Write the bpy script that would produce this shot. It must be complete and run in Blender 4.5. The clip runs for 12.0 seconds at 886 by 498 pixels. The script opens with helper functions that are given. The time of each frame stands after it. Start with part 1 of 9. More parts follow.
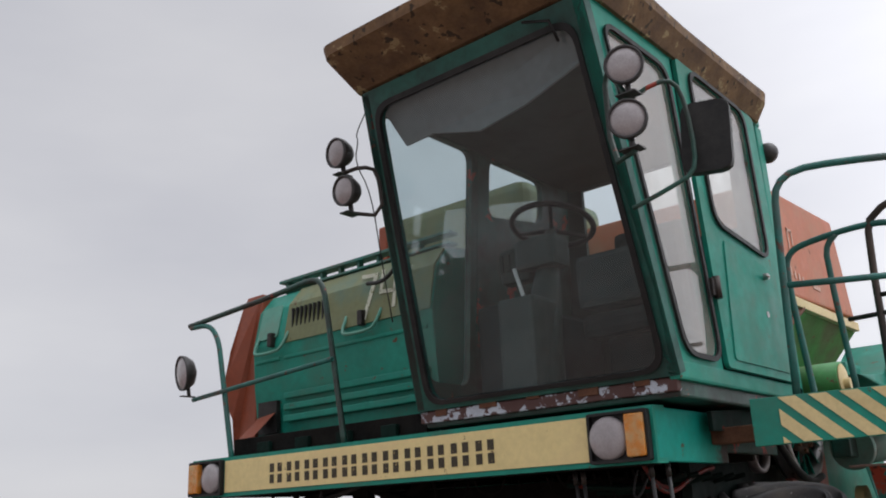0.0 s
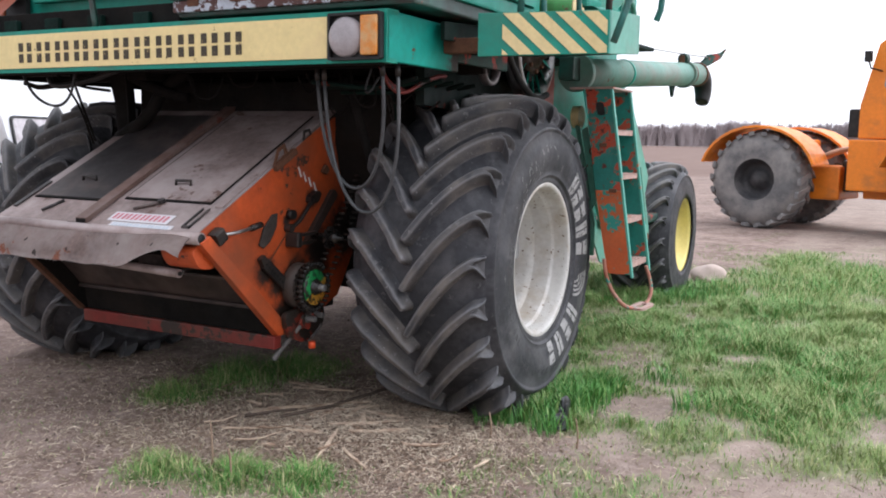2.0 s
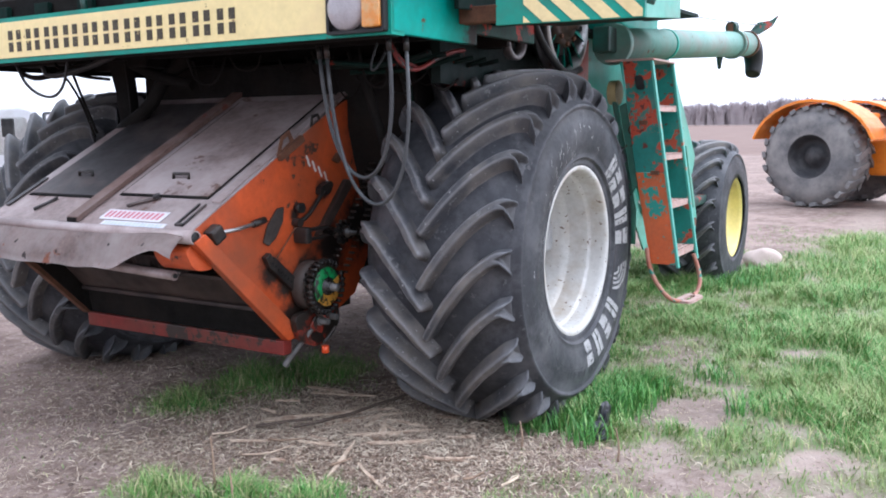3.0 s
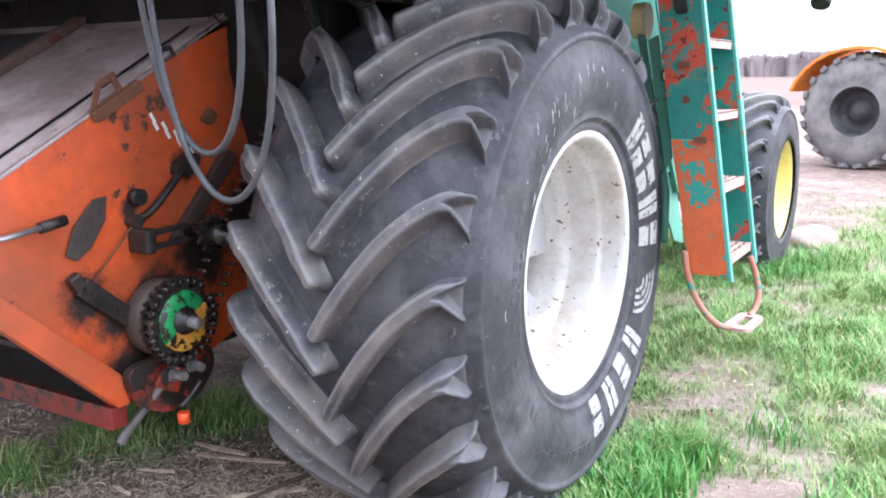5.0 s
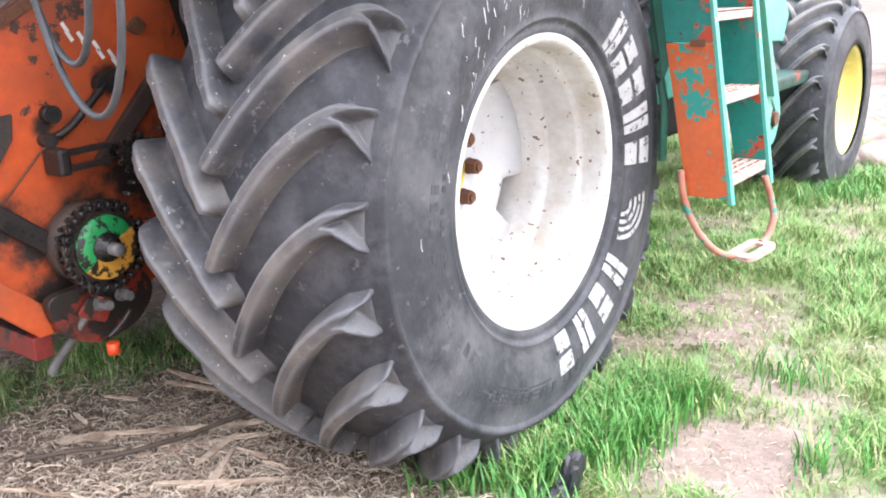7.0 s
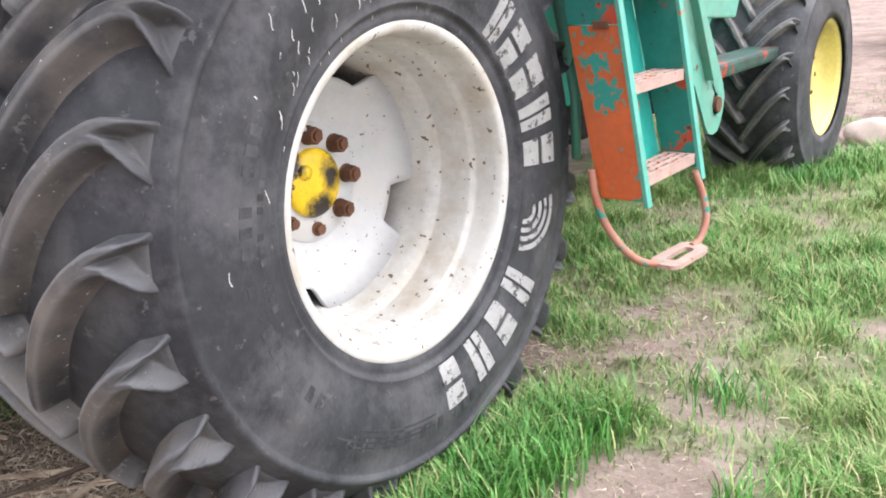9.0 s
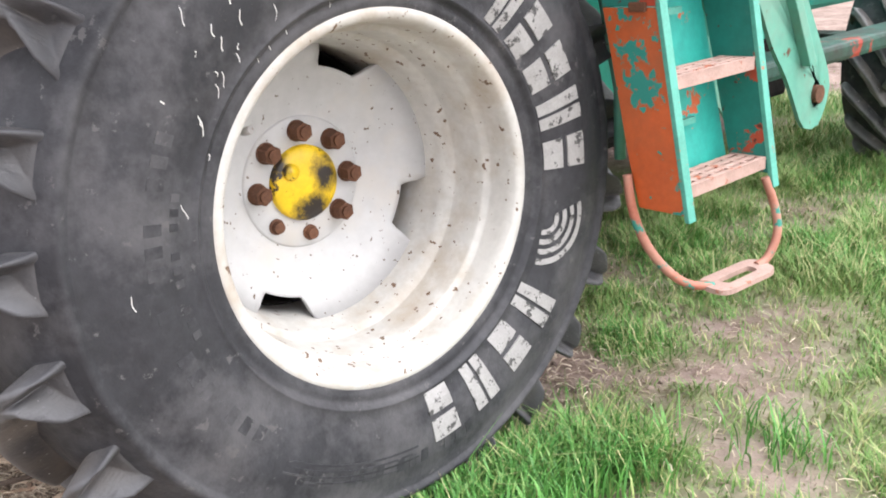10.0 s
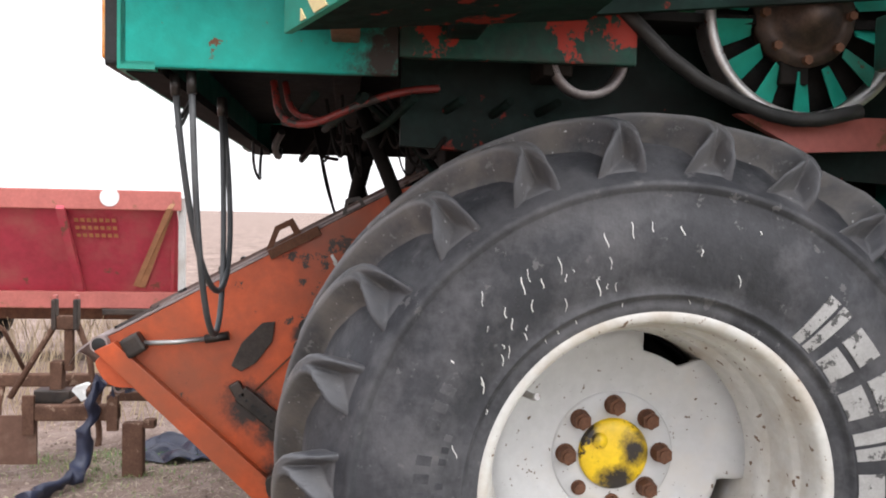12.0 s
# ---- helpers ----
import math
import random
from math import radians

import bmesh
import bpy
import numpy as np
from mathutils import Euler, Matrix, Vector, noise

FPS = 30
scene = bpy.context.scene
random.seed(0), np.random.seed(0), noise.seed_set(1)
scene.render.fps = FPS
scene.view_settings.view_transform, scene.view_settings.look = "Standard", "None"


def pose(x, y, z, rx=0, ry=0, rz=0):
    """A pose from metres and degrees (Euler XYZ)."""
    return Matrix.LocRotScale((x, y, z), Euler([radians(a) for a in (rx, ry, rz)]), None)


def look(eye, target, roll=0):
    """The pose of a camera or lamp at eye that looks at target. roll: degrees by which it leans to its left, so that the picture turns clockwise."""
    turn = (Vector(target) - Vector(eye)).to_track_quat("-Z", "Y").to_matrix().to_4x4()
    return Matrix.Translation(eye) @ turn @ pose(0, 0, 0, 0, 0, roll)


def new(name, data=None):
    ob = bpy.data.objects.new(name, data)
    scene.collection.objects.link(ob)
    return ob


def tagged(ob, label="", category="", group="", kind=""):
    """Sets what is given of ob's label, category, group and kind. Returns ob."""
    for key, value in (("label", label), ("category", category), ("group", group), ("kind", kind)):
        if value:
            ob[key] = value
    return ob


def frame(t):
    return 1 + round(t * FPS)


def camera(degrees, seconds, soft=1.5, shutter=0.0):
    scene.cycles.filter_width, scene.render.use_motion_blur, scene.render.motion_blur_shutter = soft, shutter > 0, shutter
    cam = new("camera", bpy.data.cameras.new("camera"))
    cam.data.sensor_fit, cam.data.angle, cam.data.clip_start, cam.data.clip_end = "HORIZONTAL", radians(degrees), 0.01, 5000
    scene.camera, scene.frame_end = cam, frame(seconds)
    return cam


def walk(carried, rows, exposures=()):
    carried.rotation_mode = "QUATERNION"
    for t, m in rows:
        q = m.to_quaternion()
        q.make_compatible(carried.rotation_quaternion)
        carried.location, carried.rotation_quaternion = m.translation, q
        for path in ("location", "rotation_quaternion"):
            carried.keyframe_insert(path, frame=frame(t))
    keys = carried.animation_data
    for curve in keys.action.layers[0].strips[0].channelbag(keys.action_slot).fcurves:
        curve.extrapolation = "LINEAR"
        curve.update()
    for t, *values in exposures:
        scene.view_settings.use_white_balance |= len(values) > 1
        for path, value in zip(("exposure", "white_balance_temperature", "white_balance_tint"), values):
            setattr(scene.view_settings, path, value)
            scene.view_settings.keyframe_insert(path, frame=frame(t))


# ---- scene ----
cam = camera(53.7, 12.0, soft=1.9)
PATH = [
    (0.0, 1.406, -4.530, 1.689, 106.96, 2.47, 40.68),
    (0.5, 1.649, -4.556, 1.697, 107.87, 2.70, 40.04),
    (1.0, 1.715, -4.609, 1.639, 99.25, 2.90, 35.01),
    (1.5, 1.759, -4.637, 1.570, 87.79, 0.05, 29.97),
    (2.0, 1.770, -4.592, 1.526, 82.83, -0.96, 27.81),
    (2.5, 1.733, -4.430, 1.496, 82.14, 0.22, 29.28),
    (3.0, 1.673, -4.156, 1.506, 81.92, 0.65, 30.71),
    (5.0, 1.094, -2.640, 1.470, 78.81, 0.41, 31.66),
    (5.5, 1.046, -2.300, 1.435, 78.75, 0.06, 33.54),
    (6.0, 1.098, -2.020, 1.414, 78.37, 1.01, 39.22),
    (6.5, 1.171, -2.047, 1.429, 76.21, 1.84, 40.10),
    (7.0, 1.312, -2.170, 1.416, 73.57, 1.76, 37.42),
    (7.5, 1.396, -2.185, 1.448, 72.51, 1.92, 34.41),
    (9.5, 1.452, -1.370, 1.383, 72.38, 4.75, 41.95),
    (10.0, 1.550, -1.126, 1.406, 70.87, 4.51, 49.09),
    (10.5, 1.555, -0.927, 1.385, 69.24, 3.11, 54.66),
    (11.0, 1.700, -0.775, 1.415, 71.34, 3.29, 62.15),
    (11.5, 1.915, -0.678, 1.451, 77.00, 1.80, 75.68),
    (12.0, 1.974, -0.740, 1.511, 87.76, -1.11, 83.82),
]
SKY, SUN = 1.0, 0.55
EXPOSURES = [(0.0, -0.5, 6400, 10), (0.5, -0.68, 6500, 10), (1.0, -0.85, 6600, 10), (1.5, -0.1, 6400, 10), (2.0, 0.38, 6200, 11), (3.0, 0.83, 5650, 11), (5.0, 1.61, 5750, 13), (6.0, 1.84, 6150, 13), (7.0, 1.82, 6150, 13),
             (7.5, 1.57, 6150, 12), (9.5, 1.15, 6500, 11), (10.0, 1.12, 6550, 11), (11.0, 0.90, 6400, 11), (11.5, 1.04, 6500, 11), (12.0, 0.78, 6500, 10)]
walk(cam, [(t, pose(x, y, z, rx, ry, rz)) for t, x, y, z, rx, ry, rz in PATH], EXPOSURES)

# ---- sky and sun: a bright overcast afternoon ----
world = bpy.data.worlds.new("overcast_sky")
scene.world = world
world.use_nodes = True
wn, wl = world.node_tree.nodes, world.node_tree.links
wn.clear()
sky = wn.new("ShaderNodeTexSky")
sky.sky_type, sky.sun_disc = "NISHITA", False
sky.sun_elevation, sky.sun_rotation = radians(38), radians(60)
hsv = wn.new("ShaderNodeHueSaturation")
hsv.inputs["Saturation"].default_value = 0.25
hsv.inputs["Value"].default_value = 0.10
cloud = wn.new("ShaderNodeTexNoise")
cloud.inputs["Scale"].default_value, cloud.inputs["Detail"].default_value = 2.2, 4.0
coord, stretch = wn.new("ShaderNodeTexCoord"), wn.new("ShaderNodeMapping")
stretch.inputs["Scale"].default_value = (1, 1, 3)
wl.new(coord.outputs["Generated"], stretch.inputs["Vector"])
wl.new(stretch.outputs["Vector"], cloud.inputs["Vector"])
tone = wn.new("ShaderNodeValToRGB")
tone.color_ramp.elements[0].position, tone.color_ramp.elements[1].position = 0.3, 0.75
tone.color_ramp.elements[0].color = (0.80, 0.80, 0.86, 1)
tone.color_ramp.elements[1].color = (0.98, 0.97, 1.0, 1)
wl.new(cloud.outputs["Fac"], tone.inputs["Fac"])
veil = wn.new("ShaderNodeMix")
veil.data_type = "RGBA"
veil.inputs["Factor"].default_value = 0.8
wl.new(sky.outputs["Color"], hsv.inputs["Color"])
wl.new(hsv.outputs["Color"], veil.inputs["A"])
wl.new(tone.outputs["Color"], veil.inputs["B"])
back = wn.new("ShaderNodeBackground")
back.inputs["Strength"].default_value = SKY
# the cloud is thinner, and so brighter, towards the hidden sun
toward = wn.new("ShaderNodeVectorMath")
toward.operation = "DOT_PRODUCT"
toward.inputs[1].default_value = Vector((0.66, 0.52, 0.48)).normalized()
wl.new(coord.outputs["Generated"], toward.inputs[0])
glow = wn.new("ShaderNodeMapRange")
glow.interpolation_type = "SMOOTHSTEP"
glow.inputs["From Min"].default_value, glow.inputs["From Max"].default_value = 0.1, 1.0
glow.inputs["To Min"].default_value, glow.inputs["To Max"].default_value = 1.1, 2.25
wl.new(toward.outputs["Value"], glow.inputs["Value"])
bright = wn.new("ShaderNodeVectorMath")
bright.operation = "SCALE"
# an overcast sky is brightest overhead
up, zenith, both = wn.new("ShaderNodeSeparateXYZ"), wn.new("ShaderNodeMapRange"), wn.new("ShaderNodeMath")
wl.new(coord.outputs["Generated"], up.inputs[0])
zenith.interpolation_type = "SMOOTHSTEP"
zenith.inputs["From Min"].default_value, zenith.inputs["From Max"].default_value = 0.5, 1.0
zenith.inputs["To Min"].default_value, zenith.inputs["To Max"].default_value = 1.0, 2.0
wl.new(up.outputs["Z"], zenith.inputs["Value"])
both.operation = "MULTIPLY"
wl.new(zenith.outputs["Result"], both.inputs[0])
wl.new(glow.outputs["Result"], both.inputs[1])
wl.new(veil.outputs["Result"], bright.inputs[0])
wl.new(both.outputs[0], bright.inputs["Scale"])
wl.new(bright.outputs["Vector"], back.inputs["Color"])
wl.new(back.outputs["Background"], wn.new("ShaderNodeOutputWorld").inputs["Surface"])

sun = new("sun", bpy.data.lights.new("sun", "SUN"))
sun.data.energy, sun.data.angle, sun.data.color = SUN, radians(25), (1.0, 0.98, 0.95)
sun.matrix_world = look((5.0, 2.0, 7.5), (0, 0, 0))


# ---- materials ----


def surface(name, col, rough=0.5, metal=0.0, vary=0.25, scale=6.0, chip=None, chips=0.0, chip_scale=9.0, dirt=None, dirty=0.0,
            dirt_scale=3.0, bump=0.15, bump_scale=120.0, spec=0.5, fleck=None, flecks=0.0, fleck_scale=60.0, edge=None, smudges=(), shoulder=None):
    """A worn surface: two scales of tone, an optional dusty film, optional chipped patches and small flecks, fine relief."""
    m = bpy.data.materials.new(name)
    m.use_nodes = True
    n, l = m.node_tree.nodes, m.node_tree.links
    b = n["Principled BSDF"]
    tc, info = n.new("ShaderNodeTexCoord"), n.new("ShaderNodeObjectInfo")
    add = n.new("ShaderNodeVectorMath")
    add.operation = "ADD"
    mul = n.new("ShaderNodeMath")
    mul.operation, mul.inputs[1].default_value = "MULTIPLY", 17.0
    l.new(info.outputs["Random"], mul.inputs[0])
    l.new(tc.outputs["Object"], add.inputs[0])
    l.new(mul.outputs[0], add.inputs[1])

    def tex(s, detail=5.0, rough_=0.6):
        t = n.new("ShaderNodeTexNoise")
        t.inputs["Scale"].default_value, t.inputs["Detail"].default_value, t.inputs["Roughness"].default_value = s, detail, rough_
        l.new(add.outputs[0], t.inputs["Vector"])
        return t.outputs["Fac"]

    def ramp(fac, a, c):
        r = n.new("ShaderNodeMapRange")
        r.inputs["From Min"].default_value, r.inputs["From Max"].default_value = a, c
        l.new(fac, r.inputs["Value"])
        return r.outputs["Result"]

    def mix(fac, a, c):
        x = n.new("ShaderNodeMix")
        x.data_type = "RGBA"
        for sock, v in ((x.inputs["Factor"], fac), (x.inputs["A"], a), (x.inputs["B"], c)):
            if isinstance(v, (tuple, float)):
                sock.default_value = v
            else:
                l.new(v, sock)
        return x.outputs["Result"]

    lo = tuple(c * (1 - vary) for c in col[:3]) + (1.0,)
    hi = tuple(min(1, c * (1 + vary * 0.8) + 0.01 * vary) for c in col[:3]) + (1.0,)
    out = mix(ramp(tex(scale), 0.3, 0.7), lo, hi)
    fine = mix(ramp(tex(scale * 9), 0.35, 0.7), tuple(c * 0.85 for c in lo[:3]) + (1.0,), hi)
    out = mix(0.35, out, fine)
    rsock = None
    if dirt:
        d = ramp(tex(dirt_scale, 6.0, 0.65), 0.62 - dirty * 0.45, 0.75 - dirty * 0.2)
        out = mix(d, out, dirt)
        rsock = d
    if chip:
        c = ramp(tex(chip_scale, 7.0, 0.7), 0.66 - chips * 0.3, 0.68 - chips * 0.3)
        out = mix(c, out, chip)
    if fleck:
        c = ramp(tex(fleck_scale, 2.0, 0.5), 0.72 - flecks * 0.2, 0.75 - flecks * 0.2)
        out = mix(c, out, fleck)
    spots = None
    for p, r in smudges:
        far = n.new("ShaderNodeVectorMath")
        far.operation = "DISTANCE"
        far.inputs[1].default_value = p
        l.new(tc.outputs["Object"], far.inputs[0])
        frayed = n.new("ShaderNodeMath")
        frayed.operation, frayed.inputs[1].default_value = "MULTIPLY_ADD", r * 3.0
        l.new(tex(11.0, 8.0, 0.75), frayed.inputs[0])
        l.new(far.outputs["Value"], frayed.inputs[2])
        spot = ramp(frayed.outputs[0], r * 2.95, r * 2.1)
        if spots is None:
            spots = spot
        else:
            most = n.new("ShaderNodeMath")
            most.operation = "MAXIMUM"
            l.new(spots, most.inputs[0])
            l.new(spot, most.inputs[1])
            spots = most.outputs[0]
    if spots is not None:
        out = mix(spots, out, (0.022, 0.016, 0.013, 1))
    if edge:
        geo = n.new("ShaderNodeNewGeometry")
        out = mix(ramp(geo.outputs["Pointiness"], 0.508, 0.57), out, edge)
    if shoulder:
        # the crown of a tread carries the dust, its shoulders stay clean rubber
        middle, a0, a1, clean = shoulder
        sep, off, absx = n.new("ShaderNodeSeparateXYZ"), n.new("ShaderNodeMath"), n.new("ShaderNodeMath")
        off.operation, off.inputs[1].default_value, absx.operation = "SUBTRACT", middle, "ABSOLUTE"
        l.new(tc.outputs["Object"], sep.inputs[0])
        l.new(sep.outputs["X"], off.inputs[0])
        l.new(off.outputs[0], absx.inputs[0])
        out = mix(ramp(absx.outputs[0], a0, a1), out, mix(ramp(tex(scale), 0.3, 0.7), clean, tuple(c * 1.6 for c in clean[:3]) + (1.0,)))
    l.new(out, b.inputs["Base Color"])
    rr = ramp(tex(scale * 3), 0.2, 0.8)
    rm = n.new("ShaderNodeMapRange")
    rm.inputs["To Min"].default_value, rm.inputs["To Max"].default_value = max(0.03, rough - 0.1), min(1, rough + 0.15)
    l.new(rr, rm.inputs["Value"])
    l.new(rm.outputs["Result"], b.inputs["Roughness"])
    b.inputs["Metallic"].default_value = metal
    b.inputs["Specular IOR Level"].default_value = spec
    if bump:
        bn = n.new("ShaderNodeBump")
        bn.inputs["Strength"].default_value, bn.inputs["Distance"].default_value = bump, 0.004
        hmix = n.new("ShaderNodeMath")
        hmix.operation = "ADD"
        l.new(tex(bump_scale), hmix.inputs[0])
        l.new(tex(bump_scale / 6), hmix.inputs[1])
        l.new(hmix.outputs[0], bn.inputs["Height"])
        l.new(bn.outputs["Normal"], b.inputs["Normal"])
    return m


RUST = (0.11, 0.045, 0.02, 1)
GRIME = (0.025, 0.020, 0.017, 1)
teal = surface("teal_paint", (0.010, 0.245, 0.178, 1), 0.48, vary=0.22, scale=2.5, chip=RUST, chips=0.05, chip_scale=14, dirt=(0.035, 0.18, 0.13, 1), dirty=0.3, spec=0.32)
# its dark spots blend the beam's end into the darker rear piece
# lighter teal copy: the strong light on this side is in the colour
lit_side_teal = surface("lit_side_beam_paint", (0.007, 0.31, 0.25, 1), 0.55, vary=0.22, scale=2.5, chip=RUST, chips=0.05, chip_scale=14, dirt=(0.012, 0.23, 0.18, 1), dirty=0.3, spec=0.22, smudges=(((-0.245, -0.56, 1.95), 0.16), ((-0.245, -0.70, 2.06), 0.07)))
teal_worn = surface("worn_teal_paint", (0.014, 0.185, 0.155, 1), 0.5, vary=0.3, scale=3, chip=(0.20, 0.035, 0.015, 1), chips=0.16, chip_scale=5, dirt=(0.07, 0.13, 0.10, 1), dirty=0.4)
teal_light = surface("pale_teal_paint", (0.10, 0.33, 0.25, 1), 0.5, vary=0.2, scale=2.5, chip=RUST, chips=0.06, chip_scale=10, dirt=(0.15, 0.26, 0.2, 1), dirty=0.35)
teal_dark = surface("dark_teal_paint", (0.008, 0.075, 0.055, 1), 0.45, vary=0.4, scale=4, chip=(0.28, 0.03, 0.015, 1), chips=0.2, chip_scale=4, dirt=GRIME, dirty=0.5)
teal_rail = surface("worn_rail_paint", (0.014, 0.135, 0.112, 1), 0.5, vary=0.35, scale=9, chip=(0.10, 0.05, 0.035, 1), chips=0.22, chip_scale=16, dirt=(0.05, 0.09, 0.08, 1), dirty=0.35)
olive = surface("olive_paint", (0.17, 0.19, 0.085, 1), 0.55, vary=0.2, scale=3, chip=RUST, chips=0.05, dirt=(0.10, 0.17, 0.12, 1), dirty=0.3)
green = surface("green_paint", (0.03, 0.24, 0.045, 1), 0.5, vary=0.3, scale=4, chip=RUST, chips=0.12, chip_scale=8, dirt=(0.08, 0.13, 0.05, 1), dirty=0.4)
# chain grease as dark spots; the two rearmost paint the platform's shade
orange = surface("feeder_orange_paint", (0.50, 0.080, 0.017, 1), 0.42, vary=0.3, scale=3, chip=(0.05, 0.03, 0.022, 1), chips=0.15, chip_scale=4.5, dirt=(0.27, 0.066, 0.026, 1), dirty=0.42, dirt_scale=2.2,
                 smudges=(((-1.106, -1.08, 0.83), 0.07), ((-1.106, -0.98, 0.74), 0.06), ((-1.106, -0.90, 0.60), 0.07), ((-1.106, -0.36, 1.0), 0.16), ((-1.106, -0.20, 1.42), 0.20), ((-1.08, -1.45, 1.05), 0.035), ((-1.106, -0.68, 1.19), 0.04), ((-1.106, -0.90, 1.08), 0.03), ((-1.106, -0.80, 0.78), 0.10), ((-1.106, -0.60, 0.90), 0.11), ((-1.106, -0.96, 0.60), 0.06)))
red = surface("red_paint", (0.19, 0.017, 0.011, 1), 0.5, vary=0.4, scale=4, chip=(0.030, 0.020, 0.015, 1), chips=0.42, chip_scale=6, dirt=(0.12, 0.04, 0.025, 1), dirty=0.4)
redorange = surface("side_panel_paint", (0.27, 0.055, 0.018, 1), 0.5, vary=0.2, scale=3, dirt=(0.22, 0.05, 0.02, 1), dirty=0.3)
tank_orange = surface("tank_orange_paint", (0.50, 0.15, 0.07, 1), 0.55, vary=0.15, scale=2, chip=RUST, chips=0.05, dirt=(0.42, 0.2, 0.12, 1), dirty=0.35)
tin = surface("dirty_sheet_metal", (0.27, 0.205, 0.190, 1), 0.45, metal=0.2, vary=0.45, scale=4, chip=(0.13, 0.075, 0.06, 1), chips=0.16, chip_scale=5, dirt=(0.38, 0.325, 0.315, 1), dirty=0.42, dirt_scale=2)
mouth_tin = surface("dark_mouth_sheet", (0.030, 0.022, 0.020, 1), 0.5, metal=0.2, vary=0.5, scale=3, dirt=(0.085, 0.060, 0.050, 1), dirty=0.4, dirt_scale=2.5)
flap_tin = surface("rust_stained_sheet", (0.27, 0.190, 0.168, 1), 0.42, metal=0.2, vary=0.5, scale=5, chip=(0.27, 0.085, 0.04, 1), chips=0.24, chip_scale=4, dirt=(0.42, 0.355, 0.335, 1), dirty=0.5, dirt_scale=3, fleck=(0.05, 0.035, 0.03, 1), flecks=0.3, fleck_scale=16)
rib_rust = surface("dull_red_rib", (0.125, 0.074, 0.060, 1), 0.55, vary=0.4, scale=5, chip=(0.14, 0.042, 0.030, 1), chips=0.22, chip_scale=6, dirt=(0.20, 0.15, 0.135, 1), dirty=0.35)
tin_dark = surface("grimy_hatch_metal", (0.045, 0.040, 0.040, 1), 0.42, metal=0.3, vary=0.35, scale=3, dirt=(0.13, 0.10, 0.09, 1), dirty=0.35, dirt_scale=2.5)
flaked = surface("flaked_white_paint", (0.48, 0.53, 0.60, 1), 0.6, vary=0.25, scale=12, chip=(0.075, 0.03, 0.025, 1), chips=0.68, chip_scale=13)
rust = surface("rusty_iron", (0.13, 0.055, 0.028, 1), 0.8, metal=0.2, vary=0.5, scale=14, bump=0.4)
iron = surface("oily_iron", (0.035, 0.032, 0.030, 1), 0.42, metal=0.6, vary=0.5, scale=20, dirt=(0.08, 0.06, 0.05, 1), dirty=0.4)
steel = surface("worn_steel", (0.42, 0.41, 0.40, 1), 0.35, metal=0.8, vary=0.25, scale=25, chip=RUST, chips=0.12, chip_scale=20)
black = surface("black_rubber", (0.014, 0.014, 0.014, 1), 0.5, spec=0.3, vary=0.3, scale=10, dirt=(0.04, 0.038, 0.036, 1), dirty=0.25)
hose_rubber = surface("hose_rubber", (0.034, 0.037, 0.040, 1), 0.45, vary=0.25, scale=18, dirt=(0.075, 0.078, 0.08, 1), dirty=0.35)
tyre_rubber = surface("tyre_rubber", (0.030, 0.031, 0.036, 1), 0.56, vary=0.4, scale=4, dirt=(0.078, 0.077, 0.082, 1), dirty=0.38, dirt_scale=4.5, bump=0.45, bump_scale=70, chip=(0.085, 0.083, 0.085, 1), chips=0.13, chip_scale=20, spec=0.35)
tread_rubber = surface("dusty_tread_rubber", (0.052, 0.053, 0.059, 1), 0.55, vary=0.35, scale=6, dirt=(0.150, 0.134, 0.120, 1), dirty=0.50, dirt_scale=4.5, bump=0.6, bump_scale=70, chip=(0.15, 0.146, 0.146, 1), chips=0.17, chip_scale=26, fleck=(0.5, 0.5, 0.5, 1), flecks=0.03, fleck_scale=70, edge=(0.18, 0.178, 0.182, 1), shoulder=(-0.38, 0.29, 0.40, (0.036, 0.037, 0.042, 1)))
old_rubber = surface("grey_old_rubber", (0.13, 0.127, 0.13, 1), 0.75, vary=0.3, scale=5, dirt=(0.24, 0.225, 0.215, 1), dirty=0.5)
letter_paint = surface("scuffed_white_lettering", (0.31, 0.305, 0.30, 1), 0.7, vary=0.2, scale=20, chip=(0.06, 0.06, 0.06, 1), chips=0.34, chip_scale=30)
rim_white = surface("dirty_white_rim_paint", (0.51, 0.50, 0.475, 1), 0.45, vary=0.14, scale=4, dirt=(0.37, 0.32, 0.26, 1), dirty=0.34, dirt_scale=5, fleck=(0.12, 0.07, 0.04, 1), flecks=0.27, fleck_scale=44, bump=0.08)
disc_white = surface("white_disc_paint", (0.49, 0.49, 0.49, 1), 0.45, vary=0.08, scale=3, dirt=(0.50, 0.47, 0.43, 1), dirty=0.2, fleck=(0.12, 0.08, 0.05, 1), flecks=0.15, fleck_scale=60, bump=0.06)
HUB = 0.86
hub_yellow = surface("greasy_yellow_hub_paint", (0.80, 0.53, 0.012, 1), 0.4, vary=0.15, scale=8, chip=(0.03, 0.017, 0.008, 1), chips=0.26, chip_scale=13, smudges=(((-0.345, 0.062, HUB + 0.02), 0.046), ((-0.345, 0.012, HUB - 0.085), 0.046), ((-0.345, -0.075, HUB + 0.065), 0.030)))
rear_yellow = surface("yellow_rim_paint", (0.70, 0.58, 0.18, 1), 0.45, vary=0.12, scale=5, dirt=(0.45, 0.36, 0.15, 1), dirty=0.3)
yellow = surface("cream_yellow_panel", (0.82, 0.67, 0.31, 1), 0.45, vary=0.10, scale=3, dirt=(0.72, 0.56, 0.28, 1), dirty=0.3, chip=RUST, chips=0.02)
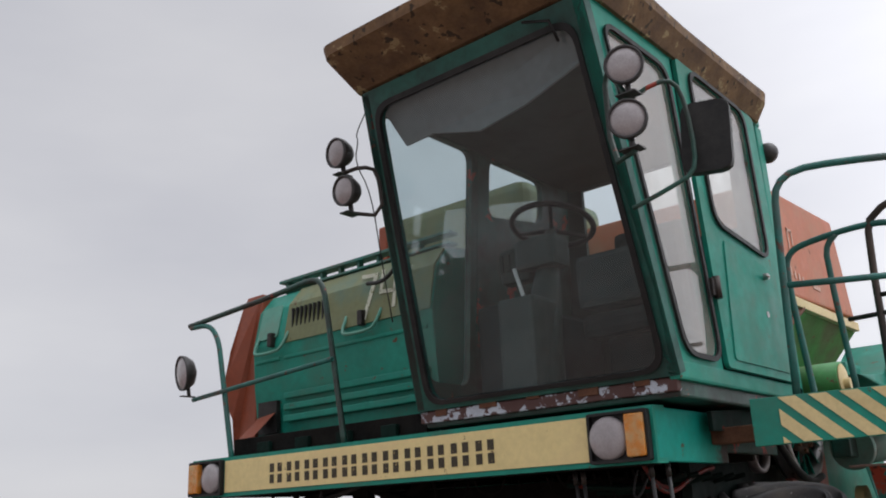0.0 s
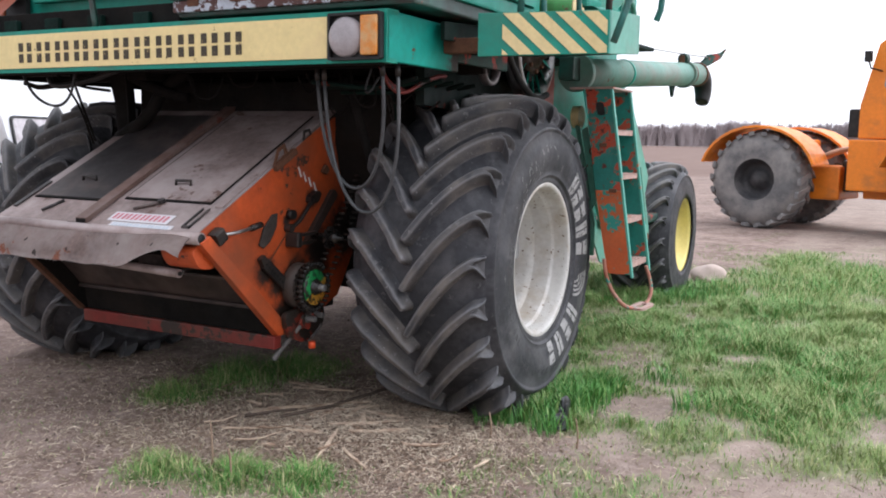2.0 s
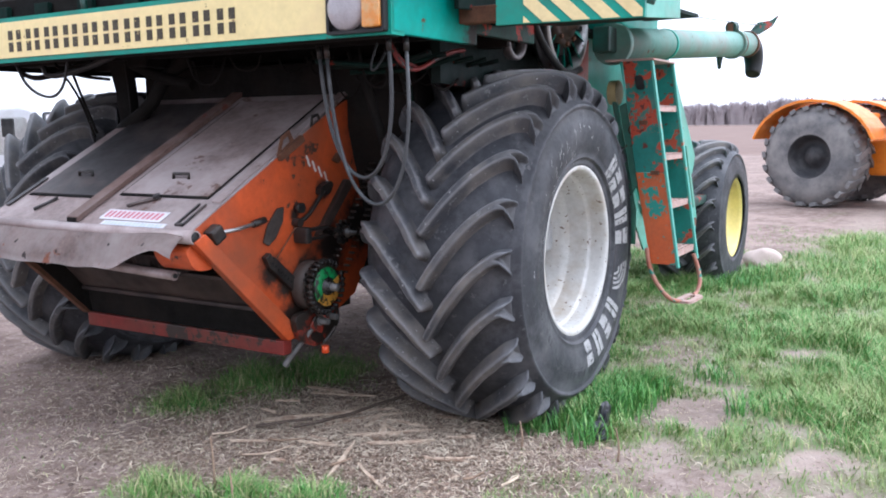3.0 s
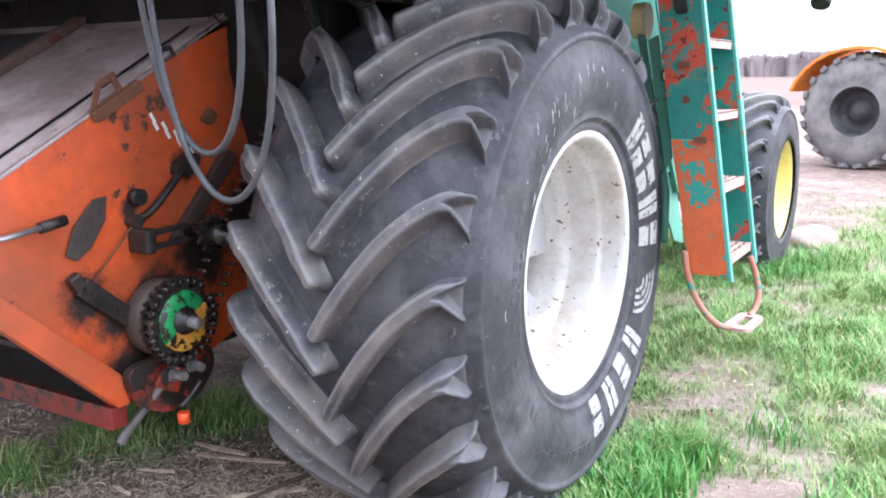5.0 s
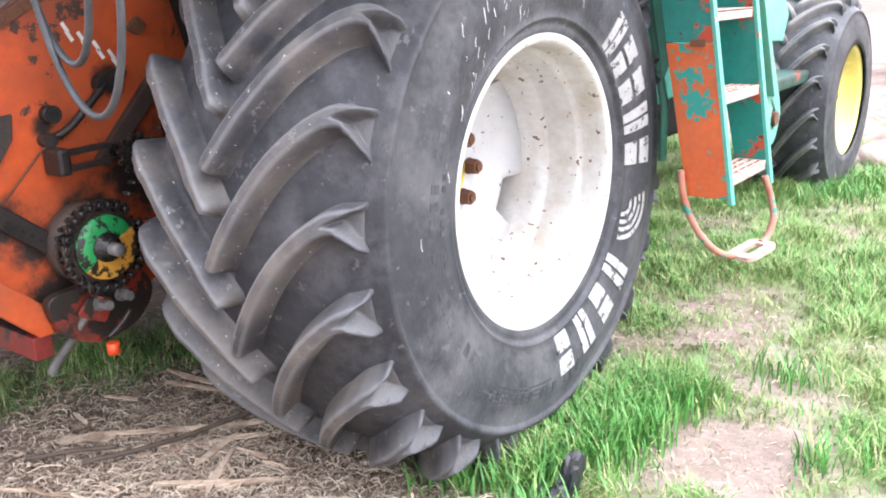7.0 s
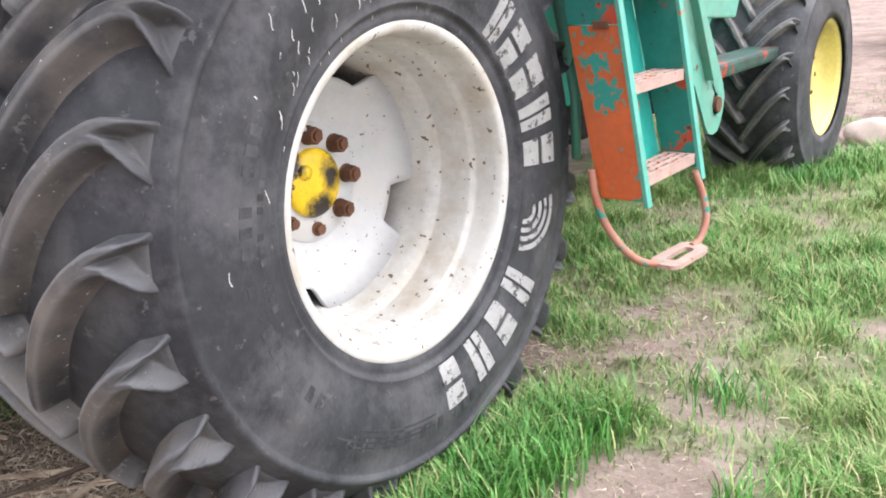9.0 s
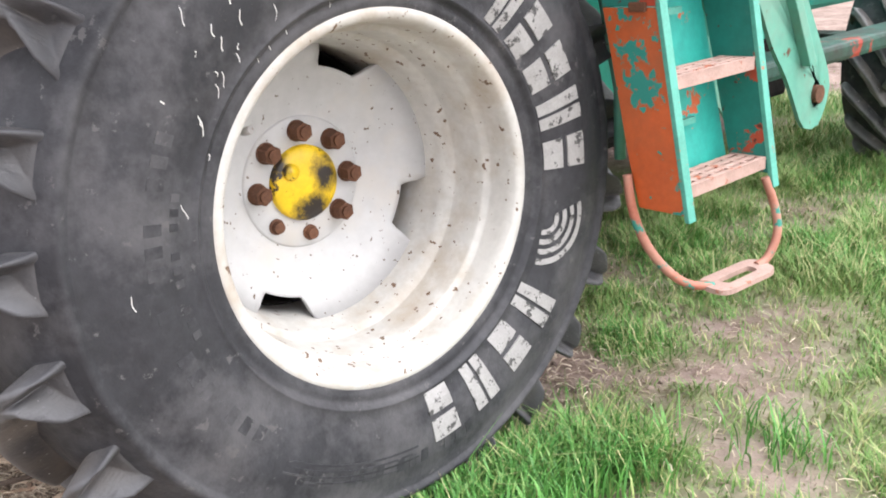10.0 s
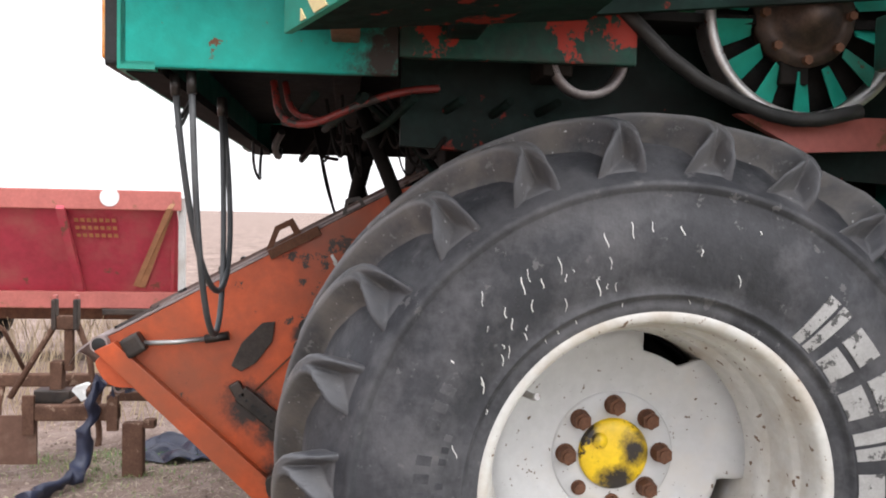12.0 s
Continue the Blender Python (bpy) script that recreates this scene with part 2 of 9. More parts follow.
stencil = surface("brown_stencil_paint", (0.045, 0.035, 0.018, 1), 0.6, vary=0.4, scale=30, chip=(0.55, 0.42, 0.17, 1), chips=0.12, chip_scale=40)
stripe_yellow = surface("stripe_paint", (0.70, 0.56, 0.28, 1), 0.5, vary=0.12, scale=6, dirt=(0.5, 0.38, 0.17, 1), dirty=0.3)
roof_mat = surface("weathered_roof_fibreglass", (0.21, 0.125, 0.060, 1), 0.75, vary=0.4, scale=7, chip=(0.33, 0.25, 0.13, 1), chips=0.24, chip_scale=7, dirt=(0.10, 0.058, 0.034, 1), dirty=0.45, dirt_scale=4, fleck=(0.05, 0.035, 0.022, 1), flecks=0.45, fleck_scale=22, bump=0.5)
lamp_shell = surface("dark_lamp_shell", (0.035, 0.033, 0.033, 1), 0.45, vary=0.3, scale=14)
interior = surface("dark_cab_lining", (0.022, 0.040, 0.034, 1), 0.8, vary=0.4, scale=6)
seat_cloth = surface("dark_seat_cloth", (0.018, 0.034, 0.034, 1), 0.9, vary=0.3, scale=12)
white_cab = surface("white_truck_paint", (0.62, 0.63, 0.65, 1), 0.45, vary=0.08, scale=2, dirt=(0.5, 0.5, 0.5, 1), dirty=0.3)
boards = surface("grey_weathered_boards", (0.28, 0.265, 0.24, 1), 0.8, vary=0.3, scale=8, bump=0.3)
pale_boards = surface("pale_painted_boards", (0.44, 0.435, 0.42, 1), 0.7, vary=0.2, scale=6, dirt=(0.30, 0.28, 0.25, 1), dirty=0.4, bump=0.2)
cab_frame = surface("dark_cab_frame_paint", (0.008, 0.105, 0.080, 1), 0.5, vary=0.3, scale=4, dirt=(0.010, 0.035, 0.030, 1), dirty=0.45)
k_orange = surface("tractor_orange_paint", (0.78, 0.22, 0.012, 1), 0.42, vary=0.12, scale=2, dirt=(0.5, 0.16, 0.03, 1), dirty=0.25)
spread_red = surface("faded_red_hopper_paint", (0.42, 0.040, 0.068, 1), 0.55, vary=0.2, scale=2, chip=(0.20, 0.07, 0.05, 1), chips=0.12, chip_scale=4, dirt=(0.40, 0.09, 0.09, 1), dirty=0.35)
spread_pink = surface("sun_faded_red_rim", (0.42, 0.12, 0.10, 1), 0.6, vary=0.2, scale=4, chip=(0.25, 0.10, 0.06, 1), chips=0.2)
white = surface("chalky_white", (0.7, 0.7, 0.68, 1), 0.6, vary=0.1)
amber = surface("amber_plastic", (0.62, 0.22, 0.025, 1), 0.25, vary=0.15, scale=12, dirt=(0.55, 0.36, 0.16, 1), dirty=0.4, dirt_scale=14, bump=0.05)
beacon_orange = surface("orange_beacon_plastic", (0.75, 0.14, 0.01, 1), 0.2, vary=0.1, bump=0.0)
lens_mat = surface("lamp_glass", (0.40, 0.375, 0.385, 1), 0.16, vary=0.2, scale=14, dirt=(0.27, 0.24, 0.245, 1), dirty=0.4, bump=0.1, bump_scale=90)
pink_step = surface("scuffed_pinkish_step", (0.42, 0.28, 0.24, 1), 0.6, vary=0.25, scale=14, chip=(0.34, 0.10, 0.05, 1), chips=0.2, chip_scale=18)
ladder_paint = surface("ladder_paint", (0.013, 0.17, 0.138, 1), 0.5, vary=0.25, scale=4, chip=(0.38, 0.050, 0.020, 1), chips=0.40, chip_scale=7.5, dirt=(0.09, 0.17, 0.14, 1), dirty=0.25, fleck=(0.10, 0.02, 0.012, 1), flecks=0.35, fleck_scale=30)
ladder_side = surface("ladder_side_paint", (0.50, 0.095, 0.02, 1), 0.45, vary=0.2, scale=5, chip=(0.018, 0.23, 0.19, 1), chips=0.27, chip_scale=6.5, dirt=(0.33, 0.09, 0.03, 1), dirty=0.3, fleck=(0.018, 0.23, 0.19, 1), flecks=0.24, fleck_scale=30)
ladder_in = surface("ladder_back_paint", (0.018, 0.33, 0.275, 1), 0.5, vary=0.2, scale=4, chip=(0.48, 0.10, 0.03, 1), chips=0.13, chip_scale=7)
edge_paint = surface("worn_ladder_edge", (0.08, 0.34, 0.27, 1), 0.5, vary=0.2, scale=12, chip=(0.40, 0.10, 0.04, 1), chips=0.16, chip_scale=14)
tarp = surface("black_plastic", (0.012, 0.013, 0.017, 1), 0.35, vary=0.3, scale=14)
# near-black for greasy parts and for shade painted under the machine
shade_grime_mat = surface("shade_black_grime", (0.007, 0.0065, 0.006, 1), 0.85, vary=0.5, scale=7, dirt=(0.016, 0.013, 0.011, 1), dirty=0.4, spec=0.12)
# green darkened so that the shade under the platform is in the colour
shade_green = surface("shade_dark_green_paint", (0.004, 0.020, 0.015, 1), 0.7, vary=0.5, scale=5, chip=(0.14, 0.016, 0.010, 1), chips=0.16, chip_scale=3.5, dirt=(0.006, 0.008, 0.007, 1), dirty=0.5, spec=0.1)
pipe_red = surface("dull_red_pipe_paint", (0.15, 0.012, 0.008, 1), 0.5, vary=0.4, scale=12, chip=(0.02, 0.015, 0.012, 1), chips=0.4, chip_scale=14)
stone_mat = surface("pale_pinkish_stone", (0.50, 0.40, 0.35, 1), 0.85, vary=0.15, scale=9, bump=0.4)
stick_mat = surface("dry_stick_bark", (0.28, 0.19, 0.13, 1), 0.85, vary=0.35, scale=20, bump=0.3)
stalk_mat = surface("pale_split_stalk", (0.55, 0.43, 0.32, 1), 0.8, vary=0.3, scale=16, dirt=(0.25, 0.16, 0.11, 1), dirty=0.35, dirt_scale=9, bump=0.35)
dark_stick = surface("dark_stick_bark", (0.085, 0.06, 0.045, 1), 0.85, vary=0.35, scale=20, bump=0.3)


def glass_mat(name, tint, rough, gloss=0.04, film=0.10, film_tint=(0.30, 0.30, 0.28, 1)):
    m = bpy.data.materials.new(name)
    m.use_nodes = True
    n, l = m.node_tree.nodes, m.node_tree.links
    n.clear()
    tr, gl, fr, mx = n.new("ShaderNodeBsdfTransparent"), n.new("ShaderNodeBsdfGlossy"), n.new("ShaderNodeLayerWeight"), n.new("ShaderNodeMixShader")
    df, nz, rp, m2 = n.new("ShaderNodeBsdfDiffuse"), n.new("ShaderNodeTexNoise"), n.new("ShaderNodeMapRange"), n.new("ShaderNodeMixShader")
    tr.inputs["Color"].default_value = tint
    gl.inputs["Roughness"].default_value = rough
    df.inputs["Color"].default_value = film_tint
    nz.inputs["Scale"].default_value, nz.inputs["Detail"].default_value = 2.5, 5.0
    rp.inputs["From Min"].default_value, rp.inputs["From Max"].default_value, rp.inputs["To Max"].default_value = 0.25, 0.8, film
    tc = n.new("ShaderNodeTexCoord")
    l.new(tc.outputs["Object"], nz.inputs["Vector"])
    l.new(nz.outputs["Fac"], rp.inputs["Value"])
    fr.inputs["Blend"].default_value = 0.5
    pw = n.new("ShaderNodeMath")
    pw.operation, pw.inputs[1].default_value = "POWER", 4.0
    sc = n.new("ShaderNodeMapRange")
    sc.inputs["To Min"].default_value, sc.inputs["To Max"].default_value = gloss, 0.75
    l.new(fr.outputs["Facing"], pw.inputs[0])
    l.new(pw.outputs[0], sc.inputs["Value"])
    l.new(rp.outputs["Result"], m2.inputs["Fac"])
    l.new(tr.outputs[0], m2.inputs[1])
    l.new(df.outputs[0], m2.inputs[2])
    l.new(sc.outputs["Result"], mx.inputs["Fac"])
    l.new(m2.outputs[0], mx.inputs[1])
    l.new(gl.outputs[0], mx.inputs[2])
    l.new(mx.outputs[0], n.new("ShaderNodeOutputMaterial").inputs["Surface"])
    return m


# the bluish film is dust plus the sky's reflection put into colour
glass = glass_mat("dust_and_sky_film_glass", (0.90, 0.955, 0.965, 1), 0.02, 0.045, 0.055, (0.20, 0.25, 0.27, 1))
clear_glass = glass_mat("thin_right_glass", (0.92, 0.955, 0.96, 1), 0.02, 0.05, 0.06, (0.30, 0.36, 0.34, 1))
# dust film paled to paint the bright tank and sky seen through
side_glass = glass_mat("bright_dust_side_glass", (0.90, 0.91, 0.89, 1), 0.02, 0.06, 0.42, (0.52, 0.46, 0.41, 1))
mirror_mat = bpy.data.materials.new("mirror_silver")
mirror_mat.use_nodes = True
mirror_mat.node_tree.nodes["Principled BSDF"].inputs["Metallic"].default_value = 1.0
mirror_mat.node_tree.nodes["Principled BSDF"].inputs["Roughness"].default_value = 0.03


# ---- mesh helpers ----
def V(*a):
    return Vector(a)


def box(bm, lo, hi, bevel=0.0, turn=None):
    """A box from corner to corner, with softened edges; turn: a matrix about its middle."""
    lo, hi = Vector(lo), Vector(hi)
    mid, size = (lo + hi) / 2, hi - lo
    r = bmesh.ops.create_cube(bm, size=1.0, matrix=Matrix.Translation(mid) @ (turn or Matrix()) @ Matrix.Diagonal((abs(size.x), abs(size.y), abs(size.z), 1)))
    if bevel:
        es = list({e for v in r["verts"] for e in v.link_edges})
        bmesh.ops.bevel(bm, geom=es, offset=bevel, segments=2, affect="EDGES", profile=0.6, clamp_overlap=True)


def tube(bm, pts, r, seg=10, closed=False, smooth=0):
    """A round bar along points; smooth: rounds of corner cutting."""
    pts = [Vector(p) for p in pts]
    for _ in range(smooth):
        q = [pts[0]]
        for a, b in zip(pts, pts[1:]):
            q += [a.lerp(b, 0.25), a.lerp(b, 0.75)]
        pts = q + [pts[-1]]
    rings, up = [], None
    rad = r if isinstance(r, (list, tuple)) else [r] * len(pts)
    if len(rad) != len(pts):
        rad = [rad[0] + (rad[-1] - rad[0]) * i / (len(pts) - 1) for i in range(len(pts))]
    for i, p in enumerate(pts):
        a, b = pts[max(0, i - 1)], pts[min(len(pts) - 1, i + 1)]
        if closed:
            a, b = pts[i - 1], pts[(i + 1) % len(pts)]
        d = (b - a).normalized()
        if up is None:
            up = d.orthogonal().normalized()
        up = (up - d * up.dot(d)).normalized()
        side = d.cross(up)
        rings.append([bm.verts.new(p + (up * math.cos(k * math.tau / seg) + side * math.sin(k * math.tau / seg)) * rad[i]) for k in range(seg)])
    for i in range(len(rings) - (0 if closed else 1)):
        a, b = rings[i], rings[(i + 1) % len(rings)]
        for k in range(seg):
            bm.faces.new((a[k], a[(k + 1) % seg], b[(k + 1) % seg], b[k])).smooth = True
    if not closed:
        bm.faces.new(rings[0][::-1])
        bm.faces.new(rings[-1])


def lathe(bm, profile, seg=48, m=None, close=False, arc=None):
    """Turn (x, r) points round the X axis; m places the result."""
    m = m or Matrix()
    rings = []
    for x, r in profile:
        if r < 1e-5:
            rings.append([bm.verts.new(m @ V(x, 0, 0))])
        else:
            rings.append([bm.verts.new(m @ V(x, -r * math.cos(k * math.tau / seg), r * math.sin(k * math.tau / seg))) for k in range(seg)])
    pairs = list(zip(rings, rings[1:])) + ([(rings[-1], rings[0])] if close else [])
    for a, b in pairs:
        for k in range(seg):
            j = (k + 1) % seg
            if len(a) == 1 and len(b) == 1:
                continue
            f = (a[0], b[j], b[k]) if len(a) == 1 else (a[k], a[j], b[0]) if len(b) == 1 else (a[k], a[j], b[j], b[k])
            bm.faces.new(f).smooth = True


def prism(bm, pts, off, bevel=0.0):
    """A plate: a polygon of points pushed along the vector off."""
    a = [bm.verts.new(Vector(p)) for p in pts]
    b = [bm.verts.new(Vector(p) + Vector(off)) for p in pts]
    n = len(a)
    fs = [bm.faces.new(a[::-1]), bm.faces.new(b)]
    for i in range(n):
        fs.append(bm.faces.new((a[i], a[(i + 1) % n], b[(i + 1) % n], b[i])))
    if bevel:
        bmesh.ops.bevel(bm, geom=list({e for f in fs for e in f.edges}), offset=bevel, segments=2, affect="EDGES", profile=0.6, clamp_overlap=True)


def rounded(corners, rad, n=5):
    """Corner points of a polygon, rounded off."""
    out, c = [], [Vector(p) for p in corners]
    for i, p in enumerate(c):
        a, b = c[i - 1], c[(i + 1) % len(c)]
        r = min(rad, (a - p).length * 0.45, (b - p).length * 0.45)
        s, e = p + (a - p).normalized() * r, p + (b - p).normalized() * r
        for k in range(n + 1):
            u = k / n
            out.append(s * (1 - u) ** 2 + p * 2 * u * (1 - u) + e * u ** 2)
    return out


def ring_plate(bm, outer, inner, off):
    """A plate with one opening: outer and inner loops with equal counts, pushed along off."""
    off, n = Vector(off), len(outer)
    o0, i0 = [bm.verts.new(Vector(p)) for p in outer], [bm.verts.new(Vector(p)) for p in inner]
    o1, i1 = [bm.verts.new(Vector(p) + off) for p in outer], [bm.verts.new(Vector(p) + off) for p in inner]
    for k in range(n):
        j = (k + 1) % n
        bm.faces.new((o0[k], o0[j], i0[j], i0[k]))
        bm.faces.new((o1[j], o1[k], i1[k], i1[j]))
        bm.faces.new((o0[j], o0[k], o1[k], o1[j]))
        bm.faces.new((i0[k], i0[j], i1[j], i1[k]))


def finish(name, bm, mat, m=None, flip=False):
    if m is not None:
        bmesh.ops.transform(bm, matrix=m, verts=bm.verts)
    bmesh.ops.recalc_face_normals(bm, faces=bm.faces)
    me = bpy.data.meshes.new(name)
    bm.to_mesh(me)
    bm.free()
    me.materials.append(mat)
    return new(name, me)


BASES = {}


def thing(name, at, label, category, group="", kind=""):
    ob = new(name)
    ob.location, ob.empty_display_size = at, 0.2
    BASES[ob.name] = Vector(at)
    return tagged(ob, label, category, group, kind)


def part(name, bm, mat, parent, label="", m=None):
    """One mesh under a thing or a part, built in world metres."""
    ob = finish(name, bm, mat, m)
    ob.parent = parent
    ob.matrix_parent_inverse = Matrix.Translation(-BASES.get(parent.name, Vector()))
    return tagged(ob, label)


def solo(name, bm, mat, label, category, group="", kind=""):
    return tagged(finish(name, bm, mat), label, category, group, kind)


def B():
    return bmesh.new()


def hex_bolt(bm, p, axis, r, h):
    rot = Vector(axis).to_track_quat("Z", "Y").to_matrix().to_4x4()
    bmesh.ops.create_cone(bm, cap_ends=True, segments=6, radius1=r, radius2=r * 0.93, depth=h, matrix=Matrix.Translation(Vector(p) + Vector(axis).normalized() * h / 2) @ rot)


def disc(bm, p, axis, r, h, seg=28):
    rot = Vector(axis).to_track_quat("Z", "Y").to_matrix().to_4x4()
    bmesh.ops.create_cone(bm, cap_ends=True, segments=seg, radius1=r, radius2=r, depth=h, matrix=Matrix.Translation(Vector(p) + Vector(axis).normalized() * h / 2) @ rot)


# ---- ground ----
def smooth(a, b, x):
    u = min(1.0, max(0.0, (x - a) / (b - a)))
    return u * u * (3 - 2 * u)


def dip(x, y):
    """The yard drops towards the parked truck, fitted to where the camera sees it."""
    u = min(1, max(0, (-x - 6.5) / 6))
    return -0.42 * u * u * (3 - 2 * u)


def ground_z(x, y):
    far = min(1.0, max(0.0, 1 - math.hypot(x, y) / 40))
    return dip(x, y) + far * (0.035 * noise.noise((x * 0.45, y * 0.45, 0)) + 0.016 * noise.noise((x * 2.1, y * 2.1, 3.0)))


LUSH = ((0.10, 0.02, 0.20), (0.06, -0.18, 0.15), (0.08, 0.28, 0.20), (0.16, 0.50, 0.18), (0.28, 0.62, 0.16), (0.0, 0.15, 0.16), (0.12, 0.5, 0.2), (-0.11, 0.3, 0.15), (0.0, 2.75, 0.35), (0.26, 4.5, 0.4), (1.24, 0.75, 0.3), (0.62, 1.57, 0.3), (-0.8, -1.65, 0.22), (-0.5, -1.55, 0.22),
        (-1.15, -1.78, 0.2), (-1.87, -0.41, 0.3), (-1.7, 0.0, 0.3), (-1.97, -0.87, 0.25), (0.55, -0.05, 0.16), (0.30, -0.22, 0.2), (1.6, 1.5, 0.4), (1.5, 3.2, 0.6), (0.5, 2.6, 0.4), (-0.3, -2.1, 0.35), (-0.1, 2.3, 0.5), (-0.45, 1.9, 0.3), (-0.5, 1.45, 0.33), (-0.25, 1.2, 0.25), (-0.75, 2.1, 0.4), (-0.35, 1.75, 0.3), (-1.05, 2.6, 0.45), (-1.0, 1.65, 0.25), (-1.5, 3.1, 0.5), (-0.9, 3.3, 0.5), (-1.3, 4.2, 0.6), (-0.5, 3.7, 0.5), (-1.9, 5.4, 0.7), (-0.9, 4.9, 0.6))
BARE = ((0.50, 0.30, 0.26), (0.66, 0.48, 0.18), (0.62, 0.14, 0.20), (0.74, -0.62, 0.14), (1.05, 0.20, 0.22), (0.85, 1.79, 0.25), (1.2, -0.12, 0.22), (1.26, 2.28, 0.35), (-0.33, 0.90, 0.20),
        (-0.5, -0.9, 0.55), (1.9, 0.5, 0.4), (2.2, 2.6, 0.5), (1.45, -0.75, 0.3))

# thin short turf that closes over the trodden ground beside the ladder
MEADOW = ((0.35, 0.95, 0.20), (0.58, 0.95, 0.22), (0.05, 1.38, 0.20), (0.28, 1.28, 0.22), (0.75, 1.15, 0.25), (0.15, 1.0, 0.16))


def tall_at(x, y):
    """Uncut grass stands taller where the wheels keep feet off it."""
    return max(math.exp(-((x - cx) ** 2 + (y - cy) ** 2) / r ** 2) for cx, cy, r in ((0.10, 0.02, 0.18), (0.05, -0.20, 0.14), (0.08, 0.30, 0.18), (0.18, 0.52, 0.17), (-0.45, 4.0, 0.4), (-0.1, 4.6, 0.5), (-1.75, -0.3, 0.25)))


def green_at(x, y):
    """How grassy a spot is, 0 to 1: lush tufts beside the wheels, thin patchy turf to the side, bare trodden soil in front."""
    n = 0.6 * noise.noise((x * 1.1, y * 1.1, 7)) + 0.4 * noise.noise((x * 3.1, y * 3.1, 1)) + 0.3 * noise.noise((x * 8.3, y * 8.3, 4))
    strip = math.exp(-((x - 0.9) / (1.6 if x > 0.9 else 1.0)) ** 2) * (1 if y > 0.1 else math.exp(-((y - 0.1) / 0.55) ** 2))
    if y > 6.5:
        strip *= math.exp(-((y - 6.5) / 2.5) ** 2)
    g = strip * (0.88 + 1.05 * n)
    for cx, cy, sx, sy, k in ((0.55, -0.95, 0.75, 0.40, 0.55), (2.6, 1.2, 1.2, 2.0, 0.45), (-3.2, -2.1, 0.7, 0.5, 0.3), (4.0, 2.5, 1.8, 4, 0.4), (0.2, 1.15, 0.35, 0.35, 0.6), (0.45, 1.35, 0.35, 0.35, 0.6), (0.35, 0.80, 0.28, 0.28, 0.8), (0.1, 1.65, 0.35, 0.35, 0.6)):
        g = max(g, k * math.exp(-((x - cx) / sx) ** 2 - ((y - cy) / sy) ** 2) * (1.0 + 1.6 * n))
    if x > -1.5 and y > 2.0:
        g = max(g, (0.30 + 0.8 * n) * min(1.0, (x + 1.5) / 1.0) * max(0.0, 1 - (y - 2) / 16))
    if -0.3 < x < 3.2 and -1.9 < y < 0.4:
        g = max(g, (0.22 + 0.75 * n) * smooth(-0.3, 0.2, x) * smooth(-1.9, -1.2, y))
    for cx, cy, r in LUSH:
        g = max(g, (1.05 + 0.5 * n) * math.exp(-((x - cx) ** 2 + (y - cy) ** 2) / r ** 2))
    for cx, cy, r in MEADOW:
        g = max(g, (0.74 + 0.5 * n) * math.exp(-((x - cx) ** 2 + (y - cy) ** 2) / r ** 2))
    for cx, cy, r in BARE:
        g -= 0.75 * math.exp(-((x - cx) ** 2 + (y - cy) ** 2) / (0.7 * r) ** 2) * (0.9 + 0.6 * n)
    g += 0.14 * n
    return min(1.0, max(0.0, g))


def axis_steps(a, b, fine, far):
    out, v, s = [], a, fine
    while v < b:
        out.append(v)
        v += fine
    hi, step = [b], fine
    while hi[-1] < far:
        step *= 1.35
        hi.append(hi[-1] + step)
    lo, step = [a], fine
    while lo[-1] > -far:
        step *= 1.35
        lo.append(lo[-1] - step)
    return lo[:0:-1] + out + hi


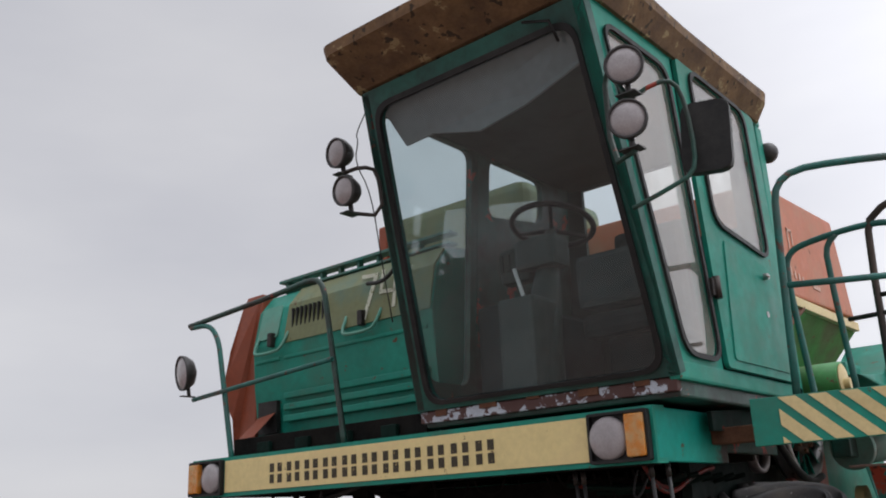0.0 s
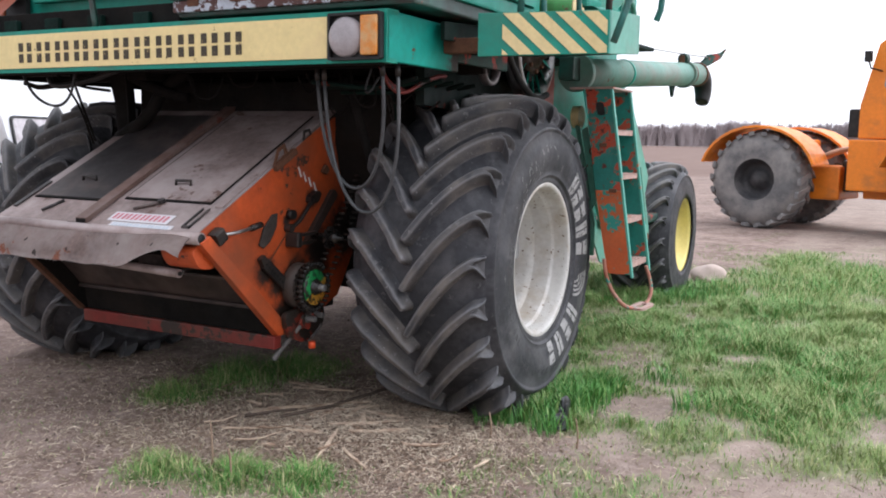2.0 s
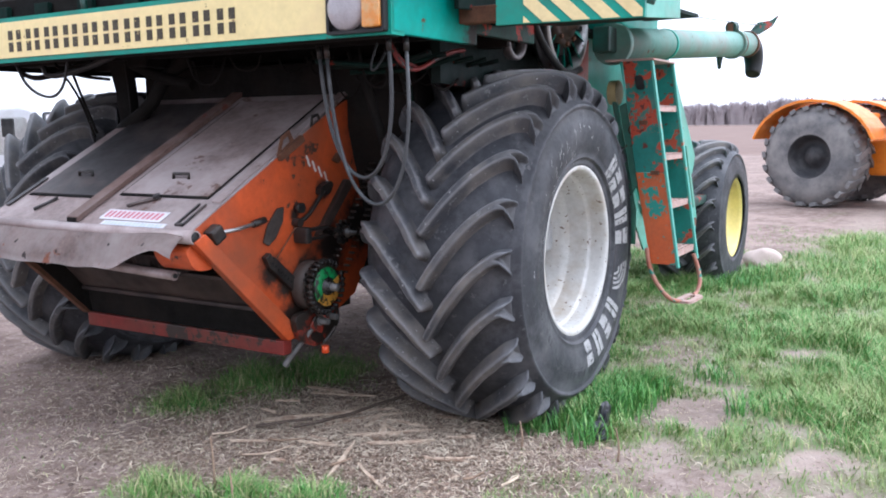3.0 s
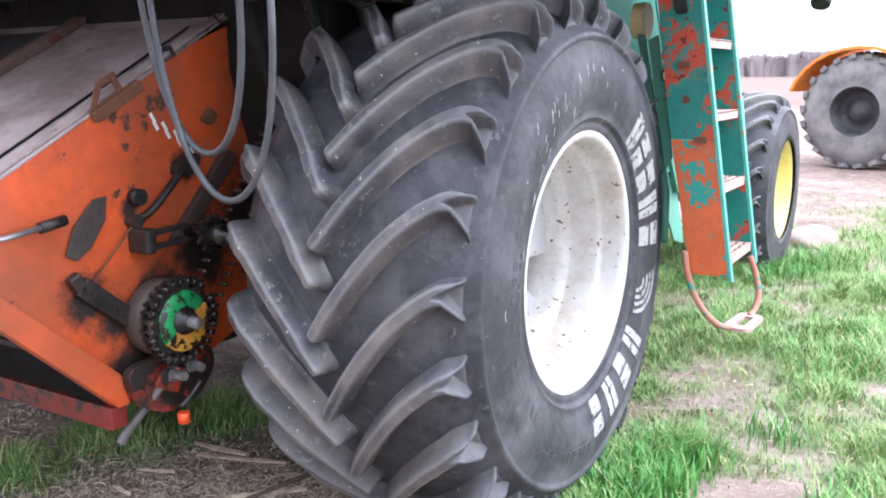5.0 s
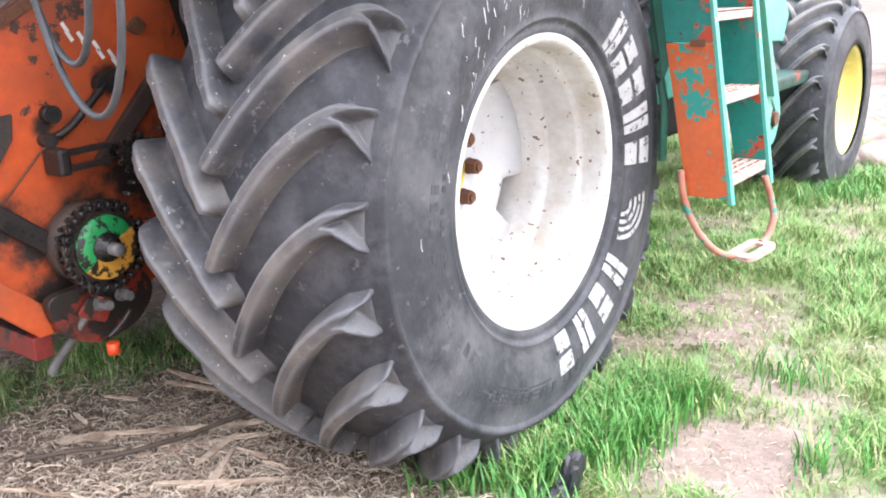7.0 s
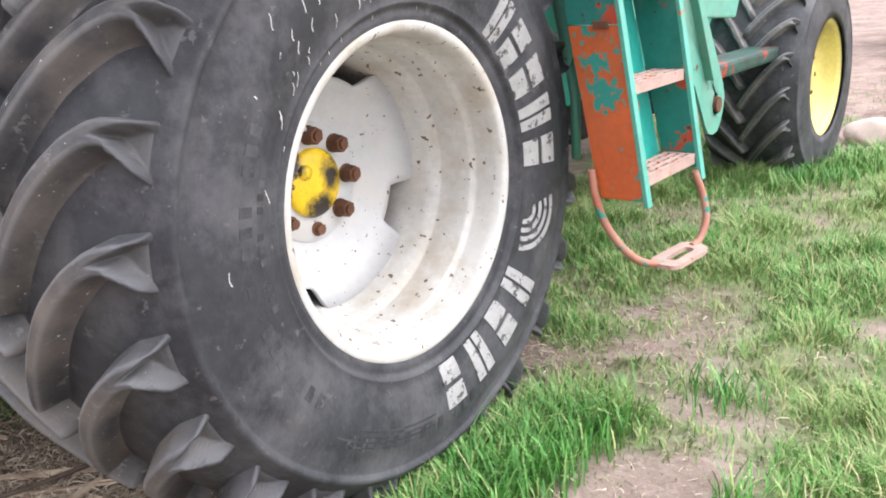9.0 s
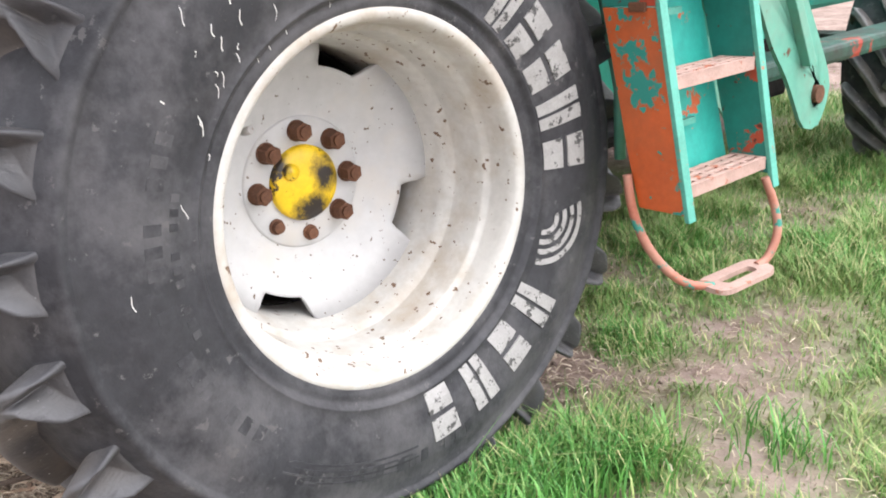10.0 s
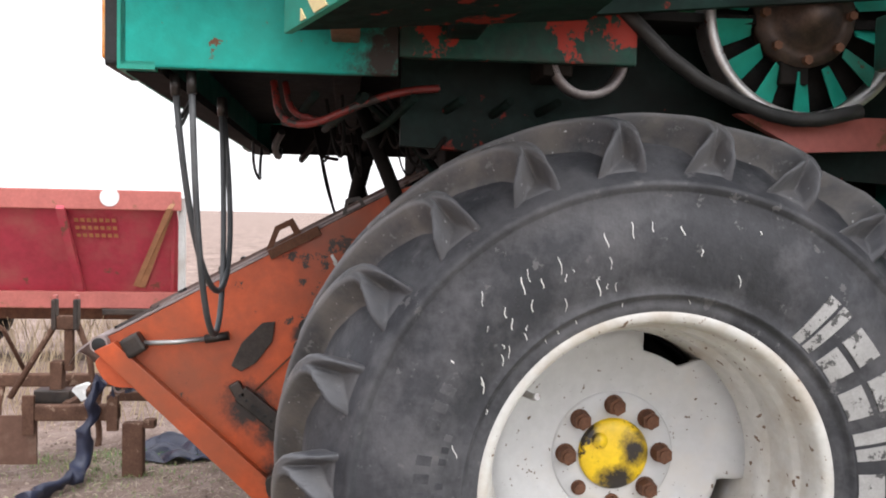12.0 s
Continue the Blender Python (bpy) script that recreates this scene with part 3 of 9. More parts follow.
def build_ground():
    xs, ys = axis_steps(-6.0, 5.0, 0.085, 2200), axis_steps(-4.6, 9.0, 0.085, 2200)
    verts = [(x, y, ground_z(x, y)) for y in ys for x in xs]
    nx = len(xs)
    faces = [(j * nx + i, j * nx + i + 1, (j + 1) * nx + i + 1, (j + 1) * nx + i) for j in range(len(ys) - 1) for i in range(nx - 1)]
    me = bpy.data.meshes.new("ground")
    me.from_pydata(verts, [], faces)
    att = me.attributes.new("grassiness", "FLOAT", "POINT")
    att.data.foreach_set("value", [green_at(v[0], v[1]) for v in verts])
    dry = me.attributes.new("crust", "FLOAT", "POINT")
    dry.data.foreach_set("value", [smooth(0.0, 0.5, v[0]) * smooth(-1.4, -0.2, v[1]) * (0.7 + 0.6 * noise.noise((v[0] * 1.7, v[1] * 1.7, 5))) for v in verts])
    me.polygons.foreach_set("use_smooth", [True] * len(faces))
    m = bpy.data.materials.new("trodden_soil_and_straw")
    m.use_nodes = True
    n, l = m.node_tree.nodes, m.node_tree.links
    b = n["Principled BSDF"]
    tc = n.new("ShaderNodeTexCoord")

    def tex(s, detail=6.0, r=0.65, stretch=None):
        t = n.new("ShaderNodeTexNoise")
        t.inputs["Scale"].default_value, t.inputs["Detail"].default_value, t.inputs["Roughness"].default_value = s, detail, r
        l.new(tc.outputs["Object"], t.inputs["Vector"])
        return t.outputs["Fac"]

    def rng(f, a, c, lo=0.0, hi=1.0):
        r = n.new("ShaderNodeMapRange")
        r.inputs["From Min"].default_value, r.inputs["From Max"].default_value = a, c
        r.inputs["To Min"].default_value, r.inputs["To Max"].default_value = lo, hi
        l.new(f, r.inputs["Value"])
        return r.outputs["Result"]

    def mix(f, a, c):
        x = n.new("ShaderNodeMix")
        x.data_type = "RGBA"
        for s, v in ((x.inputs["Factor"], f), (x.inputs["A"], a), (x.inputs["B"], c)):
            if isinstance(v, (tuple, float)):
                s.default_value = v
            else:
                l.new(v, s)
        return x.outputs["Result"]

    soil = mix(rng(tex(1.3), 0.35, 0.65), (0.135, 0.093, 0.077, 1), (0.300, 0.225, 0.192, 1))
    soil = mix(rng(tex(3.4, 8, 0.7), 0.50, 0.66, 0.0, 0.55), soil, (0.100, 0.068, 0.054, 1))
    soil = mix(rng(tex(9), 0.45, 0.75), soil, (0.335, 0.267, 0.236, 1))
    soil = mix(rng(tex(55, 3), 0.60, 0.70, 0.0, 0.7), soil, (0.44, 0.36, 0.29, 1))
    soil = mix(rng(tex(38, 4), 0.60, 0.72), soil, (0.085, 0.062, 0.053, 1))
    # dry tan crust where the yard is trodden hard
    crust = n.new("ShaderNodeAttribute")
    crust.attribute_name = "crust"
    pale = mix(rng(tex(6), 0.35, 0.7), (0.29, 0.238, 0.200, 1), (0.42, 0.355, 0.295, 1))
    soil = mix(rng(crust.outputs["Fac"], 0.1, 0.9, 0.0, 0.5), soil, pale)
    a = n.new("ShaderNodeAttribute")
    a.attribute_name = "grassiness"
    turf = mix(rng(tex(14), 0.3, 0.7), (0.075, 0.135, 0.040, 1), (0.20, 0.25, 0.10, 1))
    out = mix(rng(a.outputs["Fac"], 0.25, 0.8), soil, turf)
    # beyond the yard lies a bare ploughed field
    where = n.new("ShaderNodeSeparateXYZ")
    l.new(tc.outputs["Object"], where.inputs[0])
    field = mix(rng(tex(0.25), 0.3, 0.7), (0.15, 0.102, 0.085, 1), (0.205, 0.145, 0.122, 1))
    out = mix(rng(where.outputs["Y"], 36.0, 38.0), out, field)
    l.new(out, b.inputs["Base Color"])
    b.inputs["Roughness"].default_value = 0.95
    b.inputs["Specular IOR Level"].default_value = 0.15
    bump = n.new("ShaderNodeBump")
    bump.inputs["Strength"].default_value, bump.inputs["Distance"].default_value = 0.55, 0.02
    h = n.new("ShaderNodeMath")
    h.operation = "ADD"
    l.new(tex(24, 7), h.inputs[0])
    l.new(tex(80, 4), h.inputs[1])
    l.new(h.outputs[0], bump.inputs["Height"])
    l.new(bump.outputs["Normal"], b.inputs["Normal"])
    me.materials.append(m)
    return tagged(new("ground", me), "trodden brown soil with straw litter and grass patches", "ground", kind="structure")


build_ground()


def tree_line():
    """A far shelter belt of bare trees: many thin trunks with twiggy, uneven crowns."""
    rnd = random.Random(5)
    vs, fs = [], []
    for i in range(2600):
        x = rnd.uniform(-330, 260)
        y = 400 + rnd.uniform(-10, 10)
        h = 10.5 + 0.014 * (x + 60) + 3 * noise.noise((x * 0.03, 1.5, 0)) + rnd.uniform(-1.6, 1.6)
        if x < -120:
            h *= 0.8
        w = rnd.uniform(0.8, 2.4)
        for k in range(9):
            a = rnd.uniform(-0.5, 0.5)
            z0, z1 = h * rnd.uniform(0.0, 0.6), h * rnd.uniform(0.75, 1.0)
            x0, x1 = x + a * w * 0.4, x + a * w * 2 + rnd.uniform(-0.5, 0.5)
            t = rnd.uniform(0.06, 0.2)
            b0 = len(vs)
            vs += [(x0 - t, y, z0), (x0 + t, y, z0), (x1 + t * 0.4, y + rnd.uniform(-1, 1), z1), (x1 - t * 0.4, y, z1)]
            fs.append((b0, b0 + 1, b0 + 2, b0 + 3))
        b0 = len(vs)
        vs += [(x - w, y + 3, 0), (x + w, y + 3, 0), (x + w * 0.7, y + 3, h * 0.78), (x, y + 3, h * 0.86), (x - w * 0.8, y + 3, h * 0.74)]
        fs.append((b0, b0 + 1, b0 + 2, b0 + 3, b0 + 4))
    me = bpy.data.meshes.new("tree_line")
    me.from_pydata(vs, [], fs)
    # distance haze is put into the pale grey of the branches
    me.materials.append(surface("haze_pale_branches", (0.40, 0.35, 0.355, 1), 0.95, vary=0.06, scale=0.1, bump=0))
    return tagged(new("tree_line", me), "bare shelter belt on the horizon, haze in its colour", "trees", kind="stuff")


tree_line()


# ---- wheels ----
def top_profile(v, R, sc):
    """Outer surface of a lug at the distance v from the tread's middle: (half-width, radius)."""
    pts = ((0.0, 0.0, R), (0.20, 0.20, R - 0.006), (0.30, 0.298, R - 0.019), (0.345, 0.338, R - 0.034), (0.385, 0.370, R - 0.060), (0.42, 0.389, R - 0.095), (0.46, 0.400, R - 0.145), (0.50, 0.406, R - 0.192))
    return seg_at(pts, v / sc, sc, R)


def base_profile(v, R, sc):
    pts = ((0.0, 0.0, R - 0.074), (0.20, 0.19, R - 0.082), (0.30, 0.28, R - 0.102), (0.345, 0.312, R - 0.126), (0.40, 0.345, R - 0.152), (0.46, 0.378, R - 0.174), (0.50, 0.394, R - 0.196))
    return seg_at(pts, v / sc, sc, R)


def seg_at(pts, v, sc, R):
    for a, b in zip(pts, pts[1:]):
        if v <= b[0]:
            u = (v - a[0]) / (b[0] - a[0])
            return (a[1] + (b[1] - a[1]) * u) * sc, R + (a[2] + (b[2] - a[2]) * u - R) * min(1, sc * 1.05)
    return pts[-1][1] * sc, R + (pts[-1][2] - R) * min(1, sc * 1.05)


def rise(e, wall):
    """Height of a lug, 1 on top to 0 at its foot, at the distance e outside the edge of its flat top."""
    if e <= -0.007:
        return 1.0
    if e <= 0.0:
        return 1 - 0.04 * ((e + 0.007) / 0.007) ** 2
    if e <= 0.003:
        return 0.96 - 0.09 * e / 0.003
    return 0.87 * max(0.0, 1 - (e - 0.003) / (wall - 0.003)) ** 1.12


def lug(bm, th, side, R, sc, c, span, fine=True):
    """One curved tread bar from the middle to the shoulder: rounded tip, crisp worn edges, and a foot that opens into two thin ribs with a pocket between."""
    def put(v, ang, h):
        s0, r0 = base_profile(max(0.0, v), R, sc)
        s1, r1 = top_profile(max(0.0, v), R, sc)
        s, r = s0 + (s1 - s0) * h, r0 + (r1 - r0) * h - (0.004 if h < 0.02 else 0.0)
        if v < 0:
            s = v
        return V(c + side * s, -r * math.cos(ang), r * math.sin(ang))

    V1 = 0.385 * sc
    v0 = (-0.034 if side > 0 else -0.008) * sc
    vt, n, m = v0 + 0.026 * sc, (76 if fine else 22), (16 if fine else 6)
    rows = []
    for i in range(n + 1):
        v = v0 + (0.5 * sc - v0) * (i / n)
        u = min(1.0, max(0.0, v / V1))
        ang = th + span * (1 - (1 - u) ** 1.45) + span * 1.45 / V1 * min(0.0, v)
        slope = span * 1.45 * (1 - u) ** 0.45 * R / V1
        k = 1 / math.sqrt(1 + slope * slope)
        w = (0.0150 + 0.0035 * u + 0.004 * smooth(0.78, 1.0, u)) * (0.6 + 0.4 * sc)
        q = min(1.0, max(0.0, (v / sc - 0.330) / 0.130))
        up, dn = w + 0.014 * sc * q ** 1.8, w + 0.086 * sc * q ** 2.0
        wall = 0.0195 * (0.55 + 0.45 * sc) * (1 - 0.30 * q)
        gap = min(1.0, max(0.0, q - 0.22) / 0.42) * ((up + dn) / 2 - 0.0085 * sc)
        mid = (up - dn) / 2
        steps = [wall * 1.05, wall, 0.003 + 0.66 * (wall - 0.003), 0.003 + 0.33 * (wall - 0.003), 0.003, 0.0, -0.007 * sc]
        ds = [-(dn + e) for e in steps] + [-dn + 0.007 * sc + (up + dn - 0.014 * sc) * j / m for j in range(1, m)] + [up + e for e in steps[::-1]]
        row = []
        for d in ds:
            e = max(d - up, -dn - d)
            if v < vt:
                e = math.hypot(max(0.0, abs(d) - w * 0.35), (vt - v) / k * 0.8) - w * 0.65 if e < wall else e
            h = rise(e, wall)
            if gap > 0:
                pocket = 1 - smooth(gap - 0.006 * sc, gap + 0.004 * sc, abs(d - mid))
                h = min(h, 1 - pocket * min(1.0, 8 * (q - 0.22)) * 0.80)
            h *= 1 - smooth(0.80, 1.0, q) * 0.999
            wob = (0.0030 * noise.noise((v * 22, d * 22 + th * 7, side * 3.1)) + 0.0016 * noise.noise((v * 80, d * 80, side * 5.1))) * h
            row.append(bm.verts.new(put(v - slope * k * d, ang + k * d / R, h) + V(wob, wob, wob)))
        rows.append(row)
    for a, b in zip(rows, rows[1:]):
        for i in range(len(a) - 1):
            bm.faces.new((a[i], a[i + 1], b[i + 1], b[i])).smooth = True


def tyre(name, parent, m, R, rim_r, half, c, lugs, phase, sc=1.0, span=0.47, label="", mat=None, lmat=None):
    bm = B()
    side = [(half * 0.0, R - 0.072), (half * 0.45, R - 0.078), (half * 0.67, R - 0.098), (half * 0.79, R - 0.130), (half * 0.89, R - 0.165), (half * 0.932, R - 0.178), (half * 0.955, R - 0.184), (half * 0.966, R - 0.190), (half * 0.966, R - 0.198), (half * 0.952, R - 0.206), (half * 0.946, R - 0.212),
            (half * 0.985, R - 0.26), (half, R - 0.31), (half * 0.99, R - 0.36), (half * 0.965, rim_r + 0.070), (half * 0.946, rim_r + 0.046), (half * 0.952, rim_r + 0.042), (half * 0.950, rim_r + 0.037), (half * 0.930, rim_r + 0.032), (half * 0.913, rim_r + 0.022), (half * 0.922, rim_r + 0.015), (half * 0.90, rim_r - 0.004)]
    if sc < 1:
        side = [(s, R - (R - r) * (sc if r > rim_r + 0.08 else 1)) for s, r in side]
        side = [q for i, q in enumerate(side) if i == 0 or q[1] < side[i - 1][1]]
    prof = [(c + s, r) for s, r in side[::-1]] + [(c - s, r) for s, r in side[1:]]
    lathe(bm, prof, 112)
    body = part(name, bm, mat or tyre_rubber, parent, label, m)
    for side_, shift in ((1, 0.0), (-1, 0.86 * math.pi / lugs)):
        bm = B()
        lug(bm, phase + shift, side_, R, sc, c, span, sc == 1.0)
        first = finish("tread_lug", bm, lmat or tread_rubber)
        first.parent = parent
        first.matrix_basis = m
        for k in range(1, lugs):
            ob = new("tread_lug", first.data)
            ob.parent = parent
            ob.matrix_basis = m @ Matrix.Rotation(-k * math.tau / lugs, 4, "X")
    return body


def arc_bar(bm, c0, ang0, ang1, r0, r1, x0, x1, n=5):
    """A flat raised mark on a sidewall between two angles and radii."""
    top, low = [], []
    for i in range(n + 1):
        a = ang0 + (ang1 - ang0) * i / n
        row = []
        for r in (r0, r1):
            x = x0 + (x1 - x0) * (0 if r == r0 else 1)
            row.append((V(x, r * math.cos(a), r * math.sin(a)), V(x - 0.012, r * math.cos(a), r * math.sin(a))))
        top.append([bm.verts.new(p[0]) for p in row])
        low.append([bm.verts.new(p[1]) for p in row])
    for i in range(n):
        bm.faces.new((top[i][0], top[i + 1][0], top[i + 1][1], top[i][1]))
        bm.faces.new((top[i][0], low[i][0], low[i + 1][0], top[i + 1][0]))
        bm.faces.new((top[i][1], top[i + 1][1], low[i + 1][1], low[i][1]))
    for i in (0, n):
        bm.faces.new((top[i][0], top[i][1], low[i][1], low[i][0]))


def front_wheel(parent, m, detail=True):
    w = new("front_wheel")
    w.parent = parent
    w.matrix_parent_inverse = Matrix.Translation(-BASES[parent.name])
    tagged(w, "huge dusty wheel with white rim")
    tyre("tyre", w, m, 0.925, 0.438, 0.425, -0.38, 23, radians(12.0), span=0.428, label="wide black farm tyre, dusty and scuffed")
    bm = B()
    lathe(bm, [(-0.012, 0.425), (0.0, 0.438), (0.004, 0.434), (0.002, 0.416), (-0.006, 0.408), (-0.03, 0.402), (-0.080, 0.399), (-0.090, 0.397), (-0.096, 0.387), (-0.105, 0.384), (-0.16, 0.381), (-0.200, 0.379), (-0.208, 0.377), (-0.214, 0.367), (-0.255, 0.362),
               (-0.275, 0.358), (-0.30, 0.350), (-0.40, 0.348), (-0.66, 0.36), (-0.70, 0.40), (-0.745, 0.415), (-0.75, 0.438), (-0.735, 0.43), (-0.69, 0.42), (-0.45, 0.37), (-0.2, 0.39), (-0.1, 0.405)], 96, close=True)
    rim = part("rim", bm, rim_white, w, "white painted deep rim, mud-flecked", m)
    # black sleeve paints the shade seen through the disc slots
    bm = B()
    lathe(bm, [(-0.45, 0.346), (-0.50, 0.3465), (-0.66, 0.352), (-0.66, 0.347), (-0.50, 0.342), (-0.45, 0.341)], 64, close=True)
    part("inner_barrel", bm, shade_grime_mat, rim, "black sleeve painting the shade behind the disc slots", m)
    bm = B()
    N, slots = 240, (66, 246, 336)
    front, backs = [], []
    for k in range(N):
        a = k * 360 / N
        d = min(abs((a - s + 180) % 360 - 180) for s in slots)
        r = 0.352 if d > 15.5 else 0.352 - 0.054 * smooth(0.0, 1.0, (15.5 - d) / 5.0)
        x = -0.296 - 0.75 * (0.352 - r)
        ar = radians(a)
        front.append(bm.verts.new((x, r * math.cos(ar), r * math.sin(ar))))
        backs.append(bm.verts.new((x - 0.016, r * math.cos(ar), r * math.sin(ar))))
    ring = lambda x, r: [bm.verts.new((x, r * math.cos(k * math.tau / N), r * math.sin(k * math.tau / N))) for k in range(N)]
    bend, inner, bendb, inb = ring(-0.345, 0.286), ring(-0.372, 0.18), ring(-0.361, 0.286), ring(-0.388, 0.18)
    for k in range(N):
        j = (k + 1) % N
        bm.faces.new((front[k], front[j], bend[j], bend[k])).smooth = True
        bm.faces.new((bend[k], bend[j], inner[j], inner[k])).smooth = True
        bm.faces.new((front[j], front[k], backs[k], backs[j]))
        bm.faces.new((backs[k], bendb[k], bendb[j], backs[j]))
        bm.faces.new((bendb[k], inb[k], inb[j], bendb[j]))
    bm.faces.new(inner)
    bm.faces.new(inb[::-1])
    part("wheel_disc", bm, disc_white, w, "white wheel disc with edge slots", m)
    bm = B()
    lathe(bm, [(-0.40, 0.172), (-0.372, 0.172), (-0.366, 0.166), (-0.368, 0.10), (-0.39, 0.0)], 64)
    part("hub_plate", bm, disc_white, w, "", m)
    bm = B()
    lathe(bm, [(-0.39, 0.098), (-0.358, 0.098), (-0.350, 0.092), (-0.346, 0.070), (-0.343, 0.050), (-0.341, 0.0)], 48)
    lathe(bm, [(-0.352, 0.022), (-0.335, 0.021), (-0.333, 0.0)], 16, Matrix.Translation((0, -0.045, 0.040)))
    part("hub_cap", bm, hub_yellow, w, "yellow hub cap smeared with black grease", m)
    for k in range(8):
        bm = B()
        a = radians(45 * k)
        y, z = 0.135 * math.cos(a), 0.135 * math.sin(a)
        bare = k in (5, 6)
        disc(bm, (-0.370, y, z), (1, 0, 0), 0.028 if not bare else 0.021, 0.008, 16)
        if not bare:
            hex_bolt(bm, (-0.364, y, z), (1, 0, 0), 0.0265, 0.036)
        disc(bm, (-0.366, y, z), (1, 0, 0), 0.015, 0.046 if not bare else 0.02, 12)
        part("wheel_nut", bm, rust, w, "rusty wheel nut", m)
    bm = B()
    tube(bm, [(-0.10, -0.315, 0.225), (-0.075, -0.293, 0.218), (-0.06, -0.285, 0.222)], 0.009, 8)
    part("valve", bm, steel, w, "", m)
    bm = B()
    lathe(bm, [(-0.40, 0.0), (-0.40, 0.16), (-0.60, 0.19), (-1.1, 0.15), (-1.1, 0.0)], 24)
    part("axle_hub", bm, teal_dark, w, "", m)
    if detail:
        # painted maker's marks, kept as plain blocks, round the rear lower part of the sidewall
        # one plain block per mark, each of two thick bars
        for mid, wide, turn in ((48, 7.0, 1), (37.5, 7.6, 0), (25.5, 8.2, 0), (13.5, 8.2, 1), (1.5, 8.4, 0), (-42, 8.0, 1), (-55.5, 8.0, 0), (-69, 8.0, 1), (-83, 8.0, 0)):
            for k in (0, 1):
                bm = B()
                if turn:
                    spans = [(mid - wide / 2 + k * wide * 0.55, mid - wide / 2 + k * wide * 0.55 + wide * 0.42, 0.486 + 0.0325 * j, 0.5185 + 0.0325 * j) for j in range(4)]
                else:
                    spans = [(mid - wide / 2, mid + wide / 2, 0.486 + 0.072 * k + 0.028 * j, 0.514 + 0.072 * k + 0.028 * j) for j in range(2)]
                for a0, a1, r0, r1 in spans:
                    arc_bar(bm, 0, radians(a0), radians(a1), r0, r1, sidewall_x(r0) + 0.0035, sidewall_x(r1) + 0.0035)
                part("sidewall_mark", bm, letter_paint, w, "scuffed white painted block", m)
        # a plain fan of four arcs between the two rows of blocks
        for r0, r1 in ((0.030, 0.044), (0.056, 0.070), (0.082, 0.096), (0.108, 0.124)):
            bm = B()
            prev = None
            for k in range(15):
                a = radians(-112 + 122 * k / 14)
                now = []
                for r in (r0, r1):
                    y, z = 0.474 + r * math.cos(a), -0.150 + r * math.sin(a)
                    now.append(bm.verts.new((sidewall_x(math.hypot(y, z)) + 0.0035, y, z)))
                if prev:
                    bm.faces.new((prev[0], prev[1], now[1], now[0]))
                prev = now
            part("sidewall_mark", bm, letter_paint, w, "scuffed white painted arc", m)
        # chalky drips over the top of the sidewall
        bm = B()
        rnd = random.Random(11)
        for k in range(42):
            a = radians(rnd.gauss(118, 19))
            r = rnd.uniform(0.47, 0.66)
            y, z = r * math.cos(a), r * math.sin(a)
            h, wd = rnd.uniform(0.006, 0.042), rnd.uniform(0.0012, 0.0026)
            lean, ph, prev = rnd.uniform(0.1, 0.35), rnd.uniform(0, 6), None
            for j in range(6):
                u = j / 5
                yy, zz = y + lean * h * u + 0.0022 * math.sin(ph + u * 5), z - h * u
                x = sidewall_x(math.hypot(yy, zz)) + 0.0012
                ww = wd * (0.45 + 0.55 * math.sin(min(1, u * 1.3 + 0.2) * 2.4))
                now = [bm.verts.new((x, yy, zz)), bm.verts.new((x, yy + ww, zz + 0.001))]
                if prev:
                    bm.faces.new((prev[0], prev[1], now[1], now[0]))
                prev = now
        # worn moulded lettering, kept as plain low bars
        for d0, n, step, r0, r1 in ((152, 9, 4.2, 0.555, 0.590), (196, 8, 4.2, 0.555, 0.590), (163, 12, 3.0, 0.520, 0.538), (236, 7, 3.4, 0.615, 0.650), (262, 7, 3.4, 0.615, 0.650)):
            for k in range(n):
                if k % 4 == 3:
                    continue
                mark = B()
                arc_bar(mark, 0, radians(d0 + k * step), radians(d0 + k * step + step * 0.55), r0, r1, sidewall_x(r0) + 0.0011, sidewall_x(r1) + 0.0011, 2)
                part("moulded_mark", mark, tyre_rubber, w, "", m)
        # low moulded ribs in the rubber
        for r0, d0, d1 in ((0.598, -128, -92), (0.612, -126, -94), (0.626, -128, -92), (0.640, -122, -98)):
            mark = B()
            arc_bar(mark, 0, radians(d0), radians(d1), r0, r0 + 0.005, sidewall_x(r0) + 0.0012, sidewall_x(r0 + 0.005) + 0.0012, 24)
            part("moulded_rib", mark, tyre_rubber, w, "", m)
        tagged(part("dried_drips", bm, white, w, "dried whitish drips", m), kind="stuff")
    return w


def sidewall_x(r):
    pts = ((0.44, 0.0), (0.474, 0.0153), (0.508, 0.0301), (0.565, 0.0408), (0.615, 0.045), (0.665, 0.0386), (0.728, 0.0229), (0.76, 0.0))
    for a, b in zip(pts, pts[1:]):
        if r <= b[0]:
            return a[1] + (b[1] - a[1]) * max(0, (r - a[0])) / (b[0] - a[0])
    return 0.0


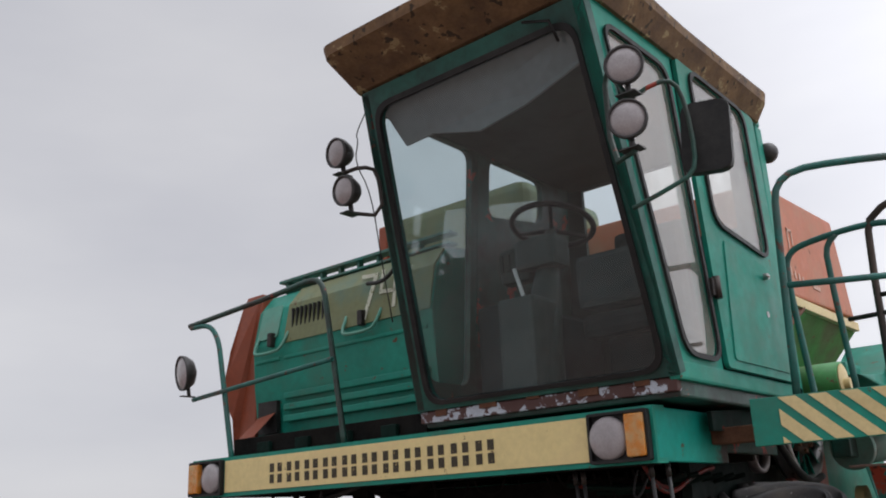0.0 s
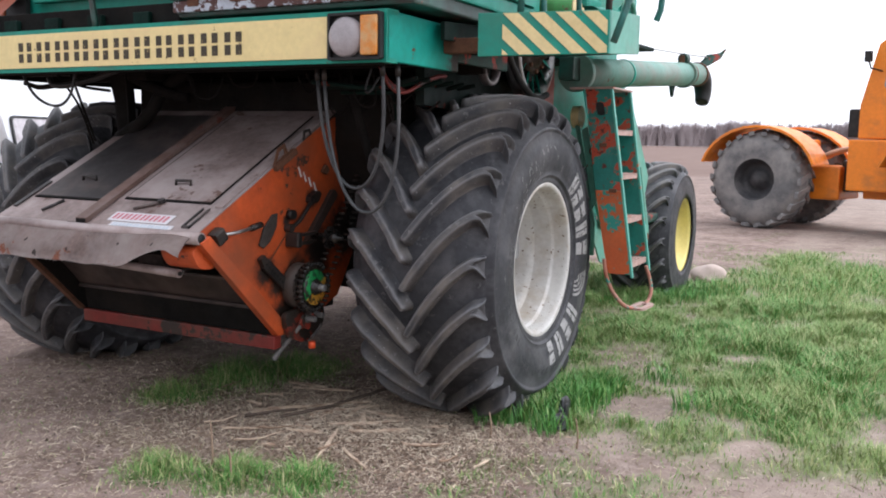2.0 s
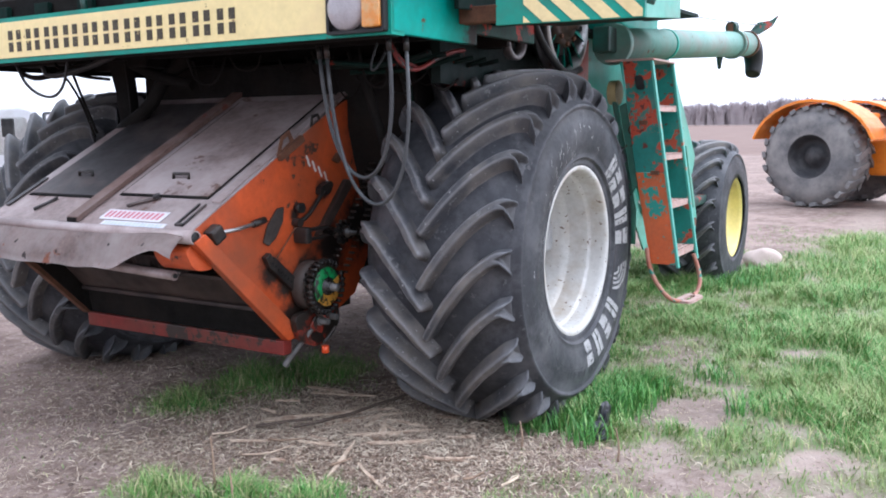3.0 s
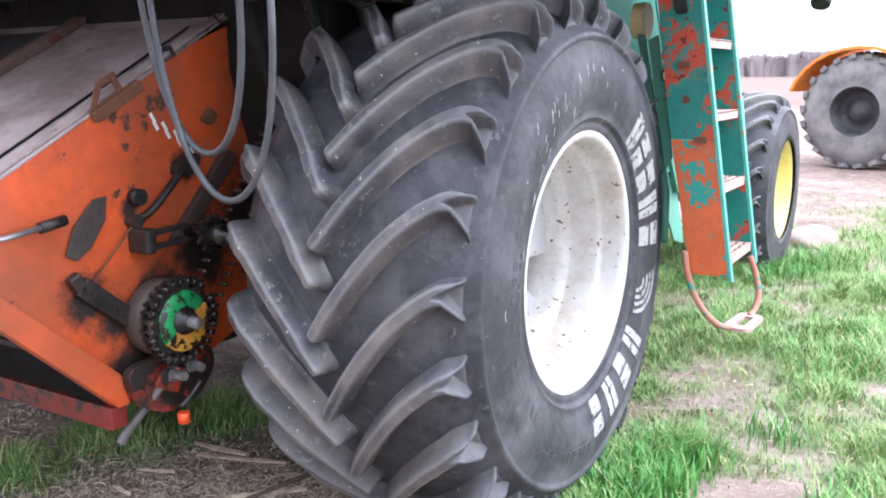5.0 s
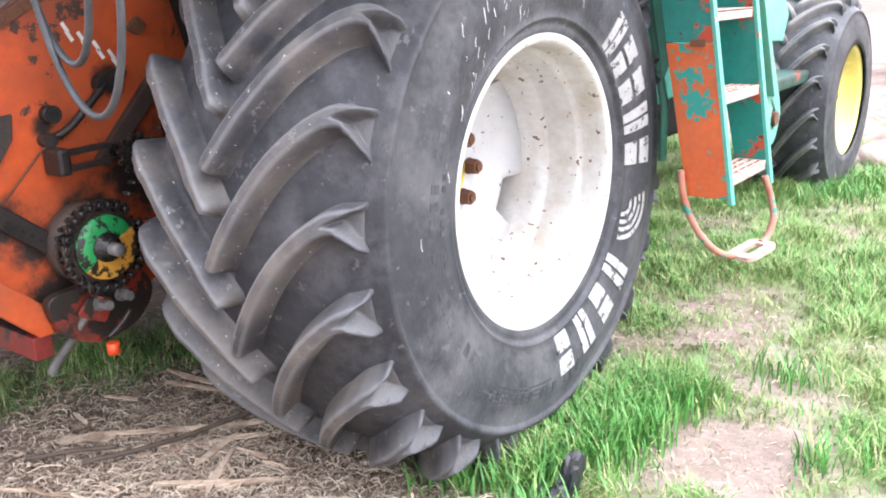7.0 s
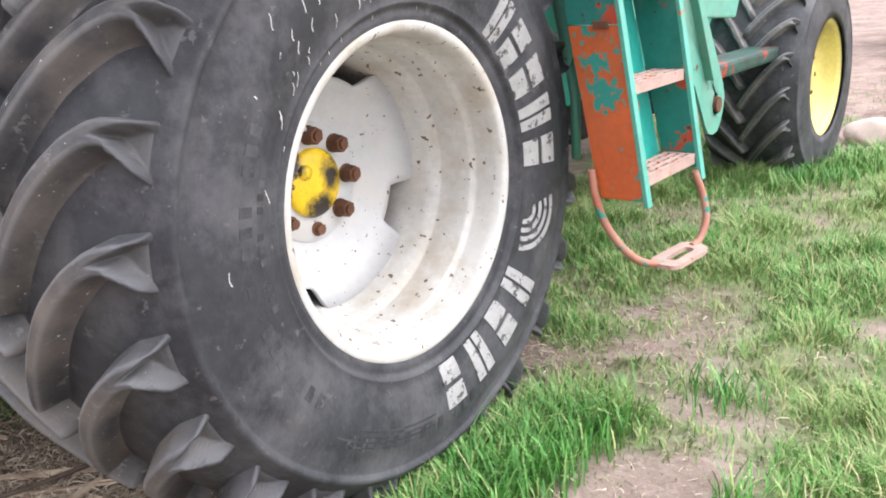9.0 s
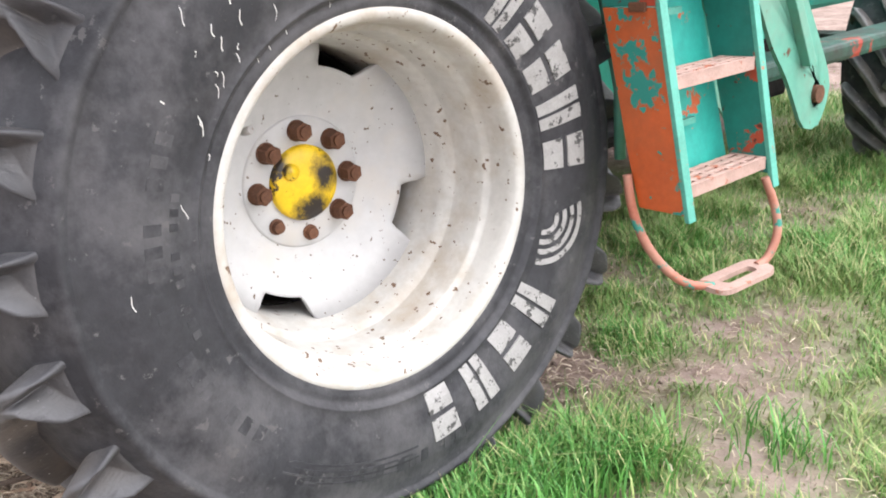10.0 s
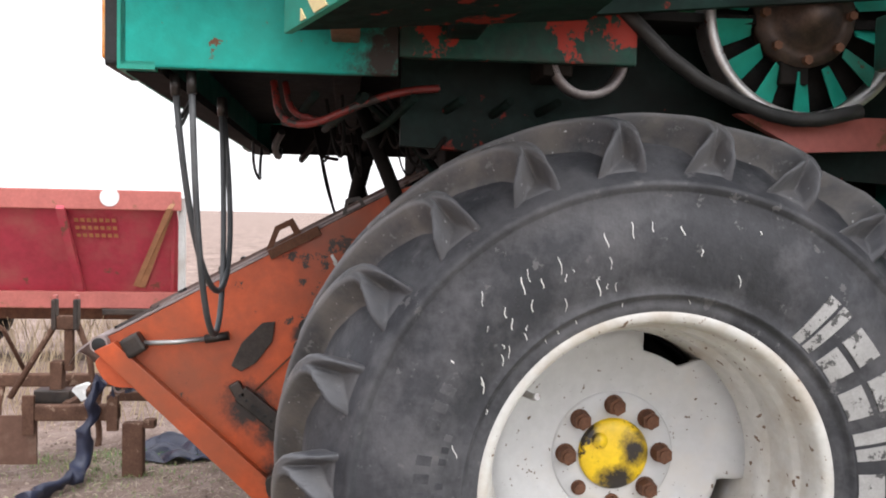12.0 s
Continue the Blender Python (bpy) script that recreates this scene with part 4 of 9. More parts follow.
def rear_wheel(parent, m):
    w = new("rear_wheel")
    w.parent = parent
    w.matrix_parent_inverse = Matrix.Translation(-BASES[parent.name])
    tagged(w, "smaller steering wheel with yellow rim")
    tyre("tyre", w, m, 0.735, 0.385, 0.315, -0.29, 20, 0.2, sc=0.70, span=0.42)
    bm = B()
    lathe(bm, [(-0.01, 0.375), (0.0, 0.386), (0.004, 0.382), (0.0, 0.366), (-0.03, 0.35), (-0.09, 0.335), (-0.12, 0.30), (-0.135, 0.20), (-0.13, 0.13), (-0.10, 0.12), (-0.09, 0.0), (-0.2, 0.0), (-0.2, 0.30), (-0.38, 0.34), (-0.41, 0.38), (-0.39, 0.37), (-0.2, 0.33)], 64, close=True)
    part("rim", bm, rear_yellow, w, "yellow painted rim", m)
    for k in range(8):
        bm = B()
        a = k * math.tau / 8
        hex_bolt(bm, (-0.128, 0.16 * math.cos(a), 0.16 * math.sin(a)), (1, 0, 0), 0.016, 0.025)
        part("wheel_nut", bm, rust, w, "", m)
    return w


# ---- the combine harvester ----
combine = thing("combine_harvester", (-1.8, 1.5, 0.0), "old teal combine harvester with orange feeder house, parked on grass", "combine harvester")
AX = -1.815                      # the machine's middle line
MIRROR = Matrix.Translation((2 * AX, 0, 0)) @ Matrix.Diagonal((-1, 1, 1, 1))
front_wheel(combine, Matrix.Translation((0, 0, 0.86)))
front_wheel(combine, MIRROR @ Matrix.Translation((0, -0.13, 0.825)) @ Matrix.Rotation(radians(5), 4, "X"), detail=False)
rear_wheel(combine, Matrix.Translation((-0.2, 4.40, 0.60)))
rear_wheel(combine, MIRROR @ Matrix.Translation((-0.2, 4.40, 0.60)))


def cbox(name, lo, hi, mat, bevel=0.008, label="", parent=None):
    bm = B()
    box(bm, lo, hi, bevel)
    return part(name, bm, mat, parent or combine, label)


def ctube(name, pts, r, mat, label="", parent=None, smooth=2, seg=10):
    bm = B()
    tube(bm, pts, r, seg, smooth=smooth)
    return part(name, bm, mat, parent or combine, label)


# -- platform and front beam --
BX0, BX1, BY, BZ0, BZ1 = -3.385, -0.245, -1.305, 1.852, 2.078
bm = B()
prism(bm, [V(BX0, BY, BZ0), V(BX0, BY, BZ1), V(BX0, BY + 0.10, BZ1 + 0.004), V(BX0, BY + 0.10, BZ1 - 0.02), V(BX0, BY + 0.02, BZ1 - 0.02), V(BX0, BY + 0.02, BZ0 + 0.02), V(BX0, BY + 0.09, BZ0 + 0.02), V(BX0, BY + 0.09, BZ0)], (BX1 - BX0, 0, 0))
beam = part("front_beam", bm, teal, combine, "teal channel-section front beam")
# black sheets that paint the shade inside and under the beam
cbox("beam_liner", (BX0 + 0.01, BY + 0.014, BZ0 - 0.004), (BX1 - 0.034, BY + 0.097, BZ0 + 0.024), shade_grime_mat, 0.0, "black sheet painting the shade under the beam", beam)
cbox("beam_liner", (BX0 + 0.032, BY + 0.10, BZ0 + 0.002), (BX0 + 0.038, 1.2, BZ1 - 0.05), shade_grime_mat, 0.0, "", beam)
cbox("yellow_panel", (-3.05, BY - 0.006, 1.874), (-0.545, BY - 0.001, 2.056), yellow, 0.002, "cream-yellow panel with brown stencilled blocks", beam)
cbox("side_beam", (BX1 - 0.03, BY + 0.002, BZ0 + 0.006), (BX1, -0.62, BZ1 - 0.004), lit_side_teal, 0.006, "teal side beam, rust showing through")
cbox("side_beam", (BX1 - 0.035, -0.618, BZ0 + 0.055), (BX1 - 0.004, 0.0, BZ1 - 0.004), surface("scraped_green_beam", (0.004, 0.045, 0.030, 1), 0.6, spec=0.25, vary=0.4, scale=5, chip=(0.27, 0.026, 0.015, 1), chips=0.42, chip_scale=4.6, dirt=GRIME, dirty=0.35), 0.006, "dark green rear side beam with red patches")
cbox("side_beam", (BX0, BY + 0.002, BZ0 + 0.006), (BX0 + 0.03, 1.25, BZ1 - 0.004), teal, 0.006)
# deck and cross members are blackened to paint the shade beneath
cbox("platform_deck", (BX0 + 0.04, BY + 0.03, 2.035), (BX1 - 0.04, 1.2, 2.06), shade_grime_mat, 0.0, "checker-plate deck")
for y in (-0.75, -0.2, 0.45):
    cbox("cross_member", (BX0 + 0.04, y - 0.04, 1.88), (BX1 - 0.04, y + 0.04, 2.03), shade_grime_mat, 0.006)
# stencilled maker's name as plain upright blocks
NAME_X, NAME_W = -2.638, 1.632
for k in range(11):
    x0 = NAME_X + NAME_W * k / 11
    w = NAME_W / 11
    zb, zt = 1.905, 2.012
    for a, b in ((0.06, 0.30), (0.52, 0.76)):
        for c, d in ((0.0, 0.44), (0.56, 1.0)):
            cbox("stencil_block", (x0 + w * a, BY - 0.0085, zb + (zt - zb) * c), (x0 + w * b, BY - 0.0055, zb + (zt - zb) * d), stencil, 0, "", beam)


def headlight(x0, x1, amber_first):
    unit = new("headlight_unit")
    unit.parent = beam
    bm = B()
    o = rounded([V(x0, BY - 0.002, 1.862), V(x1, BY - 0.002, 1.862), V(x1, BY - 0.002, 2.066), V(x0, BY - 0.002, 2.066)], 0.012, 3)
    i = rounded([V(x0 + 0.012, BY - 0.002, 1.874), V(x1 - 0.012, BY - 0.002, 1.874), V(x1 - 0.012, BY - 0.002, 2.054), V(x0 + 0.012, BY - 0.002, 2.054)], 0.01, 3)
    ring_plate(bm, o, i, (0, -0.03, 0))
    prism(bm, i, (0, -0.006, 0))
    bpy.data.objects.remove(unit)
    house = part("headlight", bm, black, beam, "square headlight unit in black bezel")
    w = x1 - x0
    a0, a1 = (x0 + 0.014, x0 + 0.014 + w * 0.30) if amber_first else (x1 - 0.014 - w * 0.30, x1 - 0.014)
    cx = (a1 + x1) / 2 if amber_first else (x0 + a0) / 2
    bm = B()
    box(bm, (a0, BY - 0.045, 1.880), (a1, BY - 0.008, 2.05), 0.008)
    part("indicator", bm, amber, house, "amber indicator lens")
    bm = B()
    rot = Matrix.Translation((cx, BY - 0.006, 1.962)) @ Matrix.Rotation(radians(-90), 4, "Z")
    lathe(bm, [(0.0, 0.088), (0.018, 0.088), (0.030, 0.078), (0.040, 0.05), (0.044, 0.0)], 36, rot)
    part("lens", bm, lens_mat, house, "round milky headlight glass")


headlight(-0.535, -0.258, False)
headlight(-3.383, -3.06, True)
# rust-eaten strip under the windscreen
bm = B()
box(bm, (-1.50, -1.285, 2.122), (-0.135, -1.24, 2.178), 0.006)
part("sill_strip", bm, flaked, combine, "flaked white and rust sill under the windscreen")
for k in range(5):
    x = -1.40 + k * 0.27
    cbox("sill_bracket", (x, -1.292, 2.148 + 0.01 * (k % 3)), (x + 0.07 + 0.03 * (k % 2), -1.28, 2.185), rust, 0.002)

# -- cab --
XR, XLB, XLT = -0.115, -1.505, -1.375
FB, FT, RB, RT = (-1.295, 2.18), (-1.775, 3.69), (0.09, 2.22), (0.0, 3.68)
cab = cbox("cab_floor", (XLB + 0.02, -1.26, 2.10), (XR - 0.02, 0.06, 2.19), teal_dark, 0.01, "teal operator cab, dusty, with large windows")


def front_pt(u, v, d=0.0):
    """A point of the windscreen's plane: u from the machine's right to left, v from bottom to top."""
    xl = XLB + (XLT - XLB) * v
    return V(xl + (XR - xl) * u, FB[0] + (FT[0] - FB[0]) * v - d, FB[1] + (FT[1] - FB[1]) * v - d * 0.3)


def loop(f, corners, rad, n=6):
    return rounded([f(*c) for c in corners], rad, n)


bm = B()
ring_plate(bm, loop(front_pt, ((-0.004, 0), (1.004, 0), (1.004, 1), (-0.004, 1)), 0.01), loop(front_pt, ((0.055, 0.02), (0.962, 0.02), (0.948, 0.945), (0.055, 0.945)), 0.10), (0, 0.05, 0.015))
part("front_frame", bm, cab_frame, cab)
bm = B()
ring_plate(bm, loop(lambda u, v: front_pt(u, v, 0.012), ((0.048, 0.014), (0.970, 0.014), (0.955, 0.952), (0.048, 0.952)), 0.11), loop(lambda u, v: front_pt(u, v, 0.012), ((0.068, 0.027), (0.952, 0.027), (0.938, 0.935), (0.068, 0.935)), 0.10), (0, 0.02, 0.006))
part("windscreen_seal", bm, black, cab, "black rubber seal")
bm = B()
prism(bm, loop(lambda u, v: front_pt(u, v, -0.005), ((0.058, 0.021), (0.960, 0.021), (0.946, 0.943), (0.058, 0.943)), 0.10), (0, 0.006, 0.002))
screen = part("windscreen", bm, glass, cab, "dusty tinted windscreen, sky reflection in its film")
screen.visible_shadow = False


def side_pt(y, z):
    return V(XR, y, z)


WIN1 = ((-1.215, 2.285), (-0.90, 2.285), (-1.085, 3.60), (-1.635, 3.60))
WIN2 = ((-0.79, 2.935), (-0.18, 2.875), (-0.235, 3.655), (-0.865, 3.665))


def window(corners, xp, thick, name, rad=0.09):
    """A side window: black seal and pane in the plane x = xp."""
    c = sum((V(0, *p) for p in corners), V(0, 0, 0)) / len(corners)
    o = rounded([V(xp, c.y + (y - c.y) * 1.0, c.z + (z - c.z) * 1.0) for y, z in corners], rad)
    out = rounded([V(xp, y + (0.022 if y > c.y else -0.022), z + (0.022 if z > c.z else -0.022)) for y, z in corners], rad + 0.02)
    bm = B()
    ring_plate(bm, out, o, (thick, 0, 0))
    part("window_seal", bm, black, cab)
    bm = B()
    prism(bm, [p - V(math.copysign(0.012, thick), 0, 0) for p in o], (0.005, 0, 0))
    g = part(name, bm, side_glass, cab, "dusty side window, film paled for the bright view")
    g.visible_shadow = False


# left wall: front quarter with its window, then the door with its own
q_out = [side_pt(*p) for p in (FB, (-0.855, 2.195), (-1.00, 3.70), FT)]
bm = B()
ring_plate(bm, rounded(q_out, 0.004, 6), rounded([side_pt(*p) for p in WIN1], 0.09, 6), (-0.045, 0, 0))
part("quarter_panel", bm, teal, cab)
window(WIN1, XR + 0.006, 0.012, "quarter_window")
d_out = [side_pt(*p) for p in ((-0.845, 2.25), (0.02, 2.25), (-0.06, 3.69), (-0.985, 3.70))]
bm = B()
ring_plate(bm, rounded(d_out, 0.03, 6), rounded([side_pt(*p) for p in WIN2], 0.09, 6), (0.022, 0, 0))
door = part("door", bm, teal, cab, "teal cab door with rounded window")
window(WIN2, XR + 0.026, 0.012, "door_window")
bm = B()
prism(bm, rounded([side_pt(*p) + V(0.0225, 0, 0) for p in ((-0.775, 2.29), (-0.05, 2.29), (-0.11, 2.80), (-0.72, 2.86))], 0.03, 4), (0.006, 0, 0), 0.003)
part("door_pressing", bm, teal, door)
bm = B()
disc(bm, (XR + 0.02, -0.27, 2.755), (1, 0, 0), 0.016, 0.03, 14)
tube(bm, [(XR + 0.05, -0.27, 2.755), (XR + 0.052, -0.33, 2.75)], 0.009, 8)
part("door_handle", bm, steel, door, "steel door handle")
bm = B()
disc(bm, (XR + 0.02, -0.30, 2.56), (1, 0, 0), 0.016, 0.012, 14)
part("door_lock", bm, steel, door)
for z in (2.60, 3.30):
    bm = B()
    tube(bm, [(XR + 0.03, -0.875, z - 0.05), (XR + 0.03, -0.88, z + 0.05)], 0.018, 10)
    box(bm, (XR, -0.92, z - 0.04), (XR + 0.03, -0.85, z + 0.04), 0.005)
    part("door_hinge", bm, iron, door)
cbox("rear_post", (XR - 0.05, 0.025, 2.19), (XR + 0.004, 0.115, 3.69), teal, 0.012, "", cab)
cbox("side_sill", (XR - 0.05, -1.29, 2.165), (XR + 0.004, 0.11, 2.245), teal, 0.012, "", cab)
cbox("side_rail", (XR - 0.05, -1.76, 3.695), (XR + 0.004, 0.10, 3.75), teal, 0.01, "", cab)
# right wall with a large window, and the rear wall with two
bm = B()
xo = lambda z: XLB + (XLT - XLB) * (z - 2.18) / 1.51
for wall, hole in (((FB, (-0.90, 2.2), (-0.90, 3.69), FT), ((-1.26, 2.33), (-0.95, 2.33), (-0.96, 3.62), (-1.66, 3.62))),
                   (((-0.898, 2.2), RB, RT, (-0.898, 3.69)), ((-0.80, 3.28), (-0.27, 3.36), (-0.27, 3.62), (-0.80, 3.62)))):
    wall, hole = [V(xo(z), y, z) for y, z in wall], [V(xo(z), y, z) for y, z in hole]
    bm = B()
    ring_plate(bm, rounded(wall, 0.01, 6), rounded(hole, 0.07, 6), (0.04, 0, 0))
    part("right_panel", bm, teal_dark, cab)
    bm = B()
    prism(bm, rounded([p + V(0.015, 0, 0) for p in hole], 0.07, 6), (0.005, 0, 0))
    part("right_window", bm, clear_glass, cab).visible_shadow = False
ry = 0.045
cuts = ((-1.26, -0.30, 3.14, 3.62),)
bm = B()
xs = [XLB + 0.04] + [v for c in cuts for v in c[:2]] + [XR - 0.04]
for i in range(0, len(xs), 2):
    box(bm, (xs[i], ry, 2.2), (xs[i + 1], ry + 0.03, 3.68))
for a, b, c, d in cuts:
    box(bm, (a, ry, 2.2), (b, ry + 0.03, c))
    box(bm, (a, ry, d), (b, ry + 0.03, 3.68))
part("rear_panel", bm, interior, cab, "rear cab wall with windows")
bm = B()
box(bm, (XLT + 0.03, -1.73, 3.63), (XR - 0.03, 0.04, 3.70))
part("headlining", bm, interior, cab)
bm = B()
prism(bm, [V(XLT + 0.05, -1.73, 3.66), V(XR - 0.05, -1.73, 3.66), V(XR - 0.06, -1.62, 3.50), V(-0.54, -1.60, 3.40), V(-0.80, -1.60, 3.36), V(-1.08, -1.60, 3.44), V(-1.25, -1.60, 3.43), V(-1.30, -1.63, 3.55)], (0, 0.012, 0))
part("sun_blind", bm, surface("grey_blind_film", (0.24, 0.25, 0.26, 1), 0.7, vary=0.15, scale=3), cab, "grey sun blind hanging behind the windscreen")
# seat, steering column and wheel
bm = B()
box(bm, (-0.99, -0.55, 2.55), (-0.50, -0.08, 2.68), 0.04)
box(bm, (-0.97, -0.16, 2.66), (-0.52, -0.02, 3.22), 0.05)
box(bm, (-0.90, -0.45, 2.19), (-0.60, -0.15, 2.56), 0.02)
part("operator_seat", bm, seat_cloth, cab, "dark operator seat")
bm = B()
tube(bm, [(-0.88, -1.12, 2.19), (-0.90, -1.00, 2.72), (-0.92, -0.88, 3.06)], [0.10, 0.075, 0.03], 12)
box(bm, (-1.02, -1.25, 2.19), (-0.82, -1.0, 2.66), 0.02)
box(bm, (-1.04, -1.06, 2.84), (-0.80, -0.90, 3.0), 0.03)
part("steering_column", bm, surface("grey_green_column", (0.035, 0.055, 0.051, 1), 0.6, vary=0.25, scale=8), cab, "grey-green steering column")
bm = B()
box(bm, (-1.16, -1.02, 2.80), (-0.98, -0.92, 2.98), 0.02)
for k in range(4):
    box(bm, (-1.15 + 0.042 * k, -1.035, 2.86), (-1.13 + 0.042 * k, -1.018, 2.95), 0.003)
part("instrument_box", bm, interior, cab, "dark instrument box beside the wheel")
bm = B()
nrm = V(0, 0.28, 0.96)
q = nrm.to_track_quat("Z", "Y").to_matrix().to_4x4()
tube(bm, [Matrix.Translation((-0.92, -0.86, 3.10)) @ q @ V(0.21 * math.cos(a), 0.21 * math.sin(a), 0) for a in [k * math.tau / 32 for k in range(32)]], 0.016, 8, closed=True)
for k in range(3):
    a = k * math.tau / 3
    tube(bm, [(-0.92, -0.87, 3.07), Matrix.Translation((-0.92, -0.86, 3.10)) @ q @ V(0.2 * math.cos(a), 0.2 * math.sin(a), 0)], 0.012, 6)
part("steering_wheel", bm, black, cab, "black steering wheel")
bm = B()
box(bm, (-0.62, -1.18, 2.55), (-0.22, -1.02, 2.80), 0.03)
box(bm, (-1.42, -0.9, 2.19), (-1.18, 0.0, 2.75), 0.03)
part("control_console", bm, seat_cloth, cab)
ctube("control_lever", [(-0.86, -1.18, 2.50), (-0.99, -1.13, 2.83)], 0.010, white, "", cab, 0)
# wiper
ctube("wiper_arm", [front_pt(0.78, 0.985, 0.03), front_pt(0.88, 0.958, 0.035), front_pt(0.89, 0.90, 0.02)], 0.007, black, "", cab, 0, 6)

# roof: a flared fibreglass cap with a fascia that leans outwards
bm = B()
lowr = [V(XLT - 0.03, -1.79, 3.70), V(XR + 0.02, -1.79, 3.70), V(XR + 0.02, 0.05, 3.70), V(XLT - 0.03, 0.05, 3.70)]
midr = [V(XLT - 0.03, -2.02, 3.80), V(XR + 0.085, -2.02, 3.80), V(XR + 0.085, 0.06, 3.78), V(XLT - 0.03, 0.06, 3.78)]
topr = [V(XLT - 0.03, -2.035, 3.85), V(XR + 0.09, -2.035, 3.84), V(XR + 0.09, 0.07, 3.84), V(XLT - 0.03, 0.07, 3.84)]
capr = [V(XLT - 0.02, -1.95, 3.90), V(XR - 0.05, -1.95, 3.90), V(XR - 0.05, 0.05, 3.90), V(XLT - 0.02, 0.05, 3.90)]
rows = []
for ring in (lowr, midr, topr, capr):
    row, soft = [], rounded(ring, 0.03 if ring is lowr else 0.09, 5)
    for i, a in enumerate(soft):
        for k in range(4):
            p = a.lerp(soft[(i + 1) % len(soft)], k / 4)
            wob = 0.012 * noise.noise(p * 4) if ring is not lowr else 0
            row.append(bm.verts.new(p + V(wob, wob, wob * 1.2)))
    rows.append(row)
M = len(rows[0])
for a, b in zip(rows, rows[1:]):
    for k in range(M):
        bm.faces.new((a[k], a[(k + 1) % M], b[(k + 1) % M], b[k]))
bm.faces.new(rows[-1])
bm.faces.new(rows[0][::-1])
roof = part("cab_roof", bm, roof_mat, cab, "weathered brown cab roof, paint peeling")
bm = B()
lathe(bm, [(0.0, 0.075), (0.05, 0.078), (0.055, 0.07)], 24, Matrix.Translation((-0.79, -1.90, 3.875)) @ Matrix.Rotation(radians(-90), 4, "Y"))
bcn = part("beacon", bm, black, cab, "orange rotating beacon on black base")
bm = B()
lathe(bm, [(0.05, 0.066), (0.20, 0.052), (0.215, 0.045), (0.22, 0.0)], 24, Matrix.Translation((-0.79, -1.90, 3.875)) @ Matrix.Rotation(radians(-90), 4, "Y"))
part("beacon_dome", bm, beacon_orange, bcn, "orange plastic dome")


def work_lamp(p, aim, parent, r=0.088):
    """A round work lamp: bowl, ring, glass, bracket foot."""
    m = Matrix.Translation(p) @ Vector(aim).to_track_quat("X", "Z").to_matrix().to_4x4()
    bm = B()
    lathe(bm, [(-0.085, 0.0), (-0.083, 0.03), (-0.06, r * 0.72), (-0.02, r * 0.97), (0.0, r), (0.012, r), (0.012, r - 0.008), (-0.01, r - 0.012)], 32, m)
    tube(bm, [m @ V(-0.03, 0, -r * 0.8), m @ V(-0.03, 0, -r - 0.04)], 0.012, 8)
    box(bm, m @ V(-0.06, -0.03, -r - 0.045), m @ V(0.02, 0.03, -r - 0.03))
    lamp = part("work_lamp", bm, lamp_shell, parent, "round work lamp with dark shell")
    bm = B()
    lathe(bm, [(0.0, r - 0.006), (0.012, r * 0.7), (0.02, r * 0.35), (0.022, 0.0)], 32, m)
    part("lens", bm, lens_mat, lamp, "milky lamp glass")


AIM = (0.30, -0.95, -0.12)
work_lamp(V(0.080, -1.86, 3.25), AIM, cab, 0.074)
work_lamp(V(0.070, -1.86, 3.035), AIM, cab, 0.074)
work_lamp(V(-1.50, -1.83, 3.40), (-0.10, -0.98, -0.12), cab, 0.075)
work_lamp(V(-1.45, -1.83, 3.19), (-0.05, -0.98, -0.12), cab, 0.075)
work_lamp(V(-3.46, -1.36, 2.63), (-0.25, -0.95, -0.12), combine, 0.112)
ctube("lamp_bracket", [(0.07, -1.83, 2.92), (-0.06, -1.76, 2.92), (-0.09, -1.70, 3.40), (0.06, -1.83, 3.14)], 0.011, teal_dark, "", cab, 1)
ctube("lamp_bracket", [(-1.50, -1.80, 3.30), (-1.40, -1.76, 3.32), (-1.35, -1.70, 3.30), (-1.36, -1.66, 3.08), (-1.46, -1.79, 3.09)], 0.010, iron, "", cab, 1)
ctube("lamp_wire", [(-1.38, -1.74, 3.62), (-1.44, -1.76, 3.50), (-1.40, -1.78, 3.45), (-1.45, -1.76, 3.36), (-1.40, -1.70, 3.2), (-1.44, -1.6, 2.9), (-1.47, -1.5, 2.6)], 0.003, black, "", cab, 2, 6)
bm = B()
lathe(bm, [(-0.06, 0.0), (-0.055, 0.04), (0.0, 0.060), (0.025, 0.056), (0.025, 0.0)], 24, Matrix.Translation((XR + 0.0, 0.16, 3.56)) @ Matrix.Rotation(radians(80), 4, "Z"))
part("rear_lamp", bm, lamp_shell, cab, "round rear work lamp")
# mirror on its bent arm
ctube("mirror_arm", [(-0.09, -1.62, 3.22), (0.06, -1.56, 3.30), (0.115, -1.51, 3.30), (0.135, -1.48, 3.20), (0.145, -1.47, 3.0), (0.13, -1.48, 2.91), (0.05, -1.53, 2.86), (-0.09, -1.58, 2.80)], 0.0095, teal_dark, "bent tube mirror arm, partly red", cab, 1)
mirror_m = Matrix.Translation((0.178, -1.43, 3.07)) @ Matrix.Rotation(radians(12), 4, "Z") @ Matrix.Rotation(radians(4), 4, "Y")
bm = B()
prism(bm, [mirror_m @ p for p in rounded([V(-0.095, 0, -0.148), V(0.095, 0, -0.148), V(0.095, 0, 0.148), V(-0.095, 0, 0.148)], 0.045, 5)], mirror_m.to_3x3() @ V(0, 0.045, 0), 0.012)
mir = part("mirror", bm, black, cab, "black wing mirror housing")
bm = B()
prism(bm, [mirror_m @ p for p in rounded([V(-0.082, 0.046, -0.134), V(0.082, 0.046, -0.134), V(0.082, 0.046, 0.134), V(-0.082, 0.046, 0.134)], 0.04, 5)], mirror_m.to_3x3() @ V(0, 0.004, 0))
